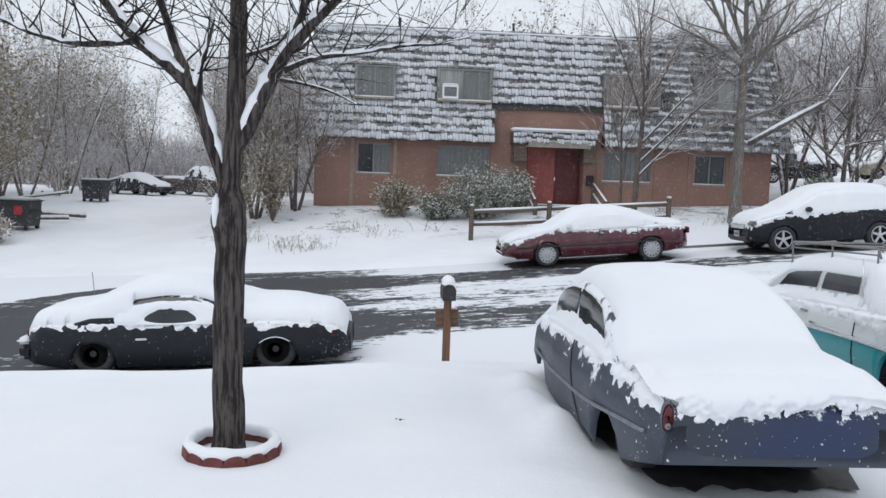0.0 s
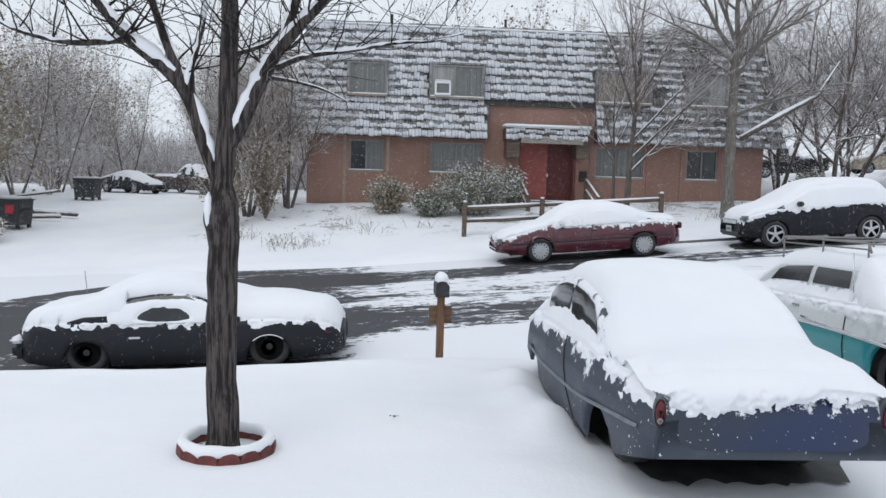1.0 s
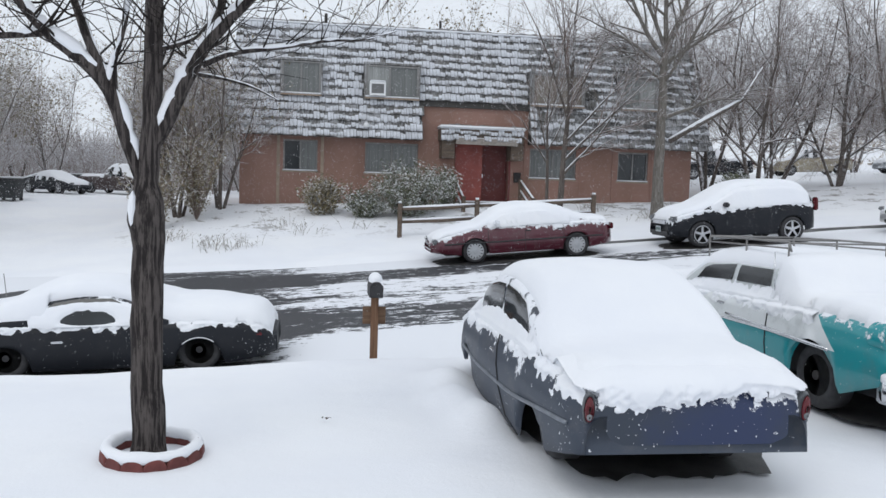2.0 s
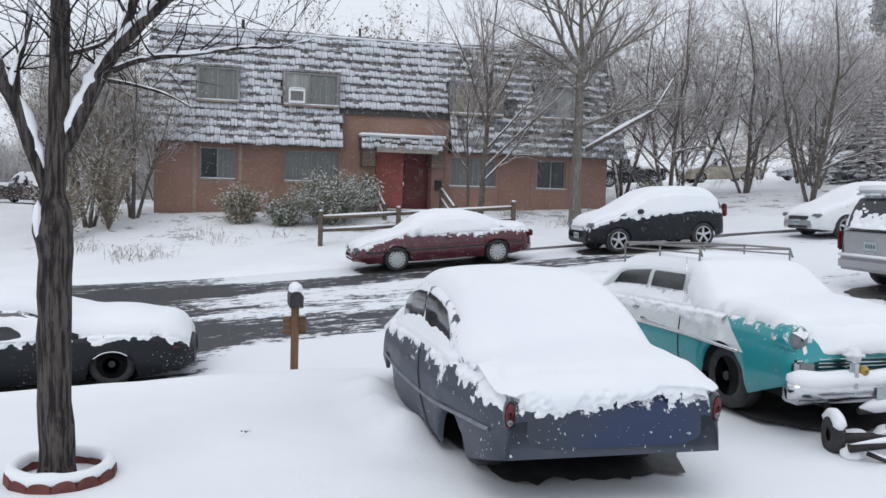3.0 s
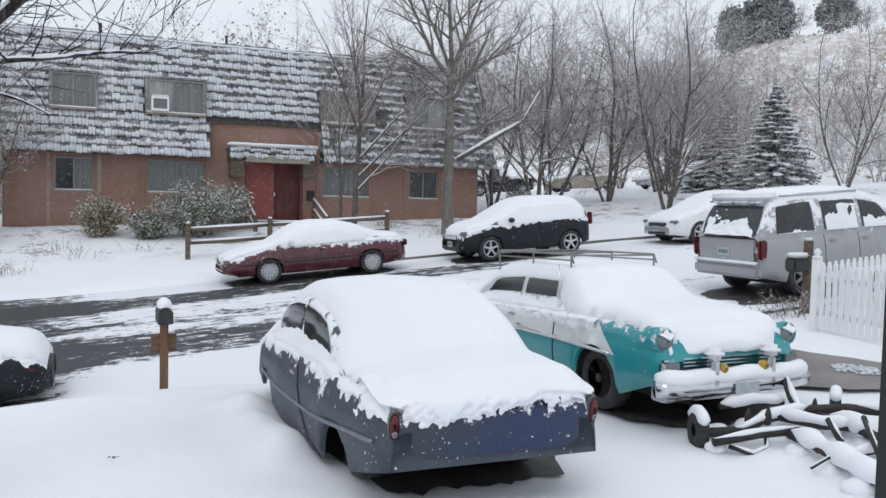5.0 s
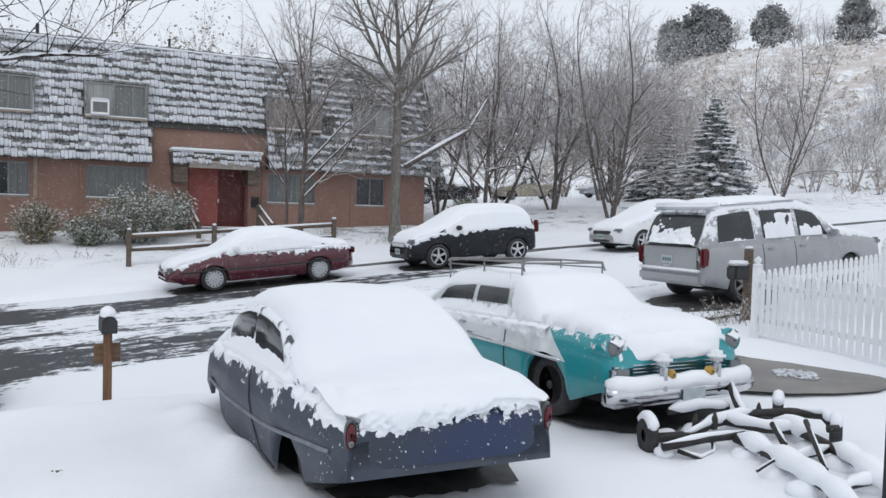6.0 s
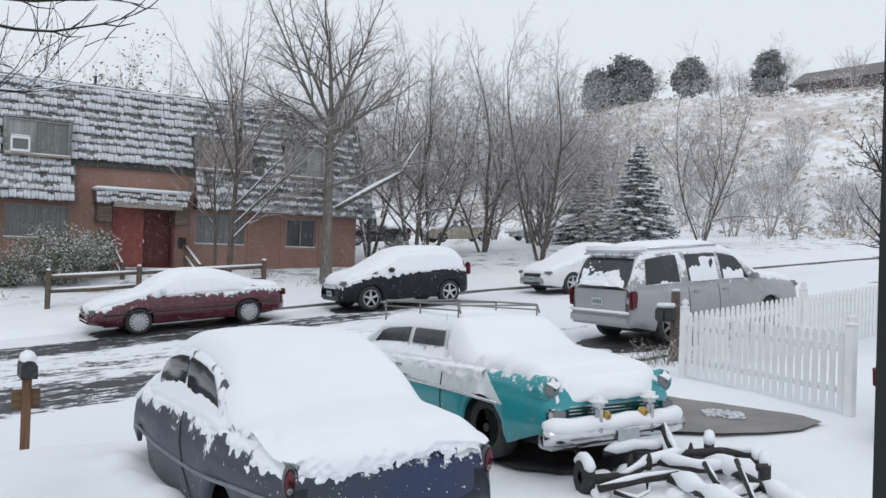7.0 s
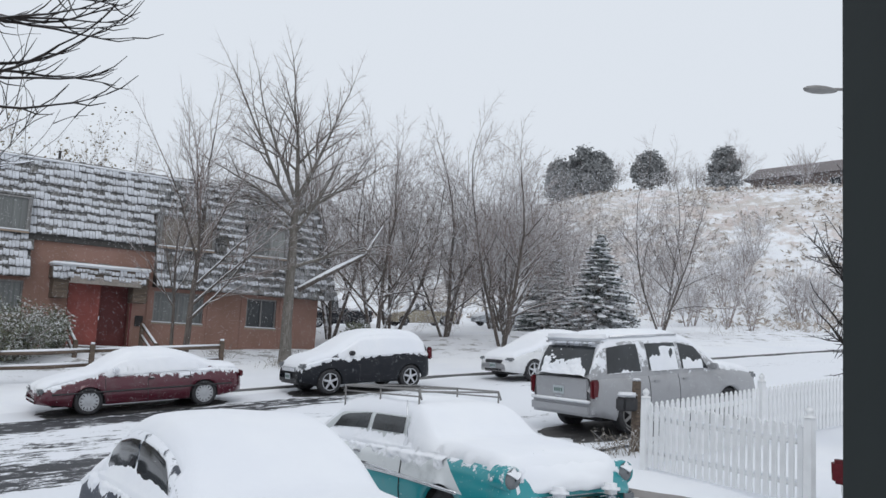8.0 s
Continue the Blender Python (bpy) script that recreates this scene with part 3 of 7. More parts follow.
class Car:
    """A car body from its side and plan outlines. x ahead, y to its left, z up from the ground."""

    def __init__(self, L, W, top, cab, wheels, R, sill=0.22, arch=1.16, corner=0.35, tumble=0.30, belt=0.94, crown=0.03, soft=0.10, plan=None, nip=0.30, inset=0.12, rise=0.10, arch_top=None, rise_from=0.36):
        self.arch_top, self.rise_from = arch_top, rise_from
        self.L, self.W, self.R, self.wheels, self.sill, self.arch = L, W, R, wheels, sill, arch
        self.belt, self.tumble, self.crown, self.corner = belt, tumble, crown, corner
        self.xs = np.arange(-L / 2, L / 2 + 0.001, L / 160)
        k = max(1, int(soft / (L / 160)))
        ker = np.hanning(2 * k + 3)[1:-1]
        ker /= ker.sum()
        def soften(pairs):
            a = np.array(pairs, float)
            v = np.interp(self.xs, a[:, 0], a[:, 1])
            return np.convolve(np.pad(v, k, mode="edge"), ker, "same")[k:-k]
        self.top_v = soften(top)
        self.cab_v = np.maximum(soften(cab), self.top_v)
        self.cab0, self.cab1 = cab[0][0], cab[-1][0]
        self.plan = np.array(plan, float) if plan else None
        self.nip, self.inset, self.rise = nip, inset, rise

    def top(self, x):
        return np.interp(x, self.xs, self.top_v)

    def cab(self, x):
        return np.interp(x, self.xs, self.cab_v)

    def half(self, x):
        e = np.clip((np.abs(x) - (self.L / 2 - self.corner)) / self.corner, 0, 1)
        w = self.W / 2 * (1 - self.nip * e ** 2.6) * (1 - 0.035 * (2 * np.abs(x) / self.L) ** 2)
        if self.plan is not None:
            w = w * np.interp(x, self.plan[:, 0], self.plan[:, 1])
        return w

    def bottom(self, x):
        z = self.sill + self.rise * np.clip((np.abs(x) - self.L * self.rise_from) / (self.L * (0.5 - self.rise_from)), 0, 1)
        for xw in self.wheels:
            a = self.R * self.arch
            h = a * a - (x - xw) ** 2
            if h > 0:
                z = max(z, self.arch_top * (math.sqrt(h) / a) ** 0.7 if self.arch_top else self.R + math.sqrt(h) - 0.02)
        return z

    def section(self, x):
        w, t, s = self.half(x), self.top(x), self.sill
        h = t - s
        zb = self.bottom(x)
        pts = [(w * 0.93, s), (w * 0.975, s + 0.12 * h), (w, s + 0.40 * h), (w * 0.995, s + 0.62 * h), (w * 0.975, s + 0.82 * h), (w * 0.94, t - 0.035), (w * 0.87, t), (w * 0.5, t + self.crown * 0.7), (0, t + self.crown)]
        return [(y, max(z, min(zb, t - 0.05))) for y, z in pts]

    def cab_section(self, x):
        t, c, w = self.top(x), self.cab(x), self.half(x)
        h = max(c - t, 0.0)
        wb = w * self.belt
        wr = wb - self.tumble * h
        return [(wb, t - 0.04), (wb - self.tumble * h * 0.08, t + 0.08 * h), (wr + self.tumble * h * 0.22, t + 0.74 * h), (wr - 0.02, t + 0.90 * h), (wr - 0.10, t + 0.985 * h), (wr * 0.5, c + 0.012), (0, c + 0.02)]

    def cab_point(self, x, s):
        """A point of the cabin's side: s runs from the belt (0) over the roof's edge to its middle (1)."""
        p = np.array(self.cab_section(x))
        u = np.linspace(0, 1, len(p))
        return float(np.interp(s, u, p[:, 0])), float(np.interp(s, u, p[:, 1]))

    def loft(self, sections, xs):
        V, F = [], []
        for x, sec in zip(xs, sections):
            row = [(x, y, z) for y, z in sec] + [(x, -y, z) for y, z in reversed(sec[:-1])]
            V += row
        n = len(row)
        for i in range(len(xs) - 1):
            for k in range(n - 1):
                F.append((i * n + k, i * n + k + 1, (i + 1) * n + k + 1, (i + 1) * n + k))
        F.append(tuple(range(n)))
        F.append(tuple((len(xs) - 1) * n + k for k in reversed(range(n))))
        return V, F

    def body(self, parent, mat, label=""):
        V, F = self.loft([self.section(x) for x in self.xs], self.xs)
        return raw_part("body", V, F, mat, parent, label, True)

    def cabin(self, parent, mat, label=""):
        xs = [x for x in self.xs if self.cab0 <= x <= self.cab1]
        V, F = self.loft([self.cab_section(x) for x in xs], xs)
        return raw_part("cabin", V, F, mat, parent, label, True)

    def window(self, parent, x0, x1, s0, s1, side, mat=None, lean0=0.0, lean1=0.0, name="side_window"):
        V, nx, ns = [], 12, 5
        for j in range(ns):
            for i in range(nx):
                s = s0 + (s1 - s0) * j / (ns - 1)
                x = (x0 + lean0 * j / (ns - 1)) + ((x1 + lean1 * j / (ns - 1)) - (x0 + lean0 * j / (ns - 1))) * i / (nx - 1)
                y, z = self.cab_point(x, s)
                V.append((x, side * (y + 0.007), z + 0.003))
        return raw_part(name, V, grid_faces(nx, ns), mat or M_GLASS, parent, "", True)

    def side_snow(self, parent, side, x0, x1, s0, s1, seed, thick=0.04, rag=0.5, cover=0.75, hole=None):
        """Snow stuck to the cabin's side, thick at the belt and thinning up the glass."""
        V, field = [], []
        nx, ns = max(12, int((x1 - x0) / 0.022)), 18
        for j in range(ns):
            for i in range(nx):
                x, u = x0 + (x1 - x0) * i / (nx - 1), j / (ns - 1)
                y, z = self.cab_point(x, s0 + (s1 - s0) * u)
                f = cover - u + rag * (0.45 * fuzz(x, u, 1.7, seed) + 0.25 * fuzz(x, u * 0.4, 6.0, seed) + 0.12 * fuzz(x, u * 0.5, 17.0, seed))
                f = min(f, (x - x0) * 5, (x1 - x) * 5)
                if hole:
                    f = min(f, hole(x, u) + 0.12 * fuzz(x, z, 9.0, seed))
                field.append(f)
                V.append((x, side * (y - 0.002 + thick * float(smooth01(f / 0.45)) + 0.004 * fuzz(x, z, 12, seed)), z + 0.004))
        F = [q for q in grid_faces(nx, ns) if max(field[k] for k in q) > -0.02]
        if F:
            raw_part("window_snow", V, F, M_SNOW, parent, "snow stuck to the side window", True)

    def drape(self, parent, side, depth, seed, x0=None, x1=None, above=0.02, rag=1.0):
        """A ragged fringe of snow hanging from the shoulder down the flank."""
        x0, x1 = x0 if x0 is not None else -self.L / 2 + 0.06, x1 if x1 is not None else self.L / 2 - 0.06
        nx, nz = int((x1 - x0) / 0.016), 24
        V, F, field = [], [], []
        for j in range(nz):
            for i in range(nx):
                x = x0 + (x1 - x0) * i / (nx - 1)
                p = np.array(self.section(x))
                z = float(self.top(x)) + above - (depth + above) * j / (nz - 1)
                y = float(np.interp(z, p[:7, 1], p[:7, 0])) if z < p[6, 1] else float(p[6, 0])
                u = j / (nz - 1)
                f = 0.5 - u + rag * 0.55 * fuzz(x, z, 1.6, seed) + 0.30 * fuzz(x, z, 8.0, seed) + 0.2 * fuzz(x, z, 19.0, seed)
                field.append(f if z > self.bottom(x) + 0.03 else -1)
                V.append((x, side * (y - 0.003 + 0.045 * float(smooth01(f / 0.55)) + 0.006 * fuzz(x * 5, z * 5, 1.5, seed)), z))
        F = [q for q in grid_faces(nx, nz) if max(field[k] for k in q) > -0.02]
        if F:
            raw_part("snow_fringe", V, F, M_SNOW, parent, "ragged fringe of snow on the flank", True)

    def screen(self, parent, x0, x1, lift, name, mat=None):
        """The front or rear window: a patch over the sloping end of the cabin."""
        V, nx, ny = [], 10, 11
        for j in range(ny):
            for i in range(nx):
                x = x0 + (x1 - x0) * i / (nx - 1)
                w = self.cab_section(x)[4][0]
                y = w * (2 * j / (ny - 1) - 1)
                z = self.cab(x) + 0.02 - 0.012 * abs(2 * j / (ny - 1) - 1)
                V.append((x + lift, y, z + 0.012))
        return raw_part(name, V, grid_faces(nx, ny), mat or M_GLASS, parent, "", True)

    def wheel(self, parent, x, side, rim_mat, spokes=6, width=0.21, hub=0.62):
        R, ys = self.R, side * (self.W / 2 - self.inset)
        w = new("wheel")
        w.parent = parent
        w.matrix_basis = Matrix.Translation((x, ys, R))
        s = 1 if side > 0 else -1
        V, F = lathe([(R * hub, s * 0.09), (R * 0.9, s * 0.105), (R, s * 0.06), (R, -s * 0.1), (R * 0.9, -s * 0.12), (R * 0.5, -s * 0.12)], 28)
        raw_part("tyre", V, F, M_RUBBER, w, "", True)
        bm = bmesh.new()
        r = R * hub
        bmesh.ops.create_cone(bm, cap_ends=True, segments=24, radius1=r, radius2=r, depth=0.03, matrix=pose(0, s * 0.055, 0, 90))
        rim = part("rim", bm, M_UNDER if spokes else rim_mat, w)
        bm = bmesh.new()
        for k in range(spokes):
            add_box(bm, -r * 0.13, r * 0.13, s * 0.07, s * 0.1, r * 0.15, r * 0.98, 0.008, pose(0, 0, 0, 0, 360 * k / spokes))
        bmesh.ops.create_cone(bm, cap_ends=True, segments=16, radius1=r * 0.27, radius2=r * 0.22, depth=0.04, matrix=pose(0, s * 0.085, 0, 90))
        for k in range(24 if spokes else 0):
            add_box(bm, -r * 0.14, r * 0.14, s * 0.066, s * 0.1, r * 0.9, r * 1.0, 0, pose(0, 0, 0, 0, 15 * k))
        part("wheel_spokes" if spokes else "hub_cap", bm, rim_mat, w)
        return w

    def wheels_all(self, parent, rim_mat, spokes=6, hub=0.62, skip=()):
        for i, x in enumerate(self.wheels):
            for side in (1, -1):
                if (i, side) not in skip:
                    self.wheel(parent, x, side, rim_mat, spokes, hub=hub)
        part("underbody", box(-self.L * 0.40, self.L * 0.42, -self.W * 0.30, self.W * 0.30, max(0.2, self.sill - 0.02), self.R * 1.9), M_UNDER, parent)

    def snow(self, parent, thick=0.11, seed=1.0, step=0.05, margin=0.03, steep=2.4, hang=0.0, skip=None, r=None, ragged=0.05, bank=0.0):
        """Snow lying on the car: a softened height field over its upper side."""
        xs = np.arange(-self.L / 2 - 0.02, self.L / 2 + 0.021, step)
        ys = np.arange(-self.W / 2 - 0.02, self.W / 2 + 0.021, step)
        T = np.zeros((len(ys), len(xs)))
        inside = np.zeros_like(T)
        for i, x in enumerate(xs):
            xc = float(np.clip(x, -self.L / 2, self.L / 2))
            sec = np.array(self.section(xc)[4:])
            cs = np.array(self.cab_section(xc))
            w = sec[0, 0]
            ay = np.abs(ys)
            tb = np.interp(ay, sec[::-1, 0], sec[::-1, 1])
            tc = np.where(ay < cs[0, 0], np.interp(ay, cs[::-1, 0], cs[::-1, 1]), -1) if self.cab0 < xc < self.cab1 else -1
            T[:, i] = np.maximum(tb, tc)
            over = self.L / 2 + hang - abs(x)
            inside[:, i] = np.minimum(w + hang - ay, over)
        g = np.maximum(np.abs(np.gradient(T, step, axis=0)), 0.6 * np.abs(np.gradient(T, step, axis=1)))
        nz = np.array([[0.6 * fuzz(x, y, 5, seed) + 0.5 * fuzz(x, y, 13, seed) for x in xs] for y in ys])
        slow = np.array([[fuzz(x, y, 1.6, seed + 9) for x in xs] for y in ys])
        keep = (inside + ragged * nz > margin) & (g + 0.9 * slow < steep)
        if skip is not None:
            keep &= ~np.array([[skip(x, y, q) for x, q in zip(xs, row)] for y, row in zip(ys, nz)])
        soft = np.clip(blur(keep.astype(float), max(1, int(0.09 / step))) * 1.9 - 0.75, 0.05, 1)
        rr = r or max(1, int(0.12 / step))
        big = np.array([[1 + 0.30 * fuzz(x, y, 1.1, seed + 4) for x in xs] for y in ys])
        S = np.maximum(T + 0.012, blur(T, rr) * 0.7 + T * 0.3 + thick * big * soft)
        S = np.where(soft > 0.3, np.maximum(blur(S, max(1, rr // 2)), T + 0.012), S) + 0.006 * nz
        # snow leaning against the side windows
        for i, x in enumerate(xs):
            if bank and self.cab0 + 0.1 < x < self.cab1 - 0.1:
                cb = self.half(x) * self.belt
                ay = np.abs(ys)
                lean = bank * min(1, (x - self.cab0) / 0.4, (self.cab1 - x) / 0.4) * np.exp(-((ay - cb) / 0.10) ** 2)
                S[:, i] = np.where(ay > cb - step, np.maximum(S[:, i], self.top(x) + thick * 0.5 + lean * (1 + 0.5 * slow[:, i])), S[:, i])
                keep[:, i] |= (ay > cb - step) & (ay < cb + 0.5 * (self.half(x) * 0.94 - cb))
        if bank:
            ker = np.ones(9) / 9
            keep = np.array([np.convolve(np.pad(row.astype(float), 4, mode="edge"), ker, "valid") for row in keep]) > 0.5
            S = np.maximum(0.35 * S + 0.65 * blur(S, 2), T + 0.008)
            edge = smooth01((blur(keep.astype(float), 1) - 0.35) / 0.5)
            S = T + 0.004 + np.maximum(S - T, 0.0) * edge
        low = T - 0.02
        nx = len(xs)
        V = [(x, y, S[j, i]) for j, y in enumerate(ys) for i, x in enumerate(xs)]
        V += [(x, y, low[j, i]) for j, y in enumerate(ys) for i, x in enumerate(xs)]
        half = len(V) // 2
        F, edges = [], {}
        for j in range(len(ys) - 1):
            for i in range(nx - 1):
                if keep[j, i] and keep[j + 1, i] and keep[j, i + 1] and keep[j + 1, i + 1]:
                    q = (j * nx + i, j * nx + i + 1, (j + 1) * nx + i + 1, (j + 1) * nx + i)
                    F.append(q)
                    for a, b in zip(q, q[1:] + q[:1]):
                        if (b, a) in edges:
                            del edges[(b, a)]
                        else:
                            edges[(a, b)] = 1
        for a, b in edges:
            F.append((b, a, a + half, b + half))
        used = sorted({v for f in F for v in f})
        idx = {v: k for k, v in enumerate(used)}
        return raw_part("snow_cover", [V[v] for v in used], [tuple(idx[v] for v in f) for f in F], M_SNOW, parent, "thick soft fresh snow lying on the car", True)


def lens(parent, name, x, y, z, sx, sy, sz, mat, m=None, label=""):
    """A bevelled lamp, plate or badge on a car."""
    return part(name, box(x - sx / 2, x + sx / 2, y - sy / 2, y + sy / 2, z - sz / 2, z + sz / 2, min(sx, sy, sz) * 0.3, m), mat, parent, label)


def plate(parent, x, y, z, facing, tilt=0):
    p = part("number_plate", box(x - 0.008, x + 0.008, y - 0.155, y + 0.155, z - 0.078, z + 0.078), M_PLATE, parent)
    for k in range(4):
        part("plate_bar", box(x + facing * 0.009, x + facing * 0.012, y - 0.12 + k * 0.065, y - 0.075 + k * 0.065, z - 0.035, z + 0.035), M_BARS, p)


def mirror_ear(parent, x, y, z, side, mat):
    return part("mirror", box(x - 0.06, x + 0.07, *(sorted((side * y, side * (y + 0.19)))), z, z + 0.13, 0.03), mat, parent)


def car_at(name, label, x, y, heading, lift=0.0, tilt=None, group=""):
    """An Empty for a car on the ground at x, y; heading in degrees from +x."""
    h = radians(heading)
    dx, dy = math.cos(h), math.sin(h)
    f = (lambda a, b: float(street_z(a, b))) if KERB_NEAR + 0.5 < y < KERB_FAR else gz
    z = f(x, y)
    fore = f(x + dx, y + dy) - f(x - dx, y - dy)
    if tilt is None:
        tilt = -math.degrees(math.atan2(fore, 2))
    return thing(name, label, "car", Matrix.Translation((x, y, z + lift)) @ pose(0, 0, 0, 0, 0, heading) @ pose(0, 0, 0, 0, tilt, 0), group)


# ---- parked cars
P_SLATE = paint_material("worn_slate_blue_primer", (0.035, 0.047, 0.070), 0.55, 0, 0.25, 0.75, 0.2, 0.95, 0.1)
P_RED = paint_material("maroon_paint", (0.085, 0.010, 0.022), 0.25, 0.1, 0.2, 0.8, 0.35, 1.0)
P_BLACK = paint_material("black_paint", (0.017, 0.019, 0.024), 0.35, 0.0, 0.04, 0.10, 0.3, 1.1, 0.0, 0.2)
P_SILVER = paint_material("silver_paint", (0.34, 0.345, 0.36), 0.4, 0.1, 0.2, 0.5, 0.4, 1.6)
P_WHITE = paint_material("white_paint", (0.70, 0.71, 0.72), 0.3, 0.0, 0.15, 0.4, 0.3, 1.1)
P_TAN = paint_material("tan_paint", (0.33, 0.29, 0.21), 0.4, 0.0, 0.25, 0.4, 0.4, 1.3)
P_GREYCAR = paint_material("pale_grey_paint", (0.40, 0.43, 0.46), 0.35, 0.2, 0.2, 0.5, 0.4, 1.3)


def teal_material():
    n = Nodes("teal_and_white_two_tone_paint", 0.3)
    n.bsdf.inputs["Coat Weight"].default_value = 0.4
    x, z = n.axis(0), n.axis(2)
    line = n.math("ADD", z, n.math("MULTIPLY", n.ramp(x, 0.2, 2.2), 0.05))
    upper = n.ramp(line, 0.672, 0.676)
    front = n.ramp(n.math("ADD", x, n.math("MULTIPLY", n.math("SUBTRACT", z, 0.63), 1.1)), 1.75, 1.76)
    two = n.mix(n.math("MULTIPLY", upper, n.math("SUBTRACT", 1.0, front)), (0.014, 0.27, 0.30), (0.70, 0.73, 0.74))
    worn = n.mix(n.math("MULTIPLY", n.ramp(n.noise(3, 6, 0.7), 0.5, 0.7), 0.25), two, (0.14, 0.17, 0.17))
    cling = n.math("ADD", n.noise(5.0, 6, 0.72), n.ramp(z, 0.5, 1.0, -0.30, 0.10))
    flakes = n.ramp(n.noise(40, 3), 0.70, 0.72, 0, 0.8)
    snow = n.math("MAXIMUM", n.ramp(cling, 0.58, 0.64), flakes)
    n.colour(n.mix(snow, worn, SNOW))
    return n.bump(snow, 0.5, 0.012).mat


P_TEAL = teal_material()
P_BROWN = paint_material("dark_brown_paint", (0.045, 0.028, 0.027), 0.4, 0.0, 0.2, 0.4, 0.4, 1.3, 0.2)

def boot_material():
    n = Nodes("faded_royal_blue_paint", 0.42)
    side = n.math("MULTIPLY", n.math("ABSOLUTE", n.math("ADD", n.axis(1), 0.26)), 0.8)
    wear = n.math("ADD", side, n.math("MULTIPLY", n.noise(2.6, 6, 0.7), 0.8))
    paint = n.mix(n.ramp(wear, 0.50, 1.02), (0.017, 0.030, 0.085), (0.029, 0.039, 0.058))
    flakes = n.ramp(n.noise(34, 3), 0.68, 0.71, 0, 0.8)
    cling = n.ramp(n.math("ADD", n.noise(11.0, 6, 0.7), n.ramp(n.axis(2), 0.48, 0.74, -0.22, 0.16)), 0.57, 0.63)
    snow = n.math("MAXIMUM", flakes, cling)
    n.colour(n.mix(snow, paint, SNOW))
    return n.bump(snow, 0.5, 0.01).mat


P_BOOT = boot_material()
# the old slate-blue sedan in the drive, seen from behind
blue = car_at("vintage_sedan", "slate-blue vintage sedan buried in fresh snow on the drive", 3.50, 8.18, 89.0, 0.0, 2.6)
c = Car(4.72, 1.86, [(-2.36, 0.50), (-2.34, 0.66), (-2.24, 0.74), (-1.9, 0.78), (-1.3, 0.80), (-0.9, 0.83), (0.6, 0.85), (1.6, 0.83), (2.2, 0.70), (2.36, 0.50)],
        [(-1.42, 0.79), (-1.24, 0.92), (-1.04, 1.09), (-0.78, 1.22), (-0.42, 1.31), (-0.1, 1.345), (0.3, 1.34), (0.72, 1.26), (1.1, 1.06), (1.42, 0.84)],
        (-1.33, 1.50), 0.30, 0.06, 1.30, 0.34, 0.10, 0.90, 0.05, 0.09, plan=[(-2.36, 0.97), (-1.2, 1.0), (0.6, 1.03), (2.36, 0.95)], nip=0.10, inset=0.29, rise=0.26, arch_top=0.45, rise_from=0.26)
c.body(blue, P_SLATE)
c.cabin(blue, P_SLATE)
for side in (1, -1):
    c.window(blue, -1.16, -0.06, 0.10, 0.40, side, lean0=0.40, name="quarter_window")
    c.window(blue, 0.00, 1.08, 0.16, 0.40, side, lean1=-0.22)
    # tail lamp in a chrome bezel
    y = side * 0.752
    rot = Matrix.Translation((-2.31, y, 0.625)) @ pose(0, 0, 0, 0, -8, side * -8)
    V, F = lathe([(0.0, -0.03), (0.054, -0.03), (0.060, 0.01), (0.052, 0.03)], 20, "z")
    bez = raw_part("tail_lamp", [(rot @ Vector((-q[2] - 0.02, q[0] * 0.72, q[1] * 1.95)))[:] for q in V], F, plain("pitted_bezel", (0.16, 0.17, 0.18), 0.5, 0.4, 0.2, 20), blue, "oval tail lamp with a red lens", True)
    V, F = lathe([(0.0, 0.0), (0.046, 0.03), (0.040, 0.045), (0.015, 0.052)], 20, "z")
    raw_part("red_lens", [(rot @ Vector((-q[2] - 0.02, q[0] * 0.72, q[1] * 1.95)))[:] for q in V], F, M_REDLENS, bez, "", True)
    V, F = lathe([(0.0, 0.0), (0.022, 0.045), (0.016, 0.054), (0.005, 0.056)], 14, "z")
    raw_part("reverse_lens", [(rot @ Vector((-q[2] - 0.022, q[0] * 0.9, q[1] * 1.2 - 0.045)))[:] for q in V], F, M_CLEAR, bez, "", True)
    # ribbed side trim, and the door seam
    pts = [(x, side * (c.half(x) * 0.995 + 0.006), 0.395 + 0.105 * float(smooth01((-0.5 - x) / 1.9))) for x in np.arange(-2.2, 1.9, 0.1)]
    tube_part("side_trim", pts, 0.016, plain("dull_trim", (0.20, 0.22, 0.25), 0.45, 0.5, 0.2, 9), blue)
    seam = [(-0.18, 5), (-0.20, 4), (-0.26, 3), (-0.38, 2), (-0.58, 1), (-0.85, 0)]
    tube_part("door_seam", [(x, side * (c.section(x)[q][0] + 0.002), c.section(x)[q][1]) for x, q in seam], 0.009, M_UNDER, blue)
    lens(blue, "door_handle", -0.02, side * 0.93, 0.64, 0.16, 0.03, 0.03, M_CHROME)
# the boot lid, bumper-less tail pan
V, nx, ny = [], 19, 9
for j in range(ny):
    for i in range(nx):
        y = -0.77 + 1.54 * i / (nx - 1)
        u = j / (ny - 1)
        z = 0.38 + 0.34 * u
        x = -2.372 + 0.012 * (y / 0.6) ** 2 + 0.04 * max(0, abs(y) - 0.66) + 0.09 * max(0, u - 0.6) ** 1.5 * 2
        rim = min(1.0, min(i, nx - 1 - i) / 1.5, min(j, ny - 1 - j) / 1.5)
        V.append((x + 0.003 - 0.006 * rim, y, z))
raw_part("boot_lid", V, grid_faces(nx, ny), P_BOOT, blue, "faded royal blue boot lid", True)
part("tail_pan", box(-2.35, -2.22, -0.76, 0.76, 0.325, 0.395, 0.03), P_BOOT, blue)
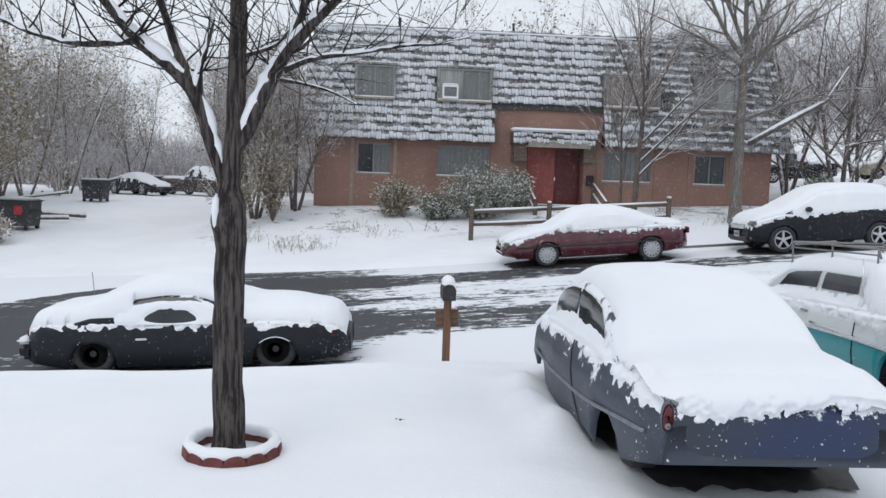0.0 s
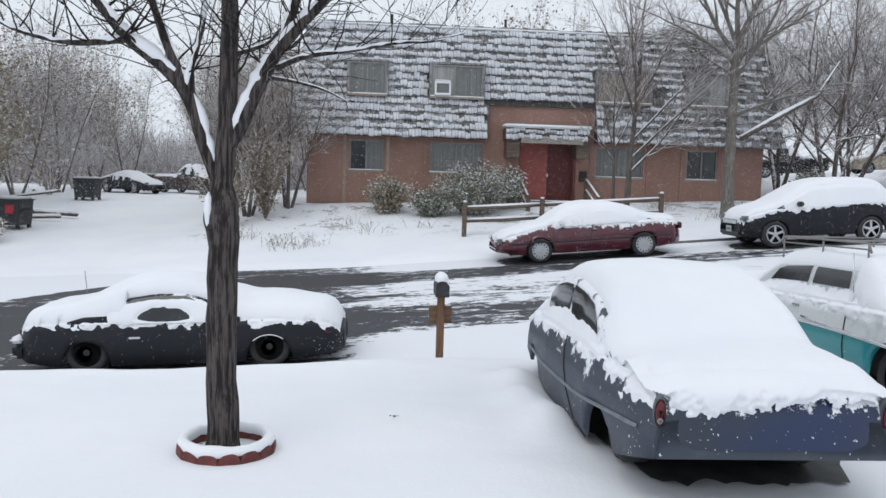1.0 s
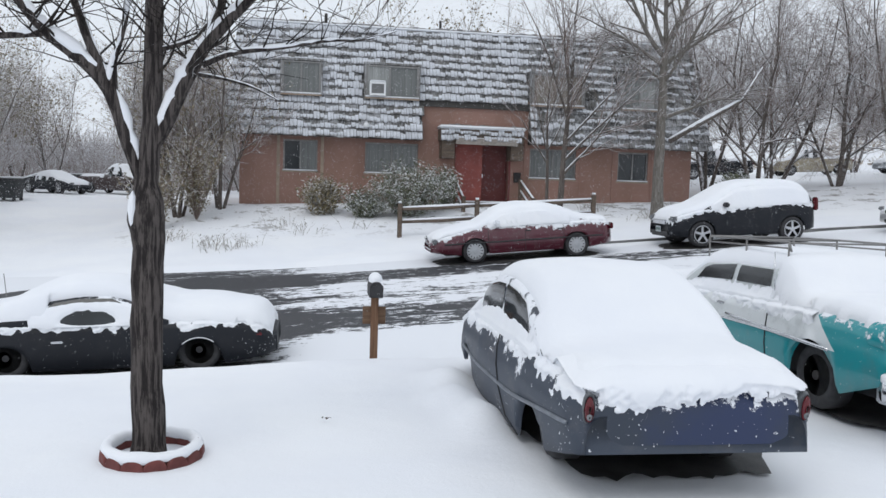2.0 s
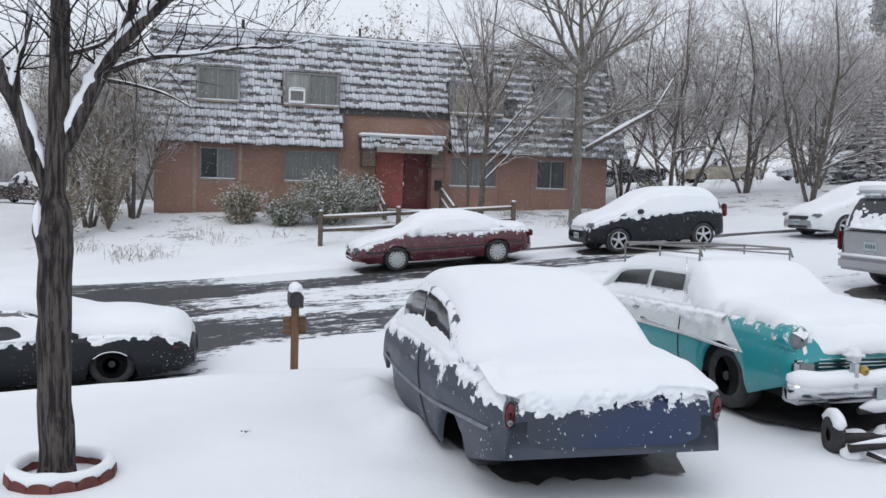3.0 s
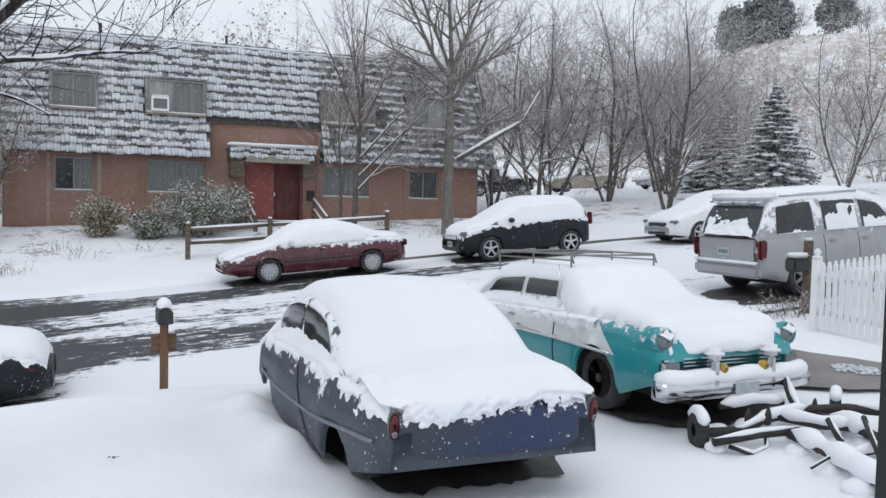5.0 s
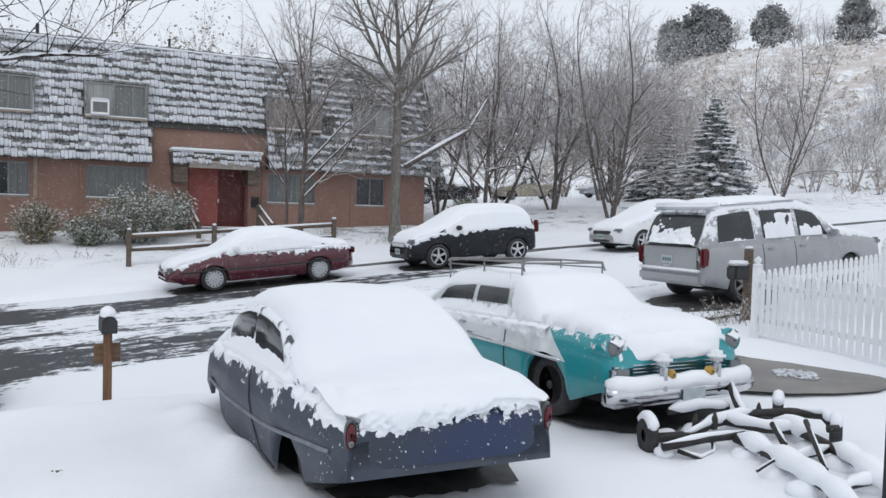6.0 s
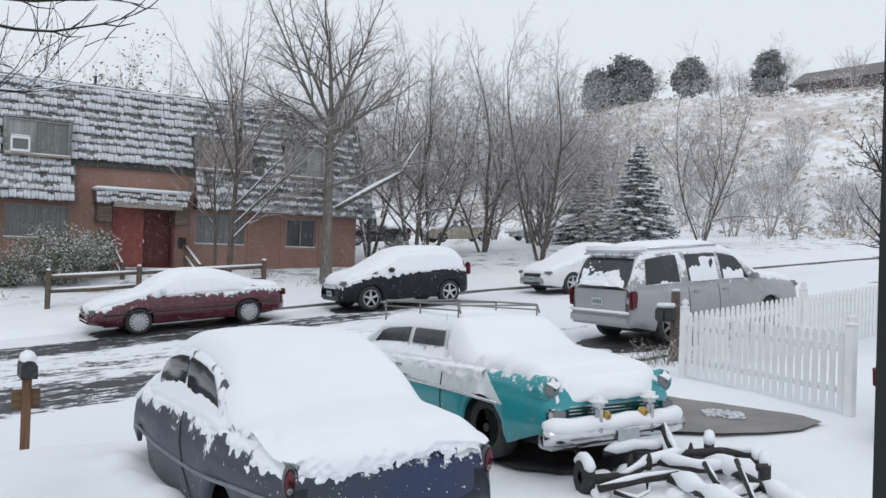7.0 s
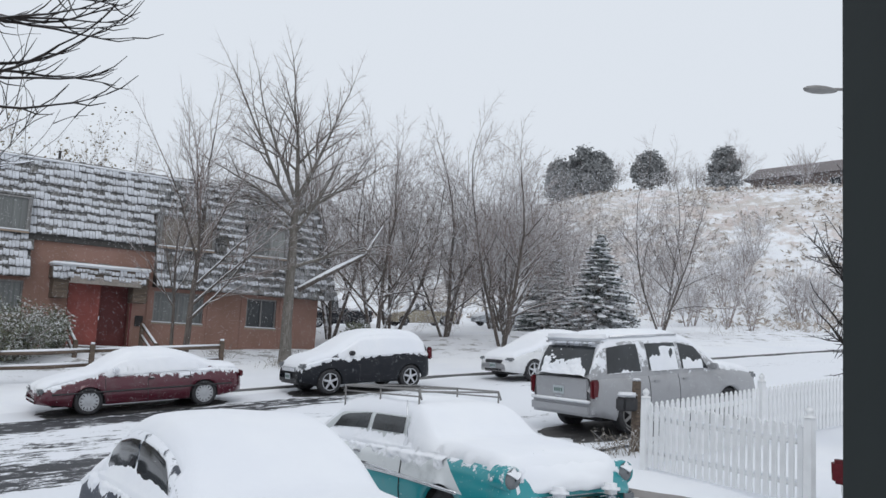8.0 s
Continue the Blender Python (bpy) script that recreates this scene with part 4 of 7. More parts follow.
# snow that rolls from the deck over the lip and hangs down the tail
V, field, nx, ny = [], [], 190, 84
for j in range(ny):
    for i in range(nx):
        y, u = -0.83 + 1.66 * i / (nx - 1), j / (ny - 1)
        edge = abs(y) / 0.83
        bow = 0.03 * (y / 0.7) ** 2
        lump = 0.012 * fuzz(y, u, 3.0, 4) + 0.006 * fuzz(y, u, 9.0, 4)
        if u < 0.45:
            k = u / 0.45
            x = -1.70 - 0.46 * k
            z = float(c.top(x)) + 0.05 + 0.10 * float(smooth01(k * 3)) - 0.015 * k ** 3
        else:
            k = (u - 0.45) / 0.55
            a = min(1.0, k / 0.42) * math.pi / 2
            x = -2.16 - 0.265 * math.sin(a) + 0.035 * max(0.0, (k - 0.42) / 0.58)
            z = float(c.top(-2.16)) + 0.135 - 0.16 * (1 - math.cos(a)) - 0.23 * max(0.0, (k - 0.42) / 0.58)
        z -= 0.11 * edge ** 5 * min(1.0, 0.4 + u)
        rag = fuzz(y, z * 0.6, 3.0, 8) * 0.20 + fuzz(y, z * 0.7, 10, 8) * 0.17 + fuzz(y, z, 26, 8) * 0.10
        f = (0.75 - u) + rag * float(smooth01((u - 0.55) / 0.2)) if u > 0.55 else 0.3
        f = min(f, (0.83 - 0.15 * float(smooth01((u - 0.5) / 0.15)) - abs(y)) * 4 + 0.02 + 0.08 * fuzz(y, z, 14, 3))
        field.append(f)
        thin = 1 - float(smooth01(f / 0.16)) if u > 0.62 else 0.0
        V.append((x + bow + 0.045 * thin, y, z + lump * (1 - thin)))
F = [q for q in grid_faces(nx, ny) if max(field[k] for k in q) > 0]
raw_part("draped_snow", V, F, M_SNOW, blue, "ragged snow rolled over the boot's edge", True)
c.wheels_all(blue, M_RUST, 5)
for side in (1, -1):
    c.drape(blue, side, 0.25, 11.0 + side, rag=0.6)
    c.side_snow(blue, side, -1.25, 1.32, 0.0, 0.30, 30.0 + side, 0.05, 0.15, 0.86)
c.snow(blue, 0.13, 2.0, 0.025, 0.05, 9.0, 0.0, lambda x, y, q: -1.02 < x < 1.02 and abs(y) > 0.755, 3, 0.09, 0.03)

# bare wet ground where no snow falls under the parked cars
def bare_under(x, y, lx, ly, seed, up):
    V = []
    for k in range(96):
        a = 2 * math.pi * k / 96
        ca, sa = math.cos(a), math.sin(a)
        r = (abs(ca) ** 4 + abs(sa) ** 4) ** -0.25 * (1 + 0.10 * fuzz(ca, sa, 2.5, seed) + 0.05 * fuzz(ca, sa, 9, seed) + 0.03 * fuzz(ca, sa, 23, seed))
        px, py = x + lx * r * ca, y + ly * r * sa
        V.append((px, py, (gz(px, py) if up else float(street_z(px, py))) + (0.042 if up else 0.012)))
    V.append((x, y, (gz(x, y) if up else float(street_z(x, y))) + (0.045 if up else 0.012)))
    ob = new("pavement", mesh_from("pavement", V, [(k, (k + 1) % 96, 96) for k in range(96)], M_WETGROUND))
    tagged(ob, "dark wet ground kept bare under a parked car", "pavement", kind="structure")


M_WETGROUND = plain("dark_wet_gravel", (0.06, 0.058, 0.058), 0.6, 0, 0.45, 3.0, 0.5)
bare_under(3.64, 8.35, 0.92, 1.98, 1.0, True)
bare_under(6.70, 9.5, 0.85, 2.45, 2.0, True)
bare_under(14.6, 13.15, 2.75, 1.05, 3.0, False)
bare_under(6.3, 22.2, 2.2, 0.85, 4.0, False)
bare_under(12.4, 22.1, 2.0, 0.85, 5.0, False)

# the teal and white station wagon beside it, nose to the house
teal = car_at("vintage_sedan", "teal and white vintage sedan with a roof rack under snow", 6.62, 9.55, -88.5)
c = Car(4.95, 1.84, [(-2.47, 0.75), (-2.3, 0.93), (1.0, 0.97), (1.9, 0.96), (2.33, 0.92), (2.44, 0.80), (2.475, 0.60)],
        [(-1.6, 0.90), (-1.34, 1.14), (-1.08, 1.29), (-0.4, 1.36), (0.55, 1.36), (0.78, 1.28), (1.08, 0.97)],
        (-1.55, 1.38), 0.33, 0.24, 1.15, 0.22, 0.26, 0.88, 0.03, 0.08, nip=0.10, inset=0.20, rise=0.24)
c.body(teal, P_TEAL)
c.cabin(teal, plain("cream_roof_paint", (0.52, 0.55, 0.56), 0.4, 0, 0.1, 3), teal)
for side in (1, -1):
    c.window(teal, -0.24, 0.46, 0.24, 0.42, side, lean1=-0.05)
    c.window(teal, -1.18, -0.34, 0.24, 0.42, side, None, 0.28)
    c.side_snow(teal, side, -1.5, 0.85, 0.0, 0.30, 50.0 + side, 0.045, 0.4)
    y = side * 0.79
    V, F = lathe([(0.12, -0.2), (0.125, 0.0), (0.112, 0.03), (0.09, 0.01)], 22, "z")
    tf = Matrix.Translation((2.38, y, 0.86)) @ pose(0, 0, 0, 0, 90, 0)
    bz = raw_part("headlight", [(tf @ Vector(q))[:] for q in V], F, P_TEAL, teal, "round headlight in a hooded teal fender with snow", True)
    V, F = lathe([(0.10, 0.0), (0.085, 0.035), (0.05, 0.055), (0.01, 0.06)], 20, "z")
    raw_part("headlight_glass", [(tf @ Vector(q))[:] for q in V], F, M_CLEAR, bz, "", True)
    V, F = lathe([(0.122, 0.03), (0.10, 0.06), (0.05, 0.085), (0.01, 0.09)], 16, "z")
    raw_part("snow", [(tf @ Vector((min(q[0] + 0.035 * abs(math.sin(q[1] * 40)), -0.012 - 0.5 * abs(q[1])) * 0.97, q[1] * 0.8, q[2])))[:] for q in V], F, M_SNOW, bz, "", True)
    lens(teal, "parking_lamp", 2.43, side * 0.76, 0.615, 0.10, 0.22, 0.13, M_CHROME)
    lens(teal, "parking_lens", 2.475, side * 0.76, 0.615, 0.03, 0.16, 0.09, M_CLEAR)
    # bumper guard and amber fog lamp
    part("bumper_guard", box(2.52, 2.64, side * 0.36 - 0.05, side * 0.36 + 0.05, 0.36, 0.70, 0.03), M_CHROME, teal)
    V, F = lathe([(0.045, -0.05), (0.048, 0.0), (0.036, 0.02), (0.01, 0.025)], 16, "z")
    tg = Matrix.Translation((2.62, side * 0.26, 0.60)) @ pose(0, 0, 0, 0, 90, 0)
    raw_part("fog_lamp", [(tg @ Vector(q))[:] for q in V], F, M_AMBER, teal, "round amber fog lamp", True)
    part("snow_cap", box(2.5, 2.68, side * 0.36 - 0.09, side * 0.36 + 0.09, 0.69, 0.80, 0.045), M_SNOW, teal, "", True)
    # chrome spear along the flank
    pts = [(x, side * (c.half(x) * 0.985 + 0.008), 0.675 - 0.05 * float(smooth01((x - 0.2) / 2.0))) for x in np.arange(-2.3, 1.68, 0.12)]
    tube_part("side_trim", pts, 0.018, M_CHROME, teal)
    pts = [(x, side * (c.half(x) * 0.985 + 0.008), 0.635 + 0.095 * (1.7 - x) / 1.9) for x in np.arange(-0.2, 1.75, 0.15)]
    tube_part("side_trim", pts, 0.014, M_CHROME, teal)
    tube_part("door_seam", [(0.62, side * (c.section(0.62)[j][0] + 0.002), c.section(0.62)[j][1]) for j in (0, 1, 2, 3, 4, 5)], 0.008, M_UNDER, teal)
    lens(teal, "door_handle", -0.35, side * 0.90, 0.84, 0.15, 0.03, 0.03, M_CHROME)
    lens(teal, "tail_lamp", -2.47, side * 0.8, 0.78, 0.05, 0.12, 0.25, M_REDLENS)
V, nx, ny = [], 25, 9
for j in range(ny):
    for i in range(nx):
        y, u = -0.66 + 1.32 * i / (nx - 1), j / (ny - 1)
        e = (1 - abs(y / 0.66) ** 4) * math.sin(math.pi * min(1, 0.12 + 0.88 * u)) ** 0.6 if 0 < u < 1 else 0
        V.append((2.42 + (0.10 + 0.03 * fuzz(y, u, 3)) * e - 0.10 * u, y, 0.70 + 0.012 * fuzz(y, 0, 9) + 0.30 * u))
raw_part("hood_snow", V, grid_faces(nx, ny), M_SNOW, teal, "snow sliding over the nose", True)
part("grille", box(2.40, 2.455, -0.62, 0.62, 0.53, 0.70), M_UNDER, teal, "dark egg-crate grille")
for k in range(5):
    part("grille_bar", box(2.452, 2.475, -0.63, 0.63, 0.545 + k * 0.034, 0.556 + k * 0.034), M_CHROME, teal)
for k in range(16):
    part("grille_bar", box(2.448, 2.468, -0.61 + k * 0.081, -0.60 + k * 0.081, 0.53, 0.70), M_CHROME, teal)
V, F = [], []
bump = [(2.36 - 0.20 * max(0, abs(y) - 0.55) ** 2 * 3 + 0.2, y, 0.42) for y in np.linspace(-0.95, 0.95, 21)]
add_tube(V, F, bump, [0.085] * 21, 10)
raw_part("front_bumper", V, F, M_CHROME, teal, "chrome bumper with a thick roll of snow", True)
V, F = [], []
add_tube(V, F, [(x + 0.0, y, z + 0.095 + 0.02 * fuzz(y, 0, 4)) for x, y, z in bump], [0.05 if abs(y) > 0.9 else 0.088 for _, y, _ in bump], 10)
raw_part("bumper_snow", V, F, M_SNOW, teal, "", True)
lens(teal, "number_plate", 2.66, 0.0, 0.40, 0.01, 0.30, 0.12, M_PLATE)
part("lower_grille_pan", box(2.2, 2.42, -0.8, 0.8, 0.26, 0.54, 0.02), M_CHROME, teal)
# roof rack: a rail each side, rising at its ends, cross bars and feet
rack = tube_part("roof_rack", [(-1.26, -0.60, 1.50), (-1.22, -0.60, 1.585), (-0.35, -0.60, 1.60), (0.50, -0.60, 1.60), (0.55, -0.60, 1.50)], 0.013, M_ALU, teal, 7, "low metal roof rack")
for y in (-0.60, 0.60):
    if y > 0:
        tube_part("rack_rail", [(-1.26, y, 1.50), (-1.22, y, 1.585), (-0.35, y, 1.60), (0.50, y, 1.60), (0.55, y, 1.50)], 0.013, M_ALU, rack, 7)
    tube_part("rack_rail", [(-1.25, y, 1.52), (0.54, y, 1.535)], 0.010, M_ALU, rack, 6)
    for x in (-1.22, -0.35, 0.50):
        tube_part("rack_foot", [(x, y, 1.26), (x, y, 1.59)], 0.011, M_ALU, rack, 6)
for x in (-1.22, -0.35, 0.50):
    tube_part("rack_bar", [(x, -0.59, 1.592), (x, 0.59, 1.592)], 0.011, M_ALU, rack, 6)
tube_part("aerial", [(0.60, -0.80, 0.92), (0.57, -0.81, 1.50)], 0.006, M_CHROME, teal)
c.wheels_all(teal, M_RUST, 0)
for side in (1, -1):
    c.drape(teal, side, 0.24, 9.0 + side, -2.4, 1.40, rag=0.5)
c.snow(teal, 0.14, 5.0, 0.035, 0.05, 9.0, 0.0, lambda x, y, q: -1.45 < x < 0.52 + 0.08 * q and 0.70 < abs(y) < 0.83, 2, 0.10)

# maroon sedan at the far kerb
red = car_at("sedan", "maroon sedan with snow on roof, bonnet and boot", 6.38, 22.35, 180, group="cars at the far kerb")
c = Car(4.85, 1.78, [(-2.42, 0.66), (-2.38, 0.86), (-1.7, 0.93), (0.9, 0.90), (1.5, 0.84), (2.2, 0.68), (2.42, 0.50)],
        [(-1.75, 0.91), (-1.15, 1.18), (-0.6, 1.34), (0.1, 1.37), (0.55, 1.28), (1.15, 0.88)],
        (-1.40, 1.31), 0.315, 0.22, 1.13, 0.35, 0.38, 0.92, 0.02, 0.14)
c.body(red, P_RED)
c.cabin(red, P_RED)
for side in (1, -1):
    c.window(red, 0.02, 0.78, 0.18, 0.44, side, lean1=-0.3)
    c.window(red, -0.95, -0.06, 0.18, 0.44, side, lean0=0.25)
    lens(red, "headlight", 2.32, side * 0.62, 0.60, 0.16, 0.36, 0.12, M_CLEAR)
    lens(red, "tail_lamp", -2.39, side * 0.62, 0.74, 0.07, 0.40, 0.16, M_REDLENS)
    mirror_ear(red, 0.72, 0.82, 0.94, side, P_RED)
    lens(red, "marker_lamp", 2.15, side * 0.80, 0.56, 0.16, 0.03, 0.06, M_AMBER)
    lens(red, "door_handle", -0.1, side * 0.885, 0.76, 0.14, 0.03, 0.03, M_BLACK)
    lens(red, "door_handle", -0.95, side * 0.885, 0.76, 0.14, 0.03, 0.03, M_BLACK)
    tube_part("side_moulding", [(x, side * (c.half(x) + 0.004), 0.52) for x in np.arange(-2.1, 2.2, 0.2)], 0.018, M_BLACK, red)
    for x in (0.95, -0.02, -1.05):
        tube_part("door_seam", [(x, side * (c.section(x)[j][0] + 0.001), c.section(x)[j][1]) for j in (0, 1, 2, 3, 4, 5)], 0.006, M_UNDER, red)
part("front_bumper", box(2.22, 2.44, -0.7, 0.7, 0.34, 0.46, 0.04), P_RED, red)
plate(red, -2.43, 0, 0.62, -1)
c.wheels_all(red, M_ALLOY, 14, 0.70)
for side in (1, -1):
    c.drape(red, side, 0.20, 5.0 + side)
    c.side_snow(red, side, -1.3, 0.95, 0.05, 0.46, 84.0 + side, 0.04, 0.5, 0.95)
c.snow(red, 0.12, 8.0, 0.05, 0.03, 7.0, 0.0, None, 3, 0.10)

# black compact suv behind it
blk = car_at("compact_suv", "black compact suv with snow on roof and bonnet", 12.50, 22.3, 180, group="cars at the far kerb")
c = Car(4.25, 1.80, [(-2.12, 0.72), (-2.1, 1.02), (-1.6, 1.06), (0.8, 1.02), (1.3, 1.0), (1.95, 0.86), (2.12, 0.60)],
        [(-2.08, 1.0), (-1.85, 1.42), (-1.5, 1.56), (-0.3, 1.62), (0.25, 1.55), (1.2, 1.0)],
        (-1.32, 1.28), 0.35, 0.26, 1.12, 0.38, 0.30, 0.93, 0.02, 0.12)
c.body(blk, P_BLACK)
c.cabin(blk, P_BLACK)
for side in (1, -1):
    c.window(blk, -0.05, 0.72, 0.16, 0.44, side, M_GLASS, 0.0, -0.45)
    c.side_snow(blk, side, -1.9, 1.0, 0.02, 0.52, 80.0 + side, 0.04, 0.4, 1.05)
    c.window(blk, -0.95, -0.12, 0.16, 0.44, side)
    c.window(blk, -1.65, -1.02, 0.18, 0.42, side, lean0=0.25)
    lens(blk, "headlight", 1.98, side * 0.66, 0.78, 0.22, 0.30, 0.15, M_CLEAR)
    lens(blk, "tail_lamp", -2.08, side * 0.74, 1.0, 0.10, 0.18, 0.36, M_REDLENS)
    lens(blk, "fog_lamp", 2.06, side * 0.62, 0.42, 0.06, 0.18, 0.09, M_CLEAR)
    mirror_ear(blk, 0.62, 0.84, 1.04, side, M_BLACK)
    lens(blk, "door_handle", -0.15, side * 0.895, 0.88, 0.15, 0.03, 0.03, M_BLACK)
    lens(blk, "door_handle", -1.05, side * 0.895, 0.88, 0.15, 0.03, 0.03, M_BLACK)
part("grille", box(2.06, 2.13, -0.42, 0.42, 0.62, 0.76, 0.02), M_CHROME, blk)
part("front_bumper", box(1.95, 2.14, -0.62, 0.62, 0.30, 0.50, 0.05), M_BLACK, blk)
plate(blk, 2.145, 0, 0.50, 1)
c.wheels_all(blk, M_ALLOY, 5, 0.68)
for side in (1, -1):
    c.drape(blk, side, 0.20, 7.0 + side, rag=0.6)
c.snow(blk, 0.12, 11.0, 0.04, 0.03, 1.9, 0.0, None, 3, 0.08, 0.06)

# white saloon farther up the street
wht = car_at("saloon", "white saloon under snow parked at the far kerb", 19.7, 22.0, 180, group="cars at the far kerb")
c = Car(4.8, 1.84, [(-2.4, 0.72), (-2.35, 0.95), (-1.7, 1.0), (0.9, 0.95), (1.6, 0.90), (2.25, 0.74), (2.4, 0.52)],
        [(-1.9, 0.98), (-1.0, 1.36), (-0.4, 1.45), (0.2, 1.43), (0.6, 1.32), (1.35, 0.93)],
        (-1.4, 1.42), 0.34, 0.22, 1.12, 0.45, 0.36, 0.92, 0.02, 0.14)
c.body(wht, P_WHITE)
c.cabin(wht, P_WHITE)
for side in (1, -1):
    c.window(wht, 0.0, 0.85, 0.18, 0.42, side, lean1=-0.4)
    c.window(wht, -1.0, -0.08, 0.18, 0.42, side, lean0=0.2)
    lens(wht, "headlight", 2.18, side * 0.66, 0.70, 0.30, 0.30, 0.11, M_CLEAR)
    lens(wht, "fog_lamp", 2.34, side * 0.60, 0.38, 0.05, 0.16, 0.07, M_BLACK)
    mirror_ear(wht, 0.85, 0.85, 0.98, side, P_WHITE)
part("grille", box(2.30, 2.41, -0.40, 0.40, 0.56, 0.68, 0.02), M_BLACK, wht)
part("lower_intake", box(2.28, 2.40, -0.45, 0.45, 0.30, 0.42, 0.02), M_BLACK, wht)
plate(wht, 2.415, 0, 0.50, 1)
c.wheels_all(wht, M_ALLOY, 5, 0.7)
c.snow(wht, 0.12, 14.0, 0.06, 0.03, 3.0, 0.0, None, 2, 0.08)

# big silver suv at the near kerb, seen from behind
suv = car_at("large_suv", "large silver suv with snowy roof and rear window", 14.95, 13.42, 0)
c = Car(5.2, 1.98, [(-2.6, 0.80), (-2.58, 1.10), (-2.4, 1.16), (1.1, 1.16), (1.7, 1.14), (2.45, 1.02), (2.6, 0.75)],
        [(-2.58, 1.08), (-2.42, 1.50), (-2.22, 1.80), (-1.5, 1.88), (0.0, 1.87), (0.55, 1.75), (1.3, 1.14)],
        (-1.55, 1.50), 0.38, 0.27, 1.10, 0.24, 0.22, 0.94, 0.02, 0.10, nip=0.14, rise=0.16, inset=0.16)
c.body(suv, P_SILVER)
c.cabin(suv, P_SILVER)
for side in (1, -1):
    c.window(suv, -2.2, -1.25, 0.17, 0.45, side, M_GLASS, 0.12)
    c.window(suv, -1.0, -0.10, 0.17, 0.45, side, M_GLASS)
    c.window(suv, 0.0, 0.85, 0.17, 0.45, side, M_GLASS, 0.0, -0.35)
    lens(suv, "tail_lamp", -2.53, side * 0.875, 0.94, 0.20, 0.10, 0.36, M_REDLENS, label="tall red tail lamp")
    c.side_snow(suv, side, -2.16, -1.22, 0.16, 0.45, 70.0 + side, 0.025, 0.8, 0.28)
    c.side_snow(suv, side, -0.98, -0.08, 0.16, 0.45, 72.0 + side, 0.03, 0.8, 0.62)
    c.side_snow(suv, side, 0.02, 0.72, 0.16, 0.40, 74.0 + side, 0.03, 0.8, 0.52)
    lens(suv, "headlight", 2.45, side * 0.75, 0.95, 0.25, 0.35, 0.16, M_CLEAR)
    mirror_ear(suv, 0.92, 0.93, 1.17, side, P_SILVER)
    for x in (-0.95, -0.05):
        lens(suv, "door_handle", x + 0.1, side * 0.985, 1.02, 0.18, 0.03, 0.035, P_SILVER)
        tube_part("door_seam", [(x - 0.1, side * (c.section(x)[j][0] + 0.001), c.section(x)[j][1]) for j in (0, 1, 2, 3, 4, 5)], 0.006, M_UNDER, suv)
    tube_part("roof_rail", [(-1.9, side * 0.68, 1.93), (0.1, side * 0.68, 1.93)], 0.022, M_CHROME, suv)
c.screen(suv, -2.55, -2.27, -0.012, "rear_window")
V, field, nx, ny = [], [], 70, 34
for j in range(ny):
    for i in range(nx):
        y, u = -0.66 + 1.32 * i / (nx - 1), j / (ny - 1)
        x = -2.57 + 0.27 * u
        f = 0.50 + 0.25 * y - u + 0.5 * fuzz(y, u, 2.3, 6) + 0.28 * fuzz(y, u, 7, 6) + 0.15 * fuzz(y, u, 17, 6)
        f = min(f, (0.64 - abs(y)) * 8 + 0.3 * fuzz(y, u, 9, 2))
        e = 0.05 * float(smooth01(f / 0.6)) * (1 + 0.4 * fuzz(y, u, 4, 9))
        field.append(f)
        V.append((x - 0.016 - e, y, float(c.cab(x)) + 0.025 + 0.6 * e))
raw_part("window_snow", V, [q for q in grid_faces(nx, ny) if max(field[k] for k in q) > 0], M_SNOW, suv, "snow plastered on the rear window", True)
part("rear_spoiler", box(-2.38, -2.05, -0.70, 0.70, 1.80, 1.84, 0.015), P_SILVER, suv)
part("spoiler_snow", box(-2.40, -1.90, -0.72, 0.72, 1.843, 1.98, 0.06), M_SNOW, suv, "", True)
part("rear_bumper", box(-2.68, -2.42, -0.88, 0.88, 0.40, 0.66, 0.06), P_SILVER, suv)
part("bumper_snow", box(-2.70, -2.58, -0.85, 0.85, 0.665, 0.72, 0.025), M_SNOW, suv, "", True)
part("tailgate", box(-2.615, -2.55, -0.76, 0.76, 0.67, 1.13, 0.025), P_SILVER, suv)
plate(suv, -2.625, 0.05, 0.88, -1)
part("badge", box(-2.63, -2.615, -0.05, 0.15, 0.74, 0.77), M_CHROME, suv)
c.wheels_all(suv, M_ALU, 6, 0.68)
c.snow(suv, 0.15, 17.0, 0.05, 0.03, 1.9, 0.0, lambda x, y, q: x < -2.25 and abs(y) < 0.70, 3, 0.06)

# black coupe in front of the yard
cpe = car_at("coupe", "black sports coupe with thick snow on bonnet and roof", -1.82, 13.3, 0)
c = Car(4.55, 1.76, [(-2.27, 0.48), (-2.24, 0.64), (-2.0, 0.73), (-1.4, 0.74), (0.6, 0.71), (1.4, 0.70), (2.05, 0.62), (2.27, 0.44)],
        [(-1.55, 0.73), (-1.1, 0.90), (-0.75, 1.03), (-0.35, 1.09), (0.05, 1.08), (0.3, 1.00), (0.85, 0.72)],
        (-1.30, 1.22), 0.30, 0.10, 1.10, 0.42, 0.36, 0.94, 0.03, 0.10, arch_top=0.46, inset=0.17)
c.body(cpe, P_BLACK)
c.cabin(cpe, P_BLACK)
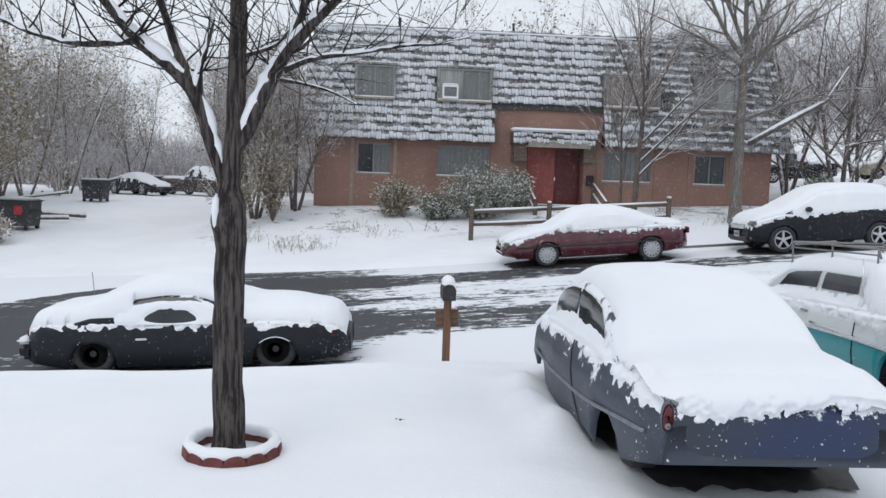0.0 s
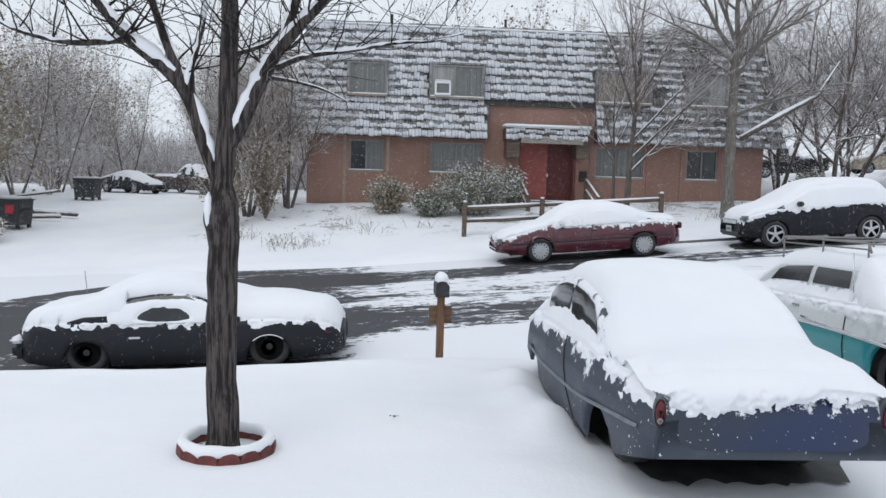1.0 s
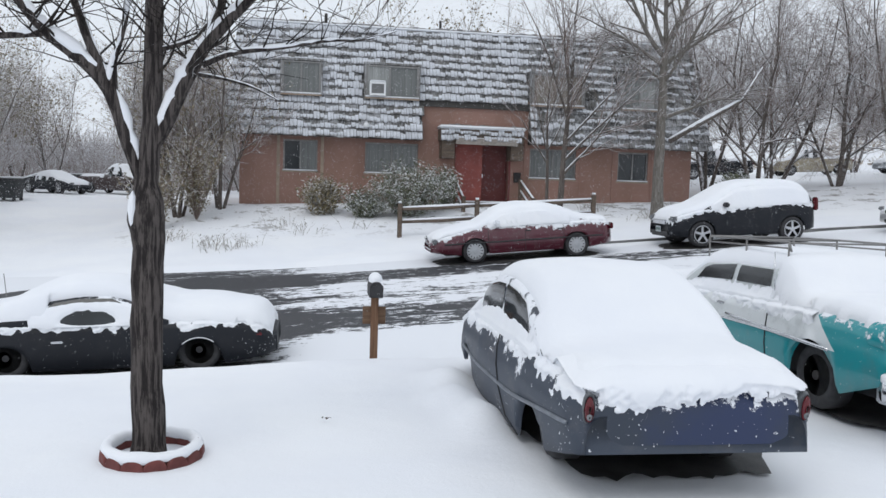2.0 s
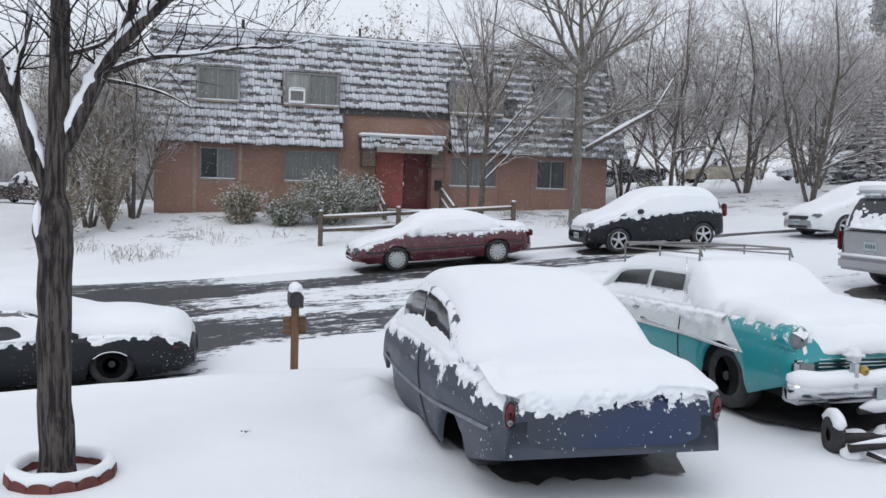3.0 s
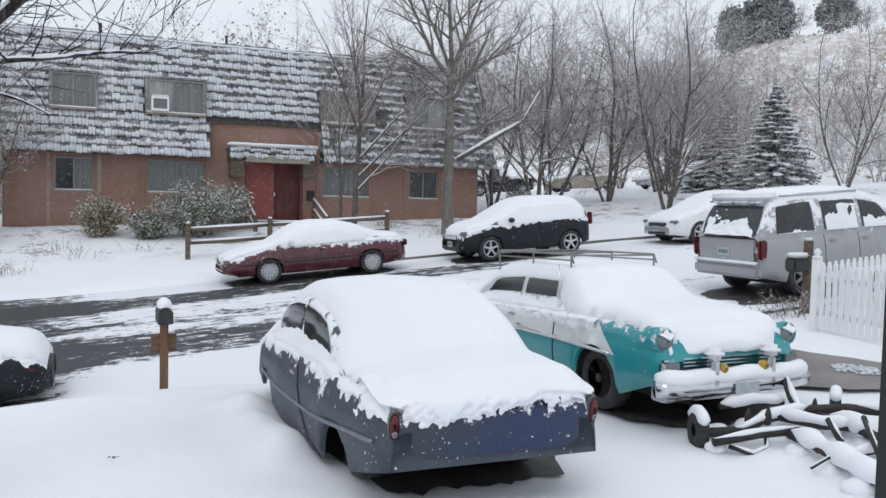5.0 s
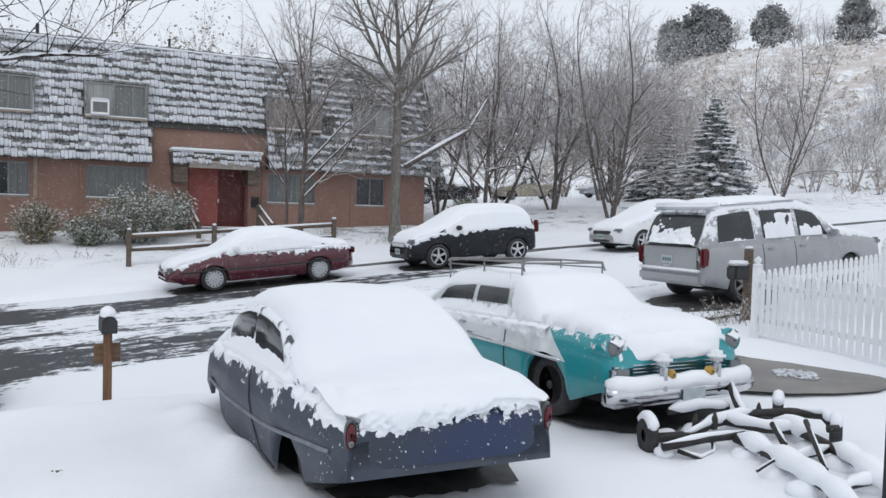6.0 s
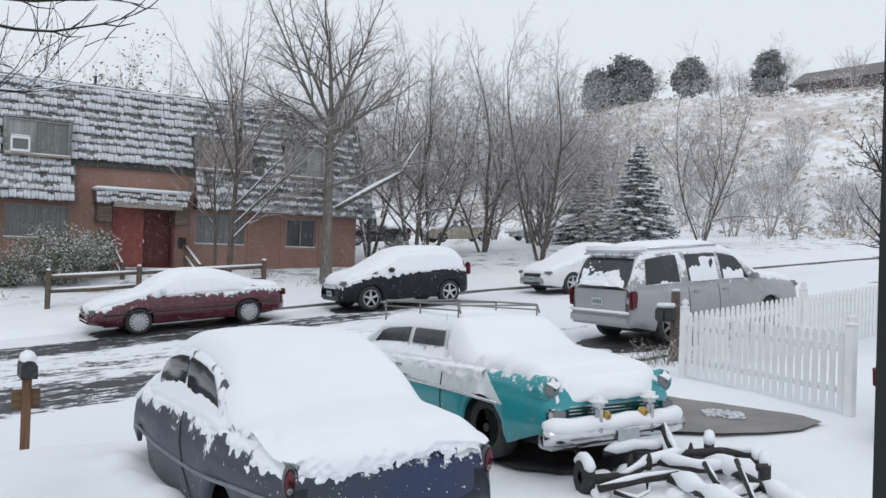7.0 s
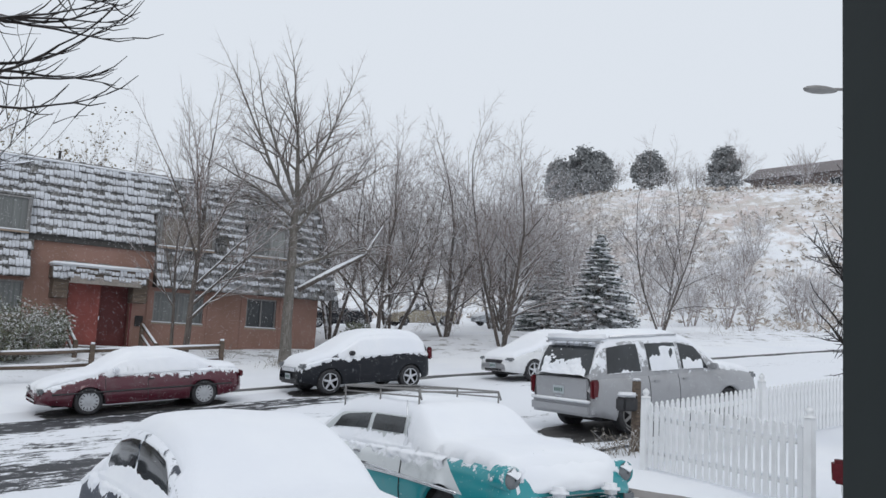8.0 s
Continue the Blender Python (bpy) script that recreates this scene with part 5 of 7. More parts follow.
for side in (1, -1):
    c.window(cpe, -0.95, 0.72, 0.06, 0.50, side, lean0=0.28, lean1=-0.62)
    c.side_snow(cpe, side, -1.0, 0.66, 0.02, 0.50, 60.0 + side, 0.035, 0.35, 0.88, lambda x, u: math.hypot((x + 0.22) / 0.34, (u - 0.30) / 0.22) - 0.9)
    lens(cpe, "marker_lamp", 1.98, side * 0.80, 0.48, 0.20, 0.05, 0.05, M_REDLENS)
    lens(cpe, "tail_lamp", -2.235, side * 0.42, 0.58, 0.05, 0.40, 0.10, M_REDLENS)
    lens(cpe, "door_handle", -0.62, side * 0.87, 0.50, 0.16, 0.03, 0.03, M_CHROME)
    mirror_ear(cpe, 0.50, 0.80, 0.68, side, P_BLACK)
    tube_part("arch_snow", [(1.22 + 0.33 * math.cos(a), side * 0.872, 0.16 + 0.32 * math.sin(a)) for a in np.linspace(0.9, 2.3, 12)], 0.007, M_SNOW, cpe, 6)
part("rear_bumper", box(-2.36, -2.15, -0.72, 0.72, 0.22, 0.44, 0.06), P_BLACK, cpe)
part("bumper_snow", box(-2.37, -2.18, -0.74, 0.74, 0.445, 0.54, 0.04), M_SNOW, cpe, "", True)
tube_part("aerial", [(-1.72, 0.62, 0.72), (-1.76, 0.64, 1.30)], 0.006, M_ALU, cpe)
c.wheels_all(cpe, M_RUBBER, 0, 0.66)
for side in (1, -1):
    c.drape(cpe, side, 0.19, 3.0 + side, rag=0.3)
c.snow(cpe, 0.22, 21.0, 0.035, 0.03, 9.0, 0.0, lambda x, y, q: -0.75 < x < 0.55 and 0.62 < abs(y) < 0.80, 3, 0.05)


def simple_car(name, label, x, y, heading, L, W, top, cab, wheels, R, paint, seed, lens_front=True):
    ob = car_at(name, label, x, y, heading)
    k = Car(L, W, top, cab, wheels, R, 0.24, 1.12, 0.35, 0.32, 0.92, 0.02, 0.12)
    k.body(ob, paint)
    k.cabin(ob, paint)
    mid = (k.cab0 + k.cab1) / 2
    for side in (1, -1):
        k.window(ob, mid - 0.55, mid + 0.5, 0.16, 0.45, side, lean0=0.1, lean1=-0.25)
        lens(ob, "headlight", L / 2 - 0.08, side * W * 0.36, R * 2.0, 0.12, 0.26, 0.13, M_CLEAR)
        lens(ob, "tail_lamp", -L / 2 + 0.05, side * W * 0.38, R * 2.4, 0.10, 0.22, 0.18, M_REDLENS)
    k.wheels_all(ob, M_ALLOY, 5)
    k.snow(ob, 0.13, seed, 0.07, 0.03, 3.0, 0.0, None, 2, 0.06)
    return ob


LOW = ([(-2.2, 0.5), (-2.15, 0.74), (-1.7, 0.82), (0.8, 0.82), (1.5, 0.76), (2.1, 0.6), (2.2, 0.42)], [(-1.8, 0.8), (-0.9, 1.08), (-0.3, 1.22), (0.2, 1.2), (1.1, 0.8)])
MIDC = ([(-2.3, 0.6), (-2.25, 0.9), (0.9, 0.95), (1.6, 0.9), (2.2, 0.72), (2.3, 0.5)], [(-1.8, 0.92), (-1.1, 1.3), (-0.4, 1.42), (0.2, 1.4), (1.2, 0.94)])
TRUCK = ([(-2.6, 0.7), (-2.58, 1.05), (0.9, 1.05), (1.6, 1.05), (2.45, 0.95), (2.6, 0.6)], [(-0.55, 1.05), (-0.45, 1.6), (-0.2, 1.75), (0.55, 1.75), (1.25, 1.06)])
simple_car("sports_car", "low dark car buried in snow in the rear lot", -13.9, 52.0, -35, 4.4, 1.75, *LOW, (-1.25, 1.25), 0.31, P_BLACK, 31)
simple_car("pickup_truck", "dark brown pickup truck with a snow-covered cab", -10.9, 54.8, -28, 5.2, 1.9, *TRUCK, (-1.6, 1.6), 0.36, P_BROWN, 33)
simple_car("pickup_truck", "tan pickup truck under snow beyond the trees", 33.2, 51.0, 172, 5.2, 1.9, *TRUCK, (-1.6, 1.6), 0.36, P_TAN, 35)
simple_car("hatchback", "pale grey car under snow beyond the trees", 39.5, 49.5, 172, 4.5, 1.78, *MIDC, (-1.35, 1.35), 0.32, P_GREYCAR, 37)
simple_car("dark_suv", "dark suv under snow beside the apartment building", 24.6, 47.5, 175, 4.6, 1.85, *TRUCK, (-1.4, 1.45), 0.36, P_BLACK, 39)


# ---------------------------------------------------------------- yard furniture
mail = thing("mailbox", "black rural mailbox with snow cap on brown wooden post", "mailbox", pose(1.72, 11.45, gz(1.72, 11.45) - 0.06))
part("post", box(-0.048, 0.048, -0.048, 0.048, 0, 0.93, 0.008), M_MAILWOOD, mail)
bm = bmesh.new()
prof = [(-0.085, 0.0)] + [(0.085 * math.cos(a), 0.12 + 0.085 * math.sin(a)) for a in np.linspace(math.pi, 0, 9)] + [(0.085, 0.0)]
va = [bm.verts.new((x, -0.24, 0.935 + z)) for x, z in prof]
vb = [bm.verts.new((x, 0.24, 0.935 + z)) for x, z in prof]
for k in range(len(prof)):
    bm.faces.new((va[k], va[(k + 1) % len(prof)], vb[(k + 1) % len(prof)], vb[k]))
bm.faces.new(va[::-1]), bm.faces.new(vb)
bx = part("box", bm, M_BLACK, mail, "black metal mailbox")
part("door", box(-0.078, 0.078, -0.252, -0.243, 0.945, 1.09, 0.004), M_BLACK, bx)
part("flag", box(0.09, 0.1, -0.1, 0.02, 1.0, 1.06), M_REDLENS, bx)
V, F = lathe([(0.10, 1.12), (0.105, 1.16), (0.085, 1.20), (0.04, 1.23), (0.005, 1.235)], 16, "z")
raw_part("snow_cap", [(x * 0.85, y * 2.2, z) for x, y, z in V], F, M_SNOW, mail, "rounded snow cap", True)
part("back_board", box(-0.15, 0.15, 0.05, 0.075, 0.55, 0.78, 0.004), M_SIGNWOOD, mail, "orange-brown board fixed to the post")
part("board_snow", box(-0.14, 0.14, 0.045, 0.085, 0.782, 0.80, 0.008), M_SNOW, mail, "", True)

# split-rail fence on the bank
rail_fence = thing("rail_fence", "weathered two-rail wooden fence with snow on the rails", "fence")
posts = [3.63, 6.10, 9.97, 12.0]
for x in posts[:3]:
    z = gz(x, 26.7)
    part("post", box(x - 0.07, x + 0.07, 26.63, 26.77, z - 0.2, z + 1.03, 0.015), M_OLDWOOD, rail_fence)
    part("snow_cap", box(x - 0.075, x + 0.075, 26.62, 26.78, z + 1.035, z + 1.10, 0.03), M_SNOW, rail_fence, "", True)
for a, b in zip(posts, posts[1:3]):
    for up in (0.45, 0.85):
        za, zb = gz(a, 26.7) + up, gz(b, 26.7) + up
        mid = ((a + b) / 2, 26.7, (za + zb) / 2 - 0.02)
        tube_part("rail", [(a, 26.7, za), mid, (b, 26.7, zb)], [0.055, 0.065, 0.05], M_OLDWOOD, rail_fence, 7)
        tube_part("rail_snow", [(a + 0.08, 26.69, za + 0.06), (mid[0], mid[1], mid[2] + 0.065), (b - 0.08, 26.69, zb + 0.055)], [0.03, 0.045, 0.03], M_SNOW, rail_fence, 7)

# ring of scalloped bricks round the tree
ring = thing("tree_ring", "round tree ring of red scalloped edging bricks with snow", "edging")
TX, TY = -0.27, 7.2
tz = gz(TX, TY)
for k in range(14):
    a = 2 * math.pi * k / 14
    bm = bmesh.new()
    bmesh.ops.create_cone(bm, cap_ends=True, segments=14, radius1=0.09, radius2=0.085, depth=0.075, matrix=pose(0, 0, 0, 90))
    bmesh.ops.bevel(bm, geom=bm.edges[:], offset=0.008, segments=1, affect="EDGES")
    bmesh.ops.transform(bm, matrix=Matrix.Translation((TX + 0.335 * math.cos(a), TY + 0.335 * math.sin(a), tz + 0.015)) @ pose(0, 0, 0, 0, 0, 90 + math.degrees(a)), verts=bm.verts)
    part("brick", bm, M_BRICK, ring)
V, F = [], []
ring_pts = [(TX + 0.325 * math.cos(a), TY + 0.325 * math.sin(a), tz + 0.10 + 0.014 * fuzz(math.cos(a) * 2, math.sin(a) * 2, 2)) for a in np.linspace(0, 2 * math.pi, 57)]
add_tube(V, F, ring_pts, [0.046 + 0.014 * fuzz(p[0] * 6, p[1] * 6) for p in ring_pts[:-1]] + [0.046 + 0.014 * fuzz(ring_pts[0][0] * 6, ring_pts[0][1] * 6)], 8, False)
raw_part("snow", V, F, M_SNOW, ring, "rope of snow on the bricks", True)

# picket fence by the drive
picket_fence = thing("picket_fence", "white picket fence with pointed pickets and ball-topped posts", "fence")


def picket_mesh(h):
    bm = bmesh.new()
    w, t = 0.042, 0.011
    prof = [(-w, 0), (w, 0), (w, h - 0.07), (w * 0.55, h - 0.055), (w * 0.8, h - 0.035), (0, h), (-w * 0.8, h - 0.035), (-w * 0.55, h - 0.055), (-w, h - 0.07)]
    va = [bm.verts.new((x, -t, z)) for x, z in prof]
    vb = [bm.verts.new((x, t, z)) for x, z in prof]
    n = len(prof)
    bm.faces.new(va), bm.faces.new(vb[::-1])
    for k in range(n):
        bm.faces.new((va[k], vb[k], vb[(k + 1) % n], va[(k + 1) % n]))
    bmesh.ops.recalc_face_normals(bm, faces=bm.faces)
    me = bpy.data.meshes.new("picket")
    bm.to_mesh(me)
    bm.free()
    me.materials.append(M_WHITE)
    return me


PICKET = picket_mesh(0.98)


def fence_post(x, y, z, h, parent):
    p = part("post", box(x - 0.055, x + 0.055, y - 0.055, y + 0.055, z - 0.1, z + h, 0.006), M_WHITE, parent)
    V, F = lathe([(0.075, h), (0.075, h + 0.02), (0.03, h + 0.035), (0.055, h + 0.075), (0.05, h + 0.11), (0.01, h + 0.15)], 12, "z")
    raw_part("finial", [(x + a, y + b, z + q) for a, b, q in V], F, M_WHITE, p, "", True)


def picket_run(ax, ay, bx_, by_, parent, pitch=0.135, lift=0.0):
    L = math.hypot(bx_ - ax, by_ - ay)
    ang = math.degrees(math.atan2(by_ - ay, bx_ - ax))
    n = int(L / pitch)
    za, zb = gz(ax, ay) + lift, gz(bx_, by_) + lift
    for k in range(1, n):
        u = k / n
        ob = new("picket", PICKET)
        ob.parent = parent
        ob.matrix_basis = pose(ax + (bx_ - ax) * u, ay + (by_ - ay) * u, za + (zb - za) * u + 0.06, 0, 0, ang)
    nx_, ny_ = -(by_ - ay) / L * 0.035, (bx_ - ax) / L * 0.035
    for up in (0.28, 0.80):
        for rad, dz, m, nm in ((0.03, 0, M_WHITE, "rail"), (0.026, 0.04, M_SNOW, "rail_snow")):
            tube_part(nm, [(ax + nx_, ay + ny_, za + up + dz), (bx_ + nx_, by_ + ny_, zb + up + dz)], rad, m, parent, 6)


C1, C2 = (10.94, 10.0), (10.35, 6.85)
picket_run(*C1, *C2, picket_fence)
picket_run(*C1, 17.6, 10.3, picket_fence)
for x, y, h in ((*C1, 1.12), (*C2, 1.12), (14.2, 10.15, 1.14), (17.6, 10.3, 1.14)):
    fence_post(x, y, gz(x, y), h, picket_fence)

# old post with a black newspaper box next to the fence
nb = thing("newspaper_box", "black snow-topped roadside box on a dark wooden post", "mailbox", pose(12.2, 11.34, gz(12.2, 11.34) - 0.1))
part("post", box(-0.06, 0.06, -0.06, 0.06, 0, 1.35, 0.01), M_OLDWOOD, nb)
part("box", box(-0.42, -0.065, -0.12, 0.12, 0.82, 1.06, 0.03), M_BLACK, nb)
part("snow_cap", box(-0.42, -0.06, -0.12, 0.12, 1.062, 1.15, 0.04), M_SNOW, nb, "", True)
part("snow_cap", box(-0.065, 0.065, -0.065, 0.065, 1.352, 1.40, 0.02), M_SNOW, nb, "", True)

# bare strip of drive with a patch of slush
rim = [(9.50, 9.75), (9.62, 9.1), (9.70, 8.4), (9.80, 7.6), (9.86, 7.15), (9.68, 6.80), (9.28, 6.74), (8.80, 6.98), (8.45, 7.26), (8.12, 7.75), (7.95, 8.4), (7.95, 9.2), (8.2, 9.9), (8.9, 10.1)]
V = []
for (ax, ay), (bx_, by_) in zip(rim, rim[1:] + rim[:1]):
    for k in range(6):
        x, y = ax + (bx_ - ax) * k / 6, ay + (by_ - ay) * k / 6
        V.append((x + 0.05 * fuzz(x, y, 3.0, 2) + 0.02 * fuzz(x, y, 11.0, 2), y + 0.05 * fuzz(x, y, 3.0, 5)))
N_RIM = len(V)
V = [(x, y, gz(x, y) + 0.045) for x, y in V] + [(8.9, 8.3, gz(8.9, 8.3) + 0.05)]
bare = new("pavement", mesh_from("pavement", V, [(k, (k + 1) % N_RIM, N_RIM) for k in range(N_RIM)], M_CONCRETE))
tagged(bare, "bare wet grey concrete of the drive", "pavement", kind="structure")
bm = bmesh.new()
rng = random.Random(5)
for k in range(110):
    a, r = rng.uniform(0, 6.28), rng.uniform(0, 1) ** 0.7
    x, y = 9.22 + 0.20 * r * math.cos(a), 7.80 + 0.32 * r * math.sin(a)
    s = rng.uniform(0.015, 0.045)
    bmesh.ops.create_icosphere(bm, subdivisions=1, radius=s, matrix=Matrix.Translation((x, y, gz(x, y) + 0.055)) @ Matrix.Diagonal((1, 1, 0.5, 1)))
slush = part("slush", bm, M_THINSNOW, None, "", True)
tagged(slush, "small heap of crumbled slush on the wet drive", "snow", kind="stuff")

# bare trailer chassis lying in the snow, with draped chain and bars
trailer = thing("trailer_frame", "dismantled dark steel trailer frame half buried in snow", "trailer")


def snowy_bar(pts, r, name="beam", cover=1.0, mat=None):
    pts = [(x, y, gz(x, y) + z) for x, y, z in pts]
    tube_part(name, pts, r, mat or M_RUST, trailer, 7)
    if cover:
        V, F, run = [], [], []
        fine = []
        for a, b in zip(pts, pts[1:]):
            m = max(2, int(math.dist(a, b) / 0.06))
            fine += [tuple(a[q] + (b[q] - a[q]) * i / m for q in range(3)) for i in range(m)]
        fine.append(pts[-1])
        for p in fine:
            d = 0.9 + 0.9 * fuzz(p[0] * 3, p[1] * 3, 1.3, p[2])
            if d > 0.50:
                run.append((Vector(p), r + 0.012, min(d, 1.25)))
            else:
                run and flush_snow(V, F, run, 1.35 * cover)
                run = []
        run and flush_snow(V, F, run, 1.35 * cover)
        if V:
            tagged(raw_part("snow", V, F, M_SNOW, trailer, "snow lying on the bar", True), kind="stuff")


def small_wheel(x, y, z, r, heading, w=0.1):
    V, F = lathe([(r * 0.35, 0.04), (r * 0.6, 0.05), (r * 0.9, 0.05), (r, 0.02), (r, -0.02), (r * 0.9, -0.05), (r * 0.35, -0.04)], 22)
    m = Matrix.Translation((x, y, gz(x, y) + z)) @ pose(0, 0, 0, 0, 0, heading)
    wob = raw_part("wheel", [(m @ Vector(v))[:] for v in V], F, M_RUBBER, trailer, "small black trailer wheel", True)
    pts = [(m @ Vector((r * 1.05 * math.cos(a), 0, r * 1.05 * math.sin(a))))[:] for a in np.linspace(0.5, 2.64, 12)]
    V, F = [], []
    add_tube(V, F, pts, [0.02] + [0.055] * 10 + [0.02], 8)
    raw_part("snow", V, F, M_SNOW, wob, "", True)


small_wheel(5.97, 6.74, 0.16, 0.17, 70)
small_wheel(7.42, 6.52, 0.20, 0.14, 40)
small_wheel(7.38, 5.84, 0.16, 0.13, 40)
# tongue and coupling
snowy_bar([(6.30, 7.36, 0.24), (6.22, 7.15, 0.30), (6.08, 6.88, 0.22)], 0.028, "coupling", 1.4)
# axle beam, mostly bare, with the frame rails running off from it
snowy_bar([(5.96, 6.62, 0.17), (6.25, 6.50, 0.17), (6.60, 6.58, 0.20), (7.02, 6.48, 0.24), (7.34, 6.32, 0.24), (7.55, 6.12, 0.22), (7.44, 5.88, 0.16)], 0.046, "axle_beam", 0.9)
snowy_bar([(5.88, 6.44, 0.14), (6.28, 6.33, 0.18), (6.60, 6.18, 0.20)], 0.040, "beam", 0.5)
snowy_bar([(6.52, 6.20, 0.17), (6.44, 5.85, 0.18), (6.33, 5.45, 0.18), (6.24, 5.10, 0.16), (6.08, 4.66, 0.14)], 0.045, "frame_rail", 1.75)
snowy_bar([(7.06, 6.42, 0.19), (7.08, 6.08, 0.20), (6.97, 5.68, 0.19), (6.88, 5.34, 0.17), (6.70, 4.98, 0.15), (6.58, 4.60, 0.12)], 0.045, "frame_rail", 1.75)
snowy_bar([(6.70, 6.55, 0.22), (6.86, 6.18, 0.20), (7.06, 5.98, 0.20)], 0.045, "cross_beam", 1.1)
snowy_bar([(6.36, 5.55, 0.15), (6.66, 5.58, 0.16), (6.94, 5.55, 0.17)], 0.035, "cross_beam", 1.2)
snowy_bar([(6.16, 4.95, 0.13), (6.45, 4.98, 0.14), (6.70, 4.95, 0.14)], 0.035, "cross_beam", 1.2)
snowy_bar([(7.28, 7.02, 0.40), (7.05, 6.70, 0.30), (6.93, 6.50, 0.24)], 0.042, "lever", 0.6)
snowy_bar([(6.72, 5.98, 0.32), (6.60, 5.74, 0.22)], 0.028, "lever", 0.3)
snowy_bar([(6.90, 5.78, 0.36), (6.66, 5.46, 0.24), (6.56, 5.30, 0.14)], 0.024, "lever", 0.3)
snowy_bar([(7.02, 5.66, 0.30), (7.10, 5.60, 0.30)], 0.035, "bracket", 0.3)
snowy_bar([(6.10, 5.58, 0.14), (6.26, 5.56, 0.20), (6.42, 5.52, 0.20)], 0.013, "rod", 0.2)
snowy_bar([(6.42, 5.52, 0.28), (6.38, 5.44, 0.10)], 0.016, "rod", 0.0)
snowy_bar([(6.46, 5.86, 0.28), (6.45, 5.84, 0.12)], 0.014, "rod", 0.0)
snowy_bar([(6.02, 6.40, 0.10), (6.14, 6.24, 0.05), (6.34, 6.28, 0.06), (6.38, 6.34, 0.16)], 0.022, "spring", 0.4)
snowy_bar([(6.40, 6.95, 0.26), (6.75, 6.92, 0.26), (7.05, 6.80, 0.22)], 0.035, "spring", 1.5)
# dark pointed lugs standing up from the axle
for x, y in ((6.42, 6.60), (7.13, 6.50), (6.58, 6.52)):
    V, F = lathe([(0.035, 0.16), (0.045, 0.20), (0.04, 0.26), (0.02, 0.31), (0.004, 0.33)], 8, "z")
    raw_part("lug", [(x + a, y + 0.45 * b, gz(x, y) + q) for a, b, q in V], F, M_RUST, trailer)
bm = bmesh.new()
rng = random.Random(12)
for x, y, q in ((6.62, 6.80, 0.12), (6.95, 6.72, 0.12), (6.30, 6.86, 0.10), (7.15, 6.20, 0.13), (6.72, 6.25, 0.11), (7.08, 5.85, 0.12), (6.45, 6.02, 0.11), (6.36, 5.62, 0.12), (6.92, 5.45, 0.13), (6.25, 5.25, 0.12), (6.75, 5.05, 0.13), (5.98, 6.52, 0.08)):
    bmesh.ops.create_icosphere(bm, subdivisions=3, radius=q, matrix=Matrix.Translation((x, y, gz(x, y) + 0.06)) @ Matrix.Diagonal((1.25, 1.15, 0.72, 1)))
for v in bm.verts:
    v.co += v.normal * 0.03 * fuzz(v.co.x, v.co.y + v.co.z, 7)
tagged(part("snow_drift", bm, M_SNOW, trailer, "rounded snow heaped on the frame", True), kind="stuff")

# porch post in front of the camera
pp = thing("porch_post", "dark painted wooden porch post", "post")
part("shaft", box(0, 0.16, -0.10, 0.06, gz(1.7, 1.4) - 0.05, 4.2, 0.006, pose(1.575, 1.405, 0, 0, 0, -30)), M_POST, pp)

# wheeled dumpsters at the mouth of the rear lot
def dumpster(x, y, heading, w=1.25, h=1.05, sticker=False):
    d = thing("dumpster", "black wheeled dumpster with a snowy lid", "dumpster", pose(x, y, gz(x, y), 0, 0, heading), "dumpsters by the lot")
    bm = box(-w / 2, w / 2, -0.42, 0.42, 0.14, h, 0.02)
    for v in bm.verts:
        if v.co.z < 0.4:
            v.co.x *= 0.92
            v.co.y *= 0.88
    part("bin", bm, plain("dark_bin_steel", (0.03, 0.033, 0.036), 0.6, 0, 0.3, 3), d)
    part("lid", box(-w / 2 - 0.03, w / 2 + 0.03, -0.46, 0.46, h + 0.004, h + 0.06, 0.015), M_BLACK, d)
    part("snow", box(-w / 2, w / 2, -0.43, 0.43, h + 0.062, h + 0.15, 0.045), M_SNOW, d, "snow on the lid", True)
    for a in (-1, 1):
        part("lift_sleeve", box(a * (w / 2 + 0.04) - 0.035, a * (w / 2 + 0.04) + 0.035, -0.3, 0.3, 0.55, 0.68, 0.01), M_BLACK, d)
        for b in (-1, 1):
            V, F = lathe([(0.03, -0.03), (0.08, -0.03), (0.08, 0.03), (0.03, 0.03)], 12)
            raw_part("caster", [(px + a * w * 0.4, py + b * 0.32, pz + 0.08) for px, py, pz in V], F, M_RUBBER, d, "", True)
    if sticker:
        part("sticker", box(0.12, 0.42, -0.426, -0.421, 0.55, 0.85), plain("red_sticker", (0.42, 0.02, 0.03), 0.5), d, "red square sticker")


dumpster(-12.2, 31.4, -12, 1.3, 1.0, True)
dumpster(-13.25, 42.5, -10, 1.05, 1.0)
dumpster(-13.9, 57.0, -10, 1.3, 1.05)

# white car corner beyond the porch post
pcar = car_at("white_car", "white car with a red tail lamp and snow on top", 11.65, 5.22, 2)
c = Car(4.5, 1.78, *MIDC, (-1.35, 1.35), 0.32, 0.24, 1.12, 0.35, 0.32, 0.92, 0.02, 0.12)
c.body(pcar, P_WHITE)
c.cabin(pcar, P_WHITE)
for side in (1, -1):
    c.window(pcar, -0.9, 0.8, 0.16, 0.45, side, lean0=0.1, lean1=-0.25)
    lens(pcar, "tail_lamp", -2.2, side * 0.74, 0.74, 0.12, 0.2, 0.26, M_REDLENS)
    lens(pcar, "headlight", 2.2, side * 0.64, 0.66, 0.12, 0.26, 0.13, M_CLEAR)
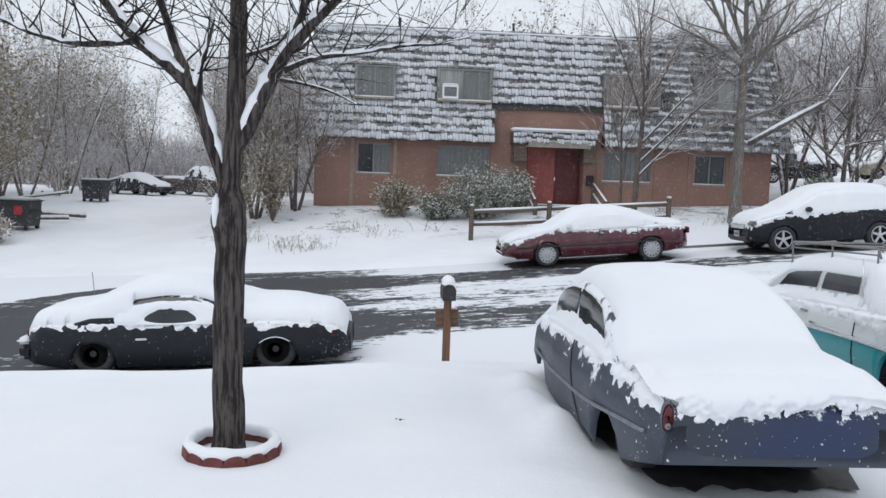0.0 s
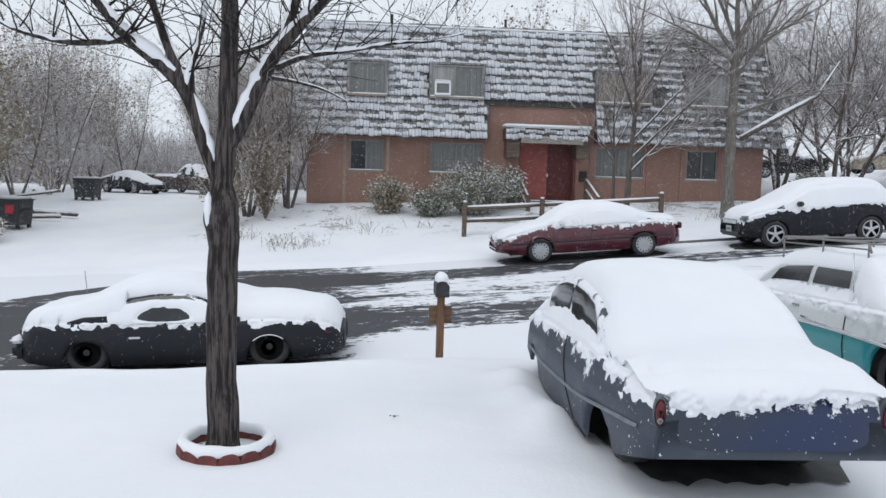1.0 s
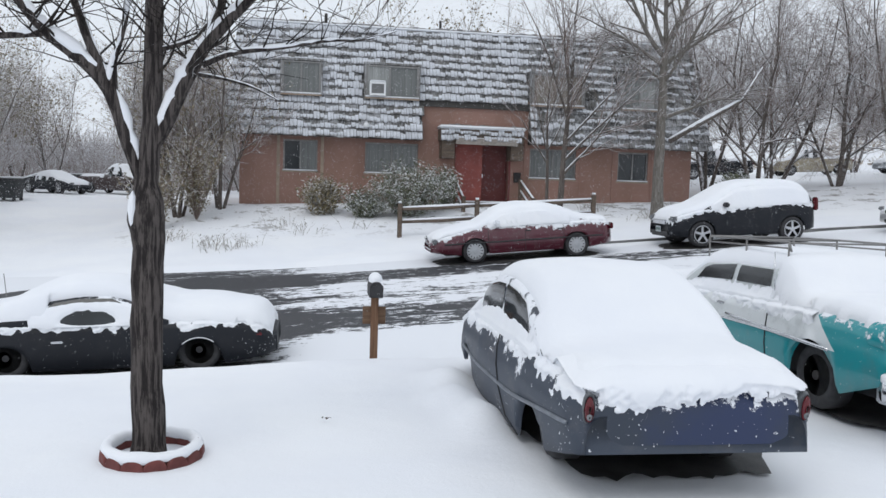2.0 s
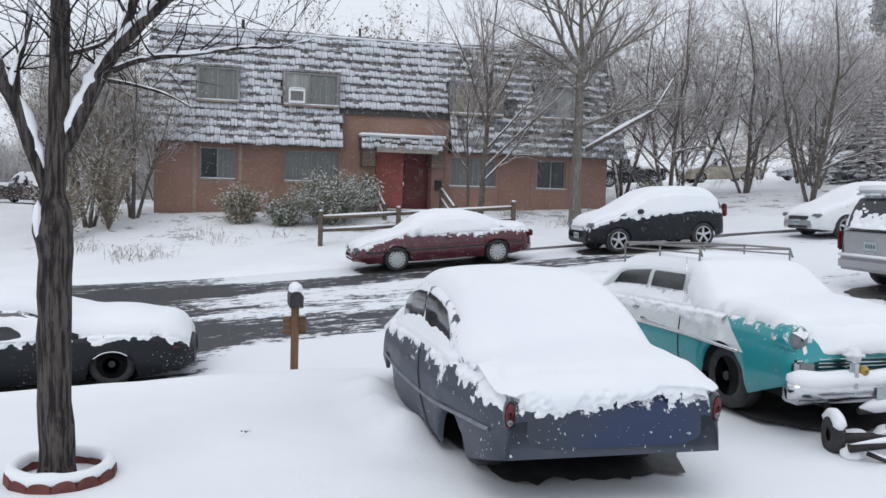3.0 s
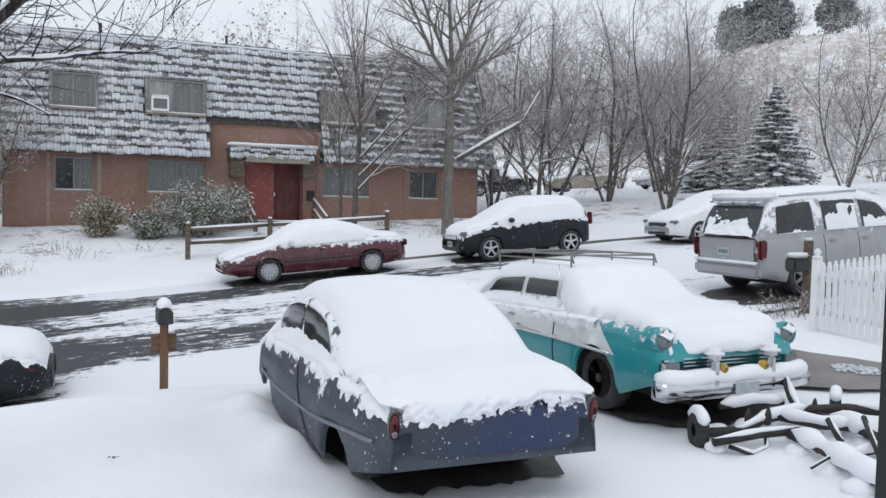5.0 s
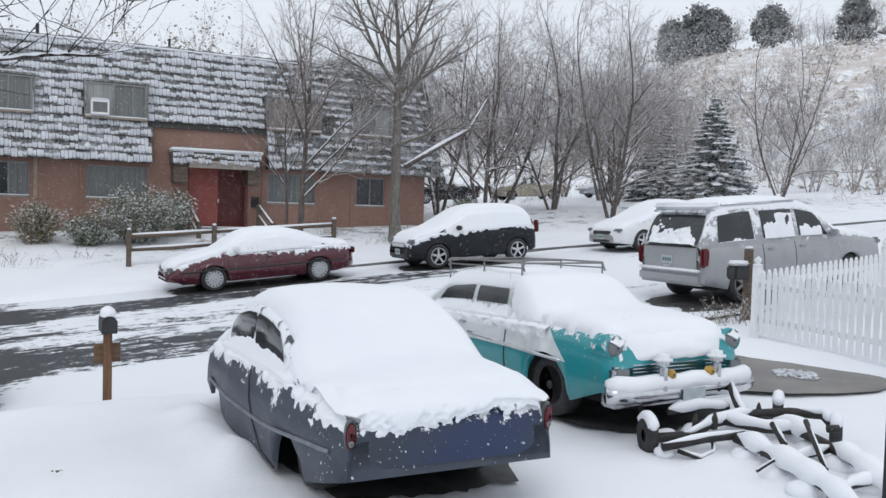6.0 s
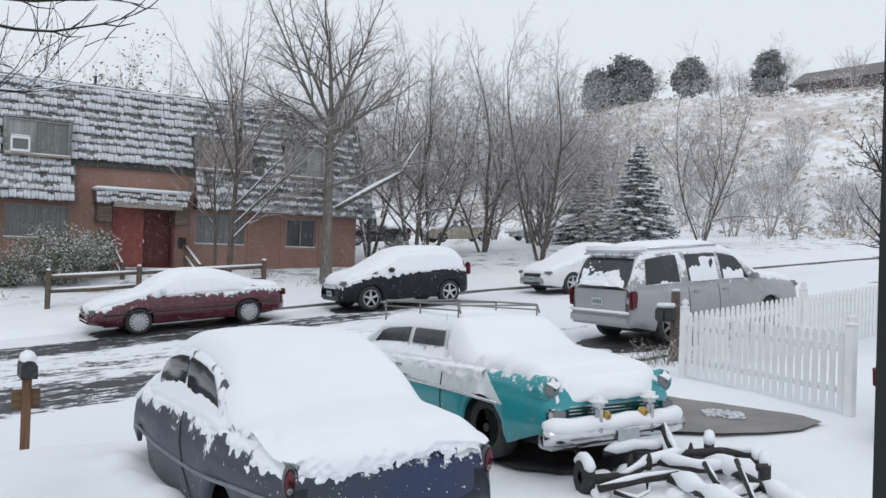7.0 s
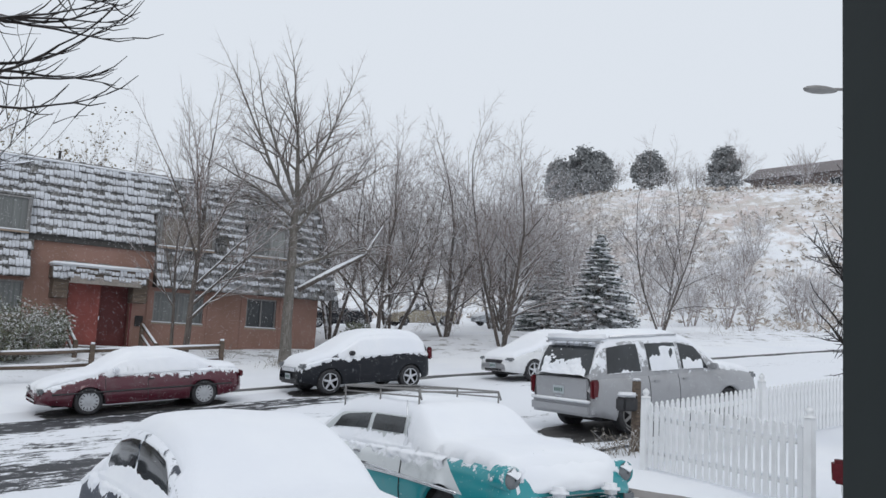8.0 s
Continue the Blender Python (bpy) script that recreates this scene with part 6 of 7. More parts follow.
part("rear_bumper", box(-2.34, -2.1, -0.7, 0.7, 0.32, 0.5, 0.05), P_WHITE, pcar)
c.wheels_all(pcar, M_ALLOY, 5)
c.snow(pcar, 0.12, 41, 0.06, 0.03, 2.4, 0.0, None, 2, 0.06)

# street lamp up the street
lamp = thing("street_lamp", "tall street lamp with a curved arm and cobra head", "street lamp", pose(22.6, 11.5, gz(22.6, 11.5)))
tube_part("pole", [(0, 0, -0.2), (0, 0, 8.2)], [0.11, 0.07], M_ALU, lamp)
tube_part("arm", [(0, 0, 8.1), (-0.35, 0.21, 8.34), (-1.2, 0.72, 8.36), (-1.9, 1.14, 8.30)], 0.04, M_ALU, lamp)
V, F = lathe([(0.04, 0), (0.10, 0.12), (0.15, 0.38), (0.15, 0.62), (0.10, 0.82), (0.03, 0.90)], 14)
m = Matrix.Translation((-1.75, 1.05, 8.27)) @ pose(0, 0, 0, 0, 0, 59) @ Matrix.Diagonal((1.1, 1, 0.7, 1))
raw_part("head", [(m @ Vector(v))[:] for v in V], F, M_ALU, lamp, "pale cobra-head luminaire", True)

# long low house on the hill crest
hh = thing("hill_house", "long low brown house on the snowy hill crest", "house", pose(109, 65, gz(109, 65) - 0.6, 0, 0, -82))
part("wall", box(-9, 9, -4, 4, 0, 3.2), plain("brown_siding", (0.16, 0.13, 0.12), 0.8), hh)
bm = bmesh.new()
vs = [bm.verts.new(p) for p in [(-10, -4.6, 3.1), (10, -4.6, 3.1), (10, 4.6, 3.1), (-10, 4.6, 3.1), (-10, 0, 5.6), (10, 0, 5.6)]]
for f in ((0, 1, 5, 4), (2, 3, 4, 5), (0, 4, 3), (1, 2, 5), (3, 2, 1, 0)):
    bm.faces.new([vs[k] for k in f])
part("roof", bm, plain("grey_brown_roof", (0.20, 0.18, 0.18), 0.9), hh)
for x in (-6, -2, 3, 6.5):
    part("window", box(x - 0.7, x + 0.7, -4.03, -4.004, 1.1, 2.3), M_GLASS, hh)


# ---------------------------------------------------------------- trees
def bend(rng, d, amount):
    return (d + Vector((rng.uniform(-1, 1), rng.uniform(-1, 1), rng.uniform(-1, 1))) * amount).normalized()


def grow(out, rng, p, d, length, r, level, spec):
    """One branch and, from it, smaller ones; the finest twigs are thin spikes."""
    V, F = out[0] if level < spec["cut"] else out[1]
    if level >= spec["levels"]:
        q = p + bend(rng, d, 0.15) * length
        side = d.orthogonal().normalized() * max(r, spec["thin"])
        up = d.cross(side)
        k = len(V)
        V += [p + side, p - side * 0.5 + up * 0.87, p - side * 0.5 - up * 0.87, q]
        F += [(k, k + 1, k + 3), (k + 1, k + 2, k + 3), (k + 2, k, k + 3)]
        out[2].append((q, d))
        return
    segs = max(2 if level >= spec["levels"] - 1 else 3, int(length / spec["seg"]))
    pts, radii = [p.copy()], [r]
    q, dd = p.copy(), d.copy()
    tip = r * spec["taper"]
    kids = []
    for i in range(segs):
        dd = bend(rng, dd, spec["wobble"] * (0.5 if level == 0 else 1 + 0.4 * level))
        dd = (dd + Vector((0, 0, spec["up"] * (0.5 + level * 0.3)))).normalized()
        q = q + dd * length / segs
        u = (i + 1) / segs
        pts.append(q.copy())
        radii.append(max(r + (tip - r) * u, spec["thin"]))
        kids.append((u, q.copy(), dd.copy(), radii[-1]))
    add_tube(V, F, pts, radii, 7 if level == 0 else (5 if level < spec["cut"] else 3), False)
    n = spec["kids"][level]
    first = spec["first"] if level == 0 else 0.2
    for k in range(n):
        u = first + (1 - first) * (k + rng.random()) / n
        i = min(int(u * segs), segs - 1)
        at, along, rad = pts[i].lerp(pts[i + 1], u * segs - i), kids[i][2], radii[i]
        side = along.orthogonal().normalized()
        side = Matrix.Rotation(rng.uniform(0, 6.283), 3, along) @ side
        ang = radians(rng.uniform(*spec["angle"]))
        nd = (along * math.cos(ang) + side * math.sin(ang)).normalized()
        grow(out, rng, at, nd, length * rng.uniform(*spec["ratio"]) * (1.15 - 0.45 * u), min(rad * 0.6, r * 0.5), level + 1, spec)
    # the leader goes on
    grow(out, rng, q, dd, length * 0.55, radii[-1] * 0.9, level + 1, spec)


TREE = dict(seg=0.5, taper=0.45, wobble=0.09, up=0.04, thin=0.004, cut=2, levels=4, kids=(7, 5, 5, 5), first=0.3, angle=(25, 52), ratio=(0.45, 0.68))


def bare_tree(label, x, y, height, seed, stems=1, spread=0.2, r=0.12, wood=None, twig=None, group="", thin=0.006, leaves=None, name="bare_tree", **more):
    spec = dict(TREE, thin=thin, **more)
    rng = random.Random(seed)
    wood_l, twig_l, tips = ([], []), ([], []), []
    for s in range(stems):
        a = 6.283 * s / stems + rng.random()
        d = Vector((math.cos(a) * spread, math.sin(a) * spread, 1)).normalized() if stems > 1 else Vector((rng.uniform(-0.02, 0.02), rng.uniform(-0.02, 0.02), 1)).normalized()
        h = height * (rng.uniform(0.75, 1.0) if stems > 1 else 1.0)
        grow((wood_l, twig_l, tips), rng, Vector((math.cos(a) * 0.1 * (stems > 1), math.sin(a) * 0.1 * (stems > 1), -0.15)), d, h * 0.62, r * (1 if stems == 1 else rng.uniform(0.6, 1)), 0, spec)
    t = thing(name, label, "tree", pose(x, y, gz(x, y)), group)
    raw_part("trunk", *wood_l, wood or M_GREYBARK, t, "", True)
    raw_part("crown", *twig_l, twig or M_GREYTWIG, t, "fine bare twigs dusted with snow", True)
    if leaves:
        mat, n, size, spread_l = leaves
        V, F = [], []
        for k in range(n):
            p, d = tips[rng.randrange(len(tips))]
            c = p - d * rng.uniform(0, 0.7) + Vector((rng.gauss(0, spread_l), rng.gauss(0, spread_l), rng.gauss(0, spread_l)))
            leaf(V, F, rng, c, size * rng.uniform(0.6, 1.3))
        raw_part("leaves", V, F, mat, t, "withered frosted leaves")
    return t


def leaf(V, F, rng, c, s, narrow=0.5):
    """A leaf: two triangles folded along the midrib."""
    a = Vector((rng.gauss(0, 1), rng.gauss(0, 1), rng.gauss(0, 0.7))).normalized()
    b = a.orthogonal().normalized()
    b = Matrix.Rotation(rng.uniform(0, 6.28), 3, a) @ b
    n = a.cross(b) * 0.2
    k = len(V)
    V += [c - a * s, c + (b + n) * s * narrow, c + a * s, c + (-b + n) * s * narrow]
    F += [(k, k + 1, k + 2), (k, k + 2, k + 3)]


# the dark elm in the yard, with heavy snow in its forks
elm = thing("yard_tree", "dark-barked elm with snow lodged in its forks", "tree")
EY = 7.2


def limb(pts, radii, snow=0.0, name="limb", drift=0.0):
    pts = [Vector((x, EY + (0.05 * i * drift if len(q) == 0 else q[0]), z)) for i, (x, z, *q) in enumerate(pts)]
    # round the polyline off
    fine, fr = [], []
    for i in range(len(pts) - 1):
        p0, p1, p2, p3 = pts[max(i - 1, 0)], pts[i], pts[i + 1], pts[min(i + 2, len(pts) - 1)]
        for k in range(5):
            u = k / 5
            fine.append(0.5 * ((2 * p1) + (p2 - p0) * u + (2 * p0 - 5 * p1 + 4 * p2 - p3) * u * u + (3 * p1 - p0 - 3 * p2 + p3) * u ** 3))
            fr.append(radii[i] + (radii[i + 1] - radii[i]) * u)
    fine.append(pts[-1]), fr.append(radii[-1])
    wob = [p + Vector((fuzz(p.z, 1, 3), fuzz(p.z, 5, 3), 0)) * 0.25 * r for p, r in zip(fine, fr)]
    V, F = [], []
    add_tube(V, F, wob, [r * (1 + 0.10 * fuzz(p.z * 5, p.x * 5, 1.5)) for p, r in zip(wob, fr)], 12 if radii[0] > 0.05 else 7)
    lb = raw_part(name, V, F, M_BARK, elm, "", True)
    if snow:
        V, F, run = [], [], []
        for p, r in zip(wob, fr):
            d = 1.0 + 0.9 * fuzz(p.x * 4, p.z * 4, 2.6, 2.0) + 0.7 * fuzz(p.x * 9, p.z * 9, 2.6, 4.0)
            if d > 0.42:
                run.append((p, r, min(d, 1.5)))
            else:
                run and flush_snow(V, F, run, snow)
                run = []
        run and flush_snow(V, F, run, snow)
        if V:
            raw_part("snow", V, F, M_SNOW, lb, "snow lying along the upper side", True)
    return wob, fr


tz0 = gz(-0.3, EY)
limb([(-0.30, tz0 - 0.1), (-0.30, tz0 + 0.12), (-0.315, 0.8), (-0.315, 1.5), (-0.315, 1.72), (-0.30, 1.84), (-0.32, 1.98), (-0.305, 2.12)],
     [0.150, 0.125, 0.113, 0.115, 0.132, 0.126, 0.088, 0.070], 0, "trunk")
V, F = lathe([(0.01, -0.16), (0.05, -0.1), (0.07, 0.0), (0.05, 0.09), (0.01, 0.13)], 10, "z")
raw_part("fork_snow", [(-0.405 + x * 0.55, EY - 0.06 + y, 1.80 + z) for x, y, z in V], F, M_SNOW, elm, "snow stuck on the trunk knot", True)
arms = [
    ([(-0.345, 1.95), (-0.45, 2.28), (-0.58, 2.66), (-0.78, 2.87), (-1.02, 3.06), (-1.24, 3.32), (-1.62, 3.85), (-1.85, 4.5)], [0.040, 0.050, 0.054, 0.048, 0.042, 0.036, 0.026, 0.014], 1.35),
    ([(-0.58, 2.66), (-0.69, 2.92), (-0.84, 3.34), (-1.02, 3.9), (-1.1, 4.5)], [0.045, 0.038, 0.03, 0.02, 0.01], 0.4),
    ([(-0.57, 2.62), (-0.55, 2.85), (-0.50, 3.02), (-0.45, 3.3), (-0.48, 3.7)], [0.05, 0.018, 0.014, 0.011, 0.006], 1.3),
    ([(-1.02, 3.05), (-1.1, 3.03), (-1.42, 3.0), (-1.75, 3.06), (-2.0, 3.16), (-2.5, 3.36)], [0.032, 0.026, 0.02, 0.016, 0.013, 0.007], 1.2),
    ([(-0.32, 2.02), (-0.288, 2.4), (-0.275, 3.0), (-0.27, 3.4), (-0.25, 4.2), (-0.15, 5.2)], [0.075, 0.066, 0.064, 0.058, 0.04, 0.018], 0),
    ([(-0.30, 2.22), (-0.20, 2.40), (-0.08, 2.68), (0.04, 2.93), (0.22, 3.17), (0.47, 3.43), (0.85, 3.85), (1.3, 4.5)], [0.045, 0.056, 0.056, 0.052, 0.044, 0.036, 0.026, 0.012], 1.2),
    ([(0.05, 2.93), (0.17, 3.22), (0.25, 3.5), (0.35, 4.0), (0.4, 4.6)], [0.04, 0.034, 0.028, 0.02, 0.01], 0.7),
    ([(0.07, 2.87), (0.3, 2.97), (0.65, 3.03), (1.0, 3.10), (1.25, 3.12), (1.5, 3.2)], [0.026, 0.02, 0.016, 0.012, 0.008, 0.004], 1.0),
    ([(0.02, 2.80), (0.2, 2.78), (0.42, 2.73), (0.62, 2.64)], [0.02, 0.012, 0.009, 0.004], 0.7),
    ([(-0.27, 2.95), (0.0, 3.05), (0.12, 3.18), (0.3, 3.22)], [0.022, 0.013, 0.01, 0.005], 0.5),
]
rng = random.Random(77)
twV, twF = [], []
for pts, radii, snow in arms:
    line, fr = limb(pts, [r * 1.05 for r in radii], snow * 0.85)
    # twigs leave the outer half of each limb
    for k in range(4, len(line), 2):
        if line[k].z < 2.75:
            continue
        for _ in range(2):
            d = Vector((rng.uniform(-1, 1), rng.uniform(-0.9, 0.9), rng.uniform(-0.1, 1.1))).normalized()
            p, r = line[k].copy(), min(fr[k] * 0.4, 0.011)
            tp, tr = [p.copy()], [r]
            n = rng.randint(5, 9)
            for i in range(n):
                d = (bend(rng, d, 0.22) + Vector((0, 0, 0.06))).normalized()
                p = p + d * rng.uniform(0.07, 0.13)
                tp.append(p.copy()), tr.append(max(0.0022, r * (1 - (i + 1) / n)))
                if i > 1 and rng.random() < 0.4:
                    e = bend(rng, d, 0.8)
                    s = [p.copy()]
                    for _k in range(4):
                        e = bend(rng, e, 0.2)
                        s.append(s[-1] + e * 0.09)
                    add_tube(twV, twF, s, [0.0045, 0.004, 0.0035, 0.003, 0.002], 4)
            add_tube(twV, twF, tp, tr, 4)
raw_part("twig_crown", twV, twF, M_TWIG, elm, "fine dark bare twigs", True)
# the drooping outer boughs over the drive
twV, twF = [], []
for k in range(13):
    p = Vector((0.62 + 0.06 * (k % 5), 6.2 + 0.13 * (k % 5), 3.38 + 0.075 * k))
    d = Vector((1.0, -0.10 + 0.05 * (k % 5), -0.22 + 0.06 * (k % 4))).normalized()
    tp, tr = [p - d * 0.5], [0.014]
    for i in range(12):
        d = (bend(rng, d, 0.13) + Vector((0, 0, 0.055))).normalized()
        p = p + d * 0.095
        tp.append(p.copy()), tr.append(0.0135 - 0.00095 * i)
        if i > 2 and rng.random() < 0.75:
            e = (bend(rng, d, 0.6) + Vector((0, 0, 0.1))).normalized()
            add_tube(twV, twF, [p, p + e * 0.10, p + e * 0.2 + Vector((0, 0, 0.035))], [0.0055, 0.0045, 0.0025], 4)
    add_tube(twV, twF, tp, tr, 5)
raw_part("bough", twV, twF, M_TWIG, elm, "drooping dark outer twigs", True)

# trees on the bank before the flats
def cottonwood(x, y, seed):
    """A straight pale trunk that divides into rising limbs, which fan out into a rounded crown."""
    rng = random.Random(seed)
    wood_l, twig_l = ([], []), ([], [])
    spec = dict(TREE, thin=0.006, kids=(0, 7, 6, 6), wobble=0.08, up=0.0, taper=0.42, ratio=(0.42, 0.66), angle=(24, 52), cut=3, seg=0.45)
    stem = [Vector((0.04 * fuzz(h, 0, 0.9), 0.04 * fuzz(h, 4, 0.9), h)) for h in np.arange(-0.2, 6.1, 0.45)]
    add_tube(*wood_l, stem, [0.24 - 0.017 * k if k < 3 else 0.205 - 0.006 * k for k in range(len(stem))], 10, False)
    # height on the trunk, then how far the limb's tip lies aside, in depth and above
    limbs = ((5.5, -3.1, 0.6, 5.0, 0.085), (5.2, -3.5, -0.8, 2.9, 0.075), (5.8, -1.7, -1.0, 4.9, 0.08), (5.9, 0.3, 0.5, 5.7, 0.10), (5.8, 1.3, -1.2, 5.2, 0.08),
             (5.3, 3.3, 0.4, 3.7, 0.085), (5.6, 2.3, 1.4, 4.5, 0.075), (3.4, 3.7, -0.5, 3.2, 0.08), (4.7, -2.6, 1.8, 2.4, 0.06), (4.9, 1.4, 2.6, 3.2, 0.06), (4.6, 0.8, -2.6, 3.0, 0.06), (3.3, -1.5, -0.4, 0.2, 0.035))
    for h, dx, dy, dz, r in limbs:
        d = Vector((dx, dy, dz))
        L = d.length
        grow((wood_l, twig_l, []), rng, Vector((0, 0, h)), (d.normalized() + Vector((0.12 * dx / L, 0, -0.12))).normalized(), L / 1.7, r, 1, spec)
    t = thing("bare_tree", "tall pale cottonwood with spreading bare crown", "tree", pose(x, y, gz(x, y)))
    raw_part("trunk", *wood_l, M_PALEBARK, t, "", True)
    raw_part("crown", *twig_l, M_GREYTWIG, t, "fine bare twigs dusted with snow", True)


cottonwood(12.85, 28.3, 9)
bare_tree("slender dark tree with snow on its branches", 9.45, 28.8, 9.2, 22, 1, 0, 0.12, M_GREYBARK, M_GREYTWIG, thin=0.005, kids=(9, 5, 5, 5), first=0.28, angle=(25, 50))
bare_tree("slender dark tree with snow on its branches", 9.15, 29.3, 6.0, 23, 1, 0, 0.07, M_GREYBARK, M_GREYTWIG, thin=0.005, kids=(6, 4, 4, 4), first=0.45, angle=(16, 34))
# a fallen bough leaning on the cottonwood
prop = thing("fallen_branch", "long snow-topped fallen branch leaning on a tree", "branch")
tube_part("stem", [(13.15, 28.2, 3.7), (14.4, 28.0, 4.5), (15.6, 27.9, 5.2), (16.3, 27.9, 6.4)], [0.09, 0.08, 0.06, 0.02], M_GREYBARK, prop)
tube_part("snow", [(13.15, 28.2, 3.79), (14.4, 28.0, 4.59), (15.6, 27.9, 5.27)], [0.05, 0.06, 0.03], M_SNOW, prop)

# small trees by the other corner of the flats
for x, y, h, s in ((-2.4, 31.6, 6.5, 31), (-3.7, 30.6, 7.0, 32), (-4.9, 32.0, 7.5, 33)):
    bare_tree("brushy tree with a few olive leaves beside the flats", x, y, h, s, 3, 0.25, 0.09, M_GREYBARK, M_GREYTWIG, "trees beside the flats", 0.006, (M_OLIVE, 1300, 0.05, 0.22), kids=(6, 5, 4, 4))

# bare multi-stemmed trees up the slope
stand = [bare_tree("bare multi-stemmed tree with snow on its boughs", x, y, h, s, 3, 0.36, 0.11, M_GREYBARK, M_GREYTWIG, "trees on the slope", 0.006, kids=(8, 5, 5, 6), first=0.22, angle=(30, 62), wobble=0.12, up=0.02)
         for x, y, h, s in ((18.4, 31.5, 10.0, 41), (23.4, 29.2, 10.5, 42), (38.6, 33.5, 11.0, 43))]
for x, y, k, turn, sc in ((20.3, 33.5, 1, 70, 0.95), (22.6, 32.5, 0, 130, 1.0), (27.0, 33.5, 2, 30, 0.85), (19.5, 38.0, 1, 200, 1.15), (32.0, 41.0, 1, 20, 1.15),
                          (35.5, 44.0, 0, 310, 1.1), (42.0, 45.0, 2, 190, 1.0), (30.0, 37.5, 2, 210, 0.95), (18.0, 46.0, 2, 10, 1.1), (15.0, 50.0, 0, 40, 1.2), (21.0, 50.0, 1, 95, 1.1), (28.0, 55.0, 2, 160, 1.1), (34.0, 57.0, 0, 280, 1.1), (40.0, 56.0, 1, 15, 1.1), (46.0, 52.0, 2, 75, 0.9), (36.5, 38.5, 0, 200, 0.8)):
    t = copy_thing(stand[k], pose(x, y, gz(x, y), 0, 0, turn) )
    t.scale = (sc, sc, sc)

# brushy wood on the lot's edge and behind
wood = [bare_tree("brushy tree with frosted twigs and olive-brown leaves", x, y, h, s, 3, 0.34, 0.085, M_GREYBARK, M_GREYTWIG, "trees round the lot", 0.006, (M_OLIVE, n, 0.075, 0.3), kids=(6, 5, 4, 4))
        for x, y, h, s, n in ((-14.5, 29.5, 7.5, 51, 9000), (-17.0, 34.5, 9.0, 52, 5500), (-16.0, 41.0, 8.5, 53, 1500))]
spots = [(-17.5, 27.0, 0, 40, 1.0), (-20.5, 29.5, 0, 140, 1.15), (-19.5, 38.5, 1, 220, 1.1), (-15.4, 36.6, 2, 60, 0.85), (-18.5, 44.0, 2, 170, 1.15), (-22.5, 35.0, 1, 15, 1.2),
         (-17.0, 49.0, 2, 250, 1.1), (-19.0, 54.0, 1, 80, 1.1), (-16.5, 60.0, 2, 10, 1.0), (-22.0, 46.0, 0, 300, 1.3), (-7.5, 62.0, 1, 200, 1.0),
         (-4.0, 60.0, 2, 150, 1.1), (-6.5, 46.0, 2, 20, 0.9), (-5.5, 52.0, 1, 270, 0.9), (-20.0, 64.0, 2, 100, 1.2),
         (-24.5, 41.0, 1, 190, 1.3), (-26.0, 53.0, 2, 45, 1.3), (-5.2, 38.5, 1, 95, 0.85), (1.5, 47.5, 2, 33, 1.15), (7.0, 48.5, 1, 77, 1.2), (11.5, 49.0, 2, 140, 1.15), (4.2, 50.0, 2, 260, 1.2)]
for x, y, k, turn, sc in spots:
    t = copy_thing(wood[k], pose(x, y, gz(x, y), 0, 0, turn))
    t.scale = (sc, sc, sc * 1.02)
wall_wood = thing("far_wood", "grey winter wood behind the rear lot in haze-paled colour", "wood", kind="stuff")
rng = random.Random(9)
V, F = [], []
for k in range(850):
    x, y = rng.uniform(-38, 2), rng.uniform(70, 95)
    h = rng.uniform(4.5, 10) * (0.4 if -20 < x * 66 / y < -11 else 1.0)
    p = Vector((x, y, gz(x, y) - 0.2))
    d = Vector((rng.uniform(-0.2, 0.2), rng.uniform(-0.1, 0.1), 1)).normalized()
    pts = [p]
    for i in range(5):
        d = bend(rng, d, 0.12)
        pts.append(pts[-1] + d * h / 5)
        if i > 0:
            for _ in range(4):
                e = bend(rng, d, 0.9)
                add_tube(V, F, [pts[-1], pts[-1] + e * 0.9, pts[-1] + e * 1.7 + Vector((0, 0, 0.3))], [0.022, 0.018, 0.01], 3, False)
    add_tube(V, F, pts, [0.07, 0.06, 0.05, 0.035, 0.025, 0.012], 4, False)
    for _ in range(7):
        e = Vector((rng.uniform(-0.9, 0.9), rng.uniform(-0.5, 0.5), 1)).normalized()
        f = p + Vector((rng.uniform(-0.8, 0.8), 0, 0))
        add_tube(V, F, [f, f + e * 1.2, f + bend(rng, e, 0.4) * 2.4], [0.03, 0.024, 0.012], 3, False)
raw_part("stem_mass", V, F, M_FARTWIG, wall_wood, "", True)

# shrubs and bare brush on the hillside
brush = [bare_tree("leafless frosted hillside shrub in haze-paled colour", x, y, h, s, 5, 0.35, 0.07, M_FARTWIG, M_FARTWIG, "hillside shrubs", 0.012, kids=(5, 4, 4), levels=3, ratio=(0.5, 0.75), name="hill_shrub")
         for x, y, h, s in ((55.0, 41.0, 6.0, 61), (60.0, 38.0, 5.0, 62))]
rng = random.Random(14)
for k in range(22):
    u = rng.random()
    x = 44 + 60 * u + rng.uniform(-6, 6)
    y = 30 + 42 * rng.random() * (0.35 + u)
    if y < 27:
        continue
    t = copy_thing(brush[k % 2], pose(x, y, gz(x, y), 0, 0, rng.uniform(0, 360)))
    s = rng.uniform(0.6, 1.3)
    t.scale = (s, s, s)
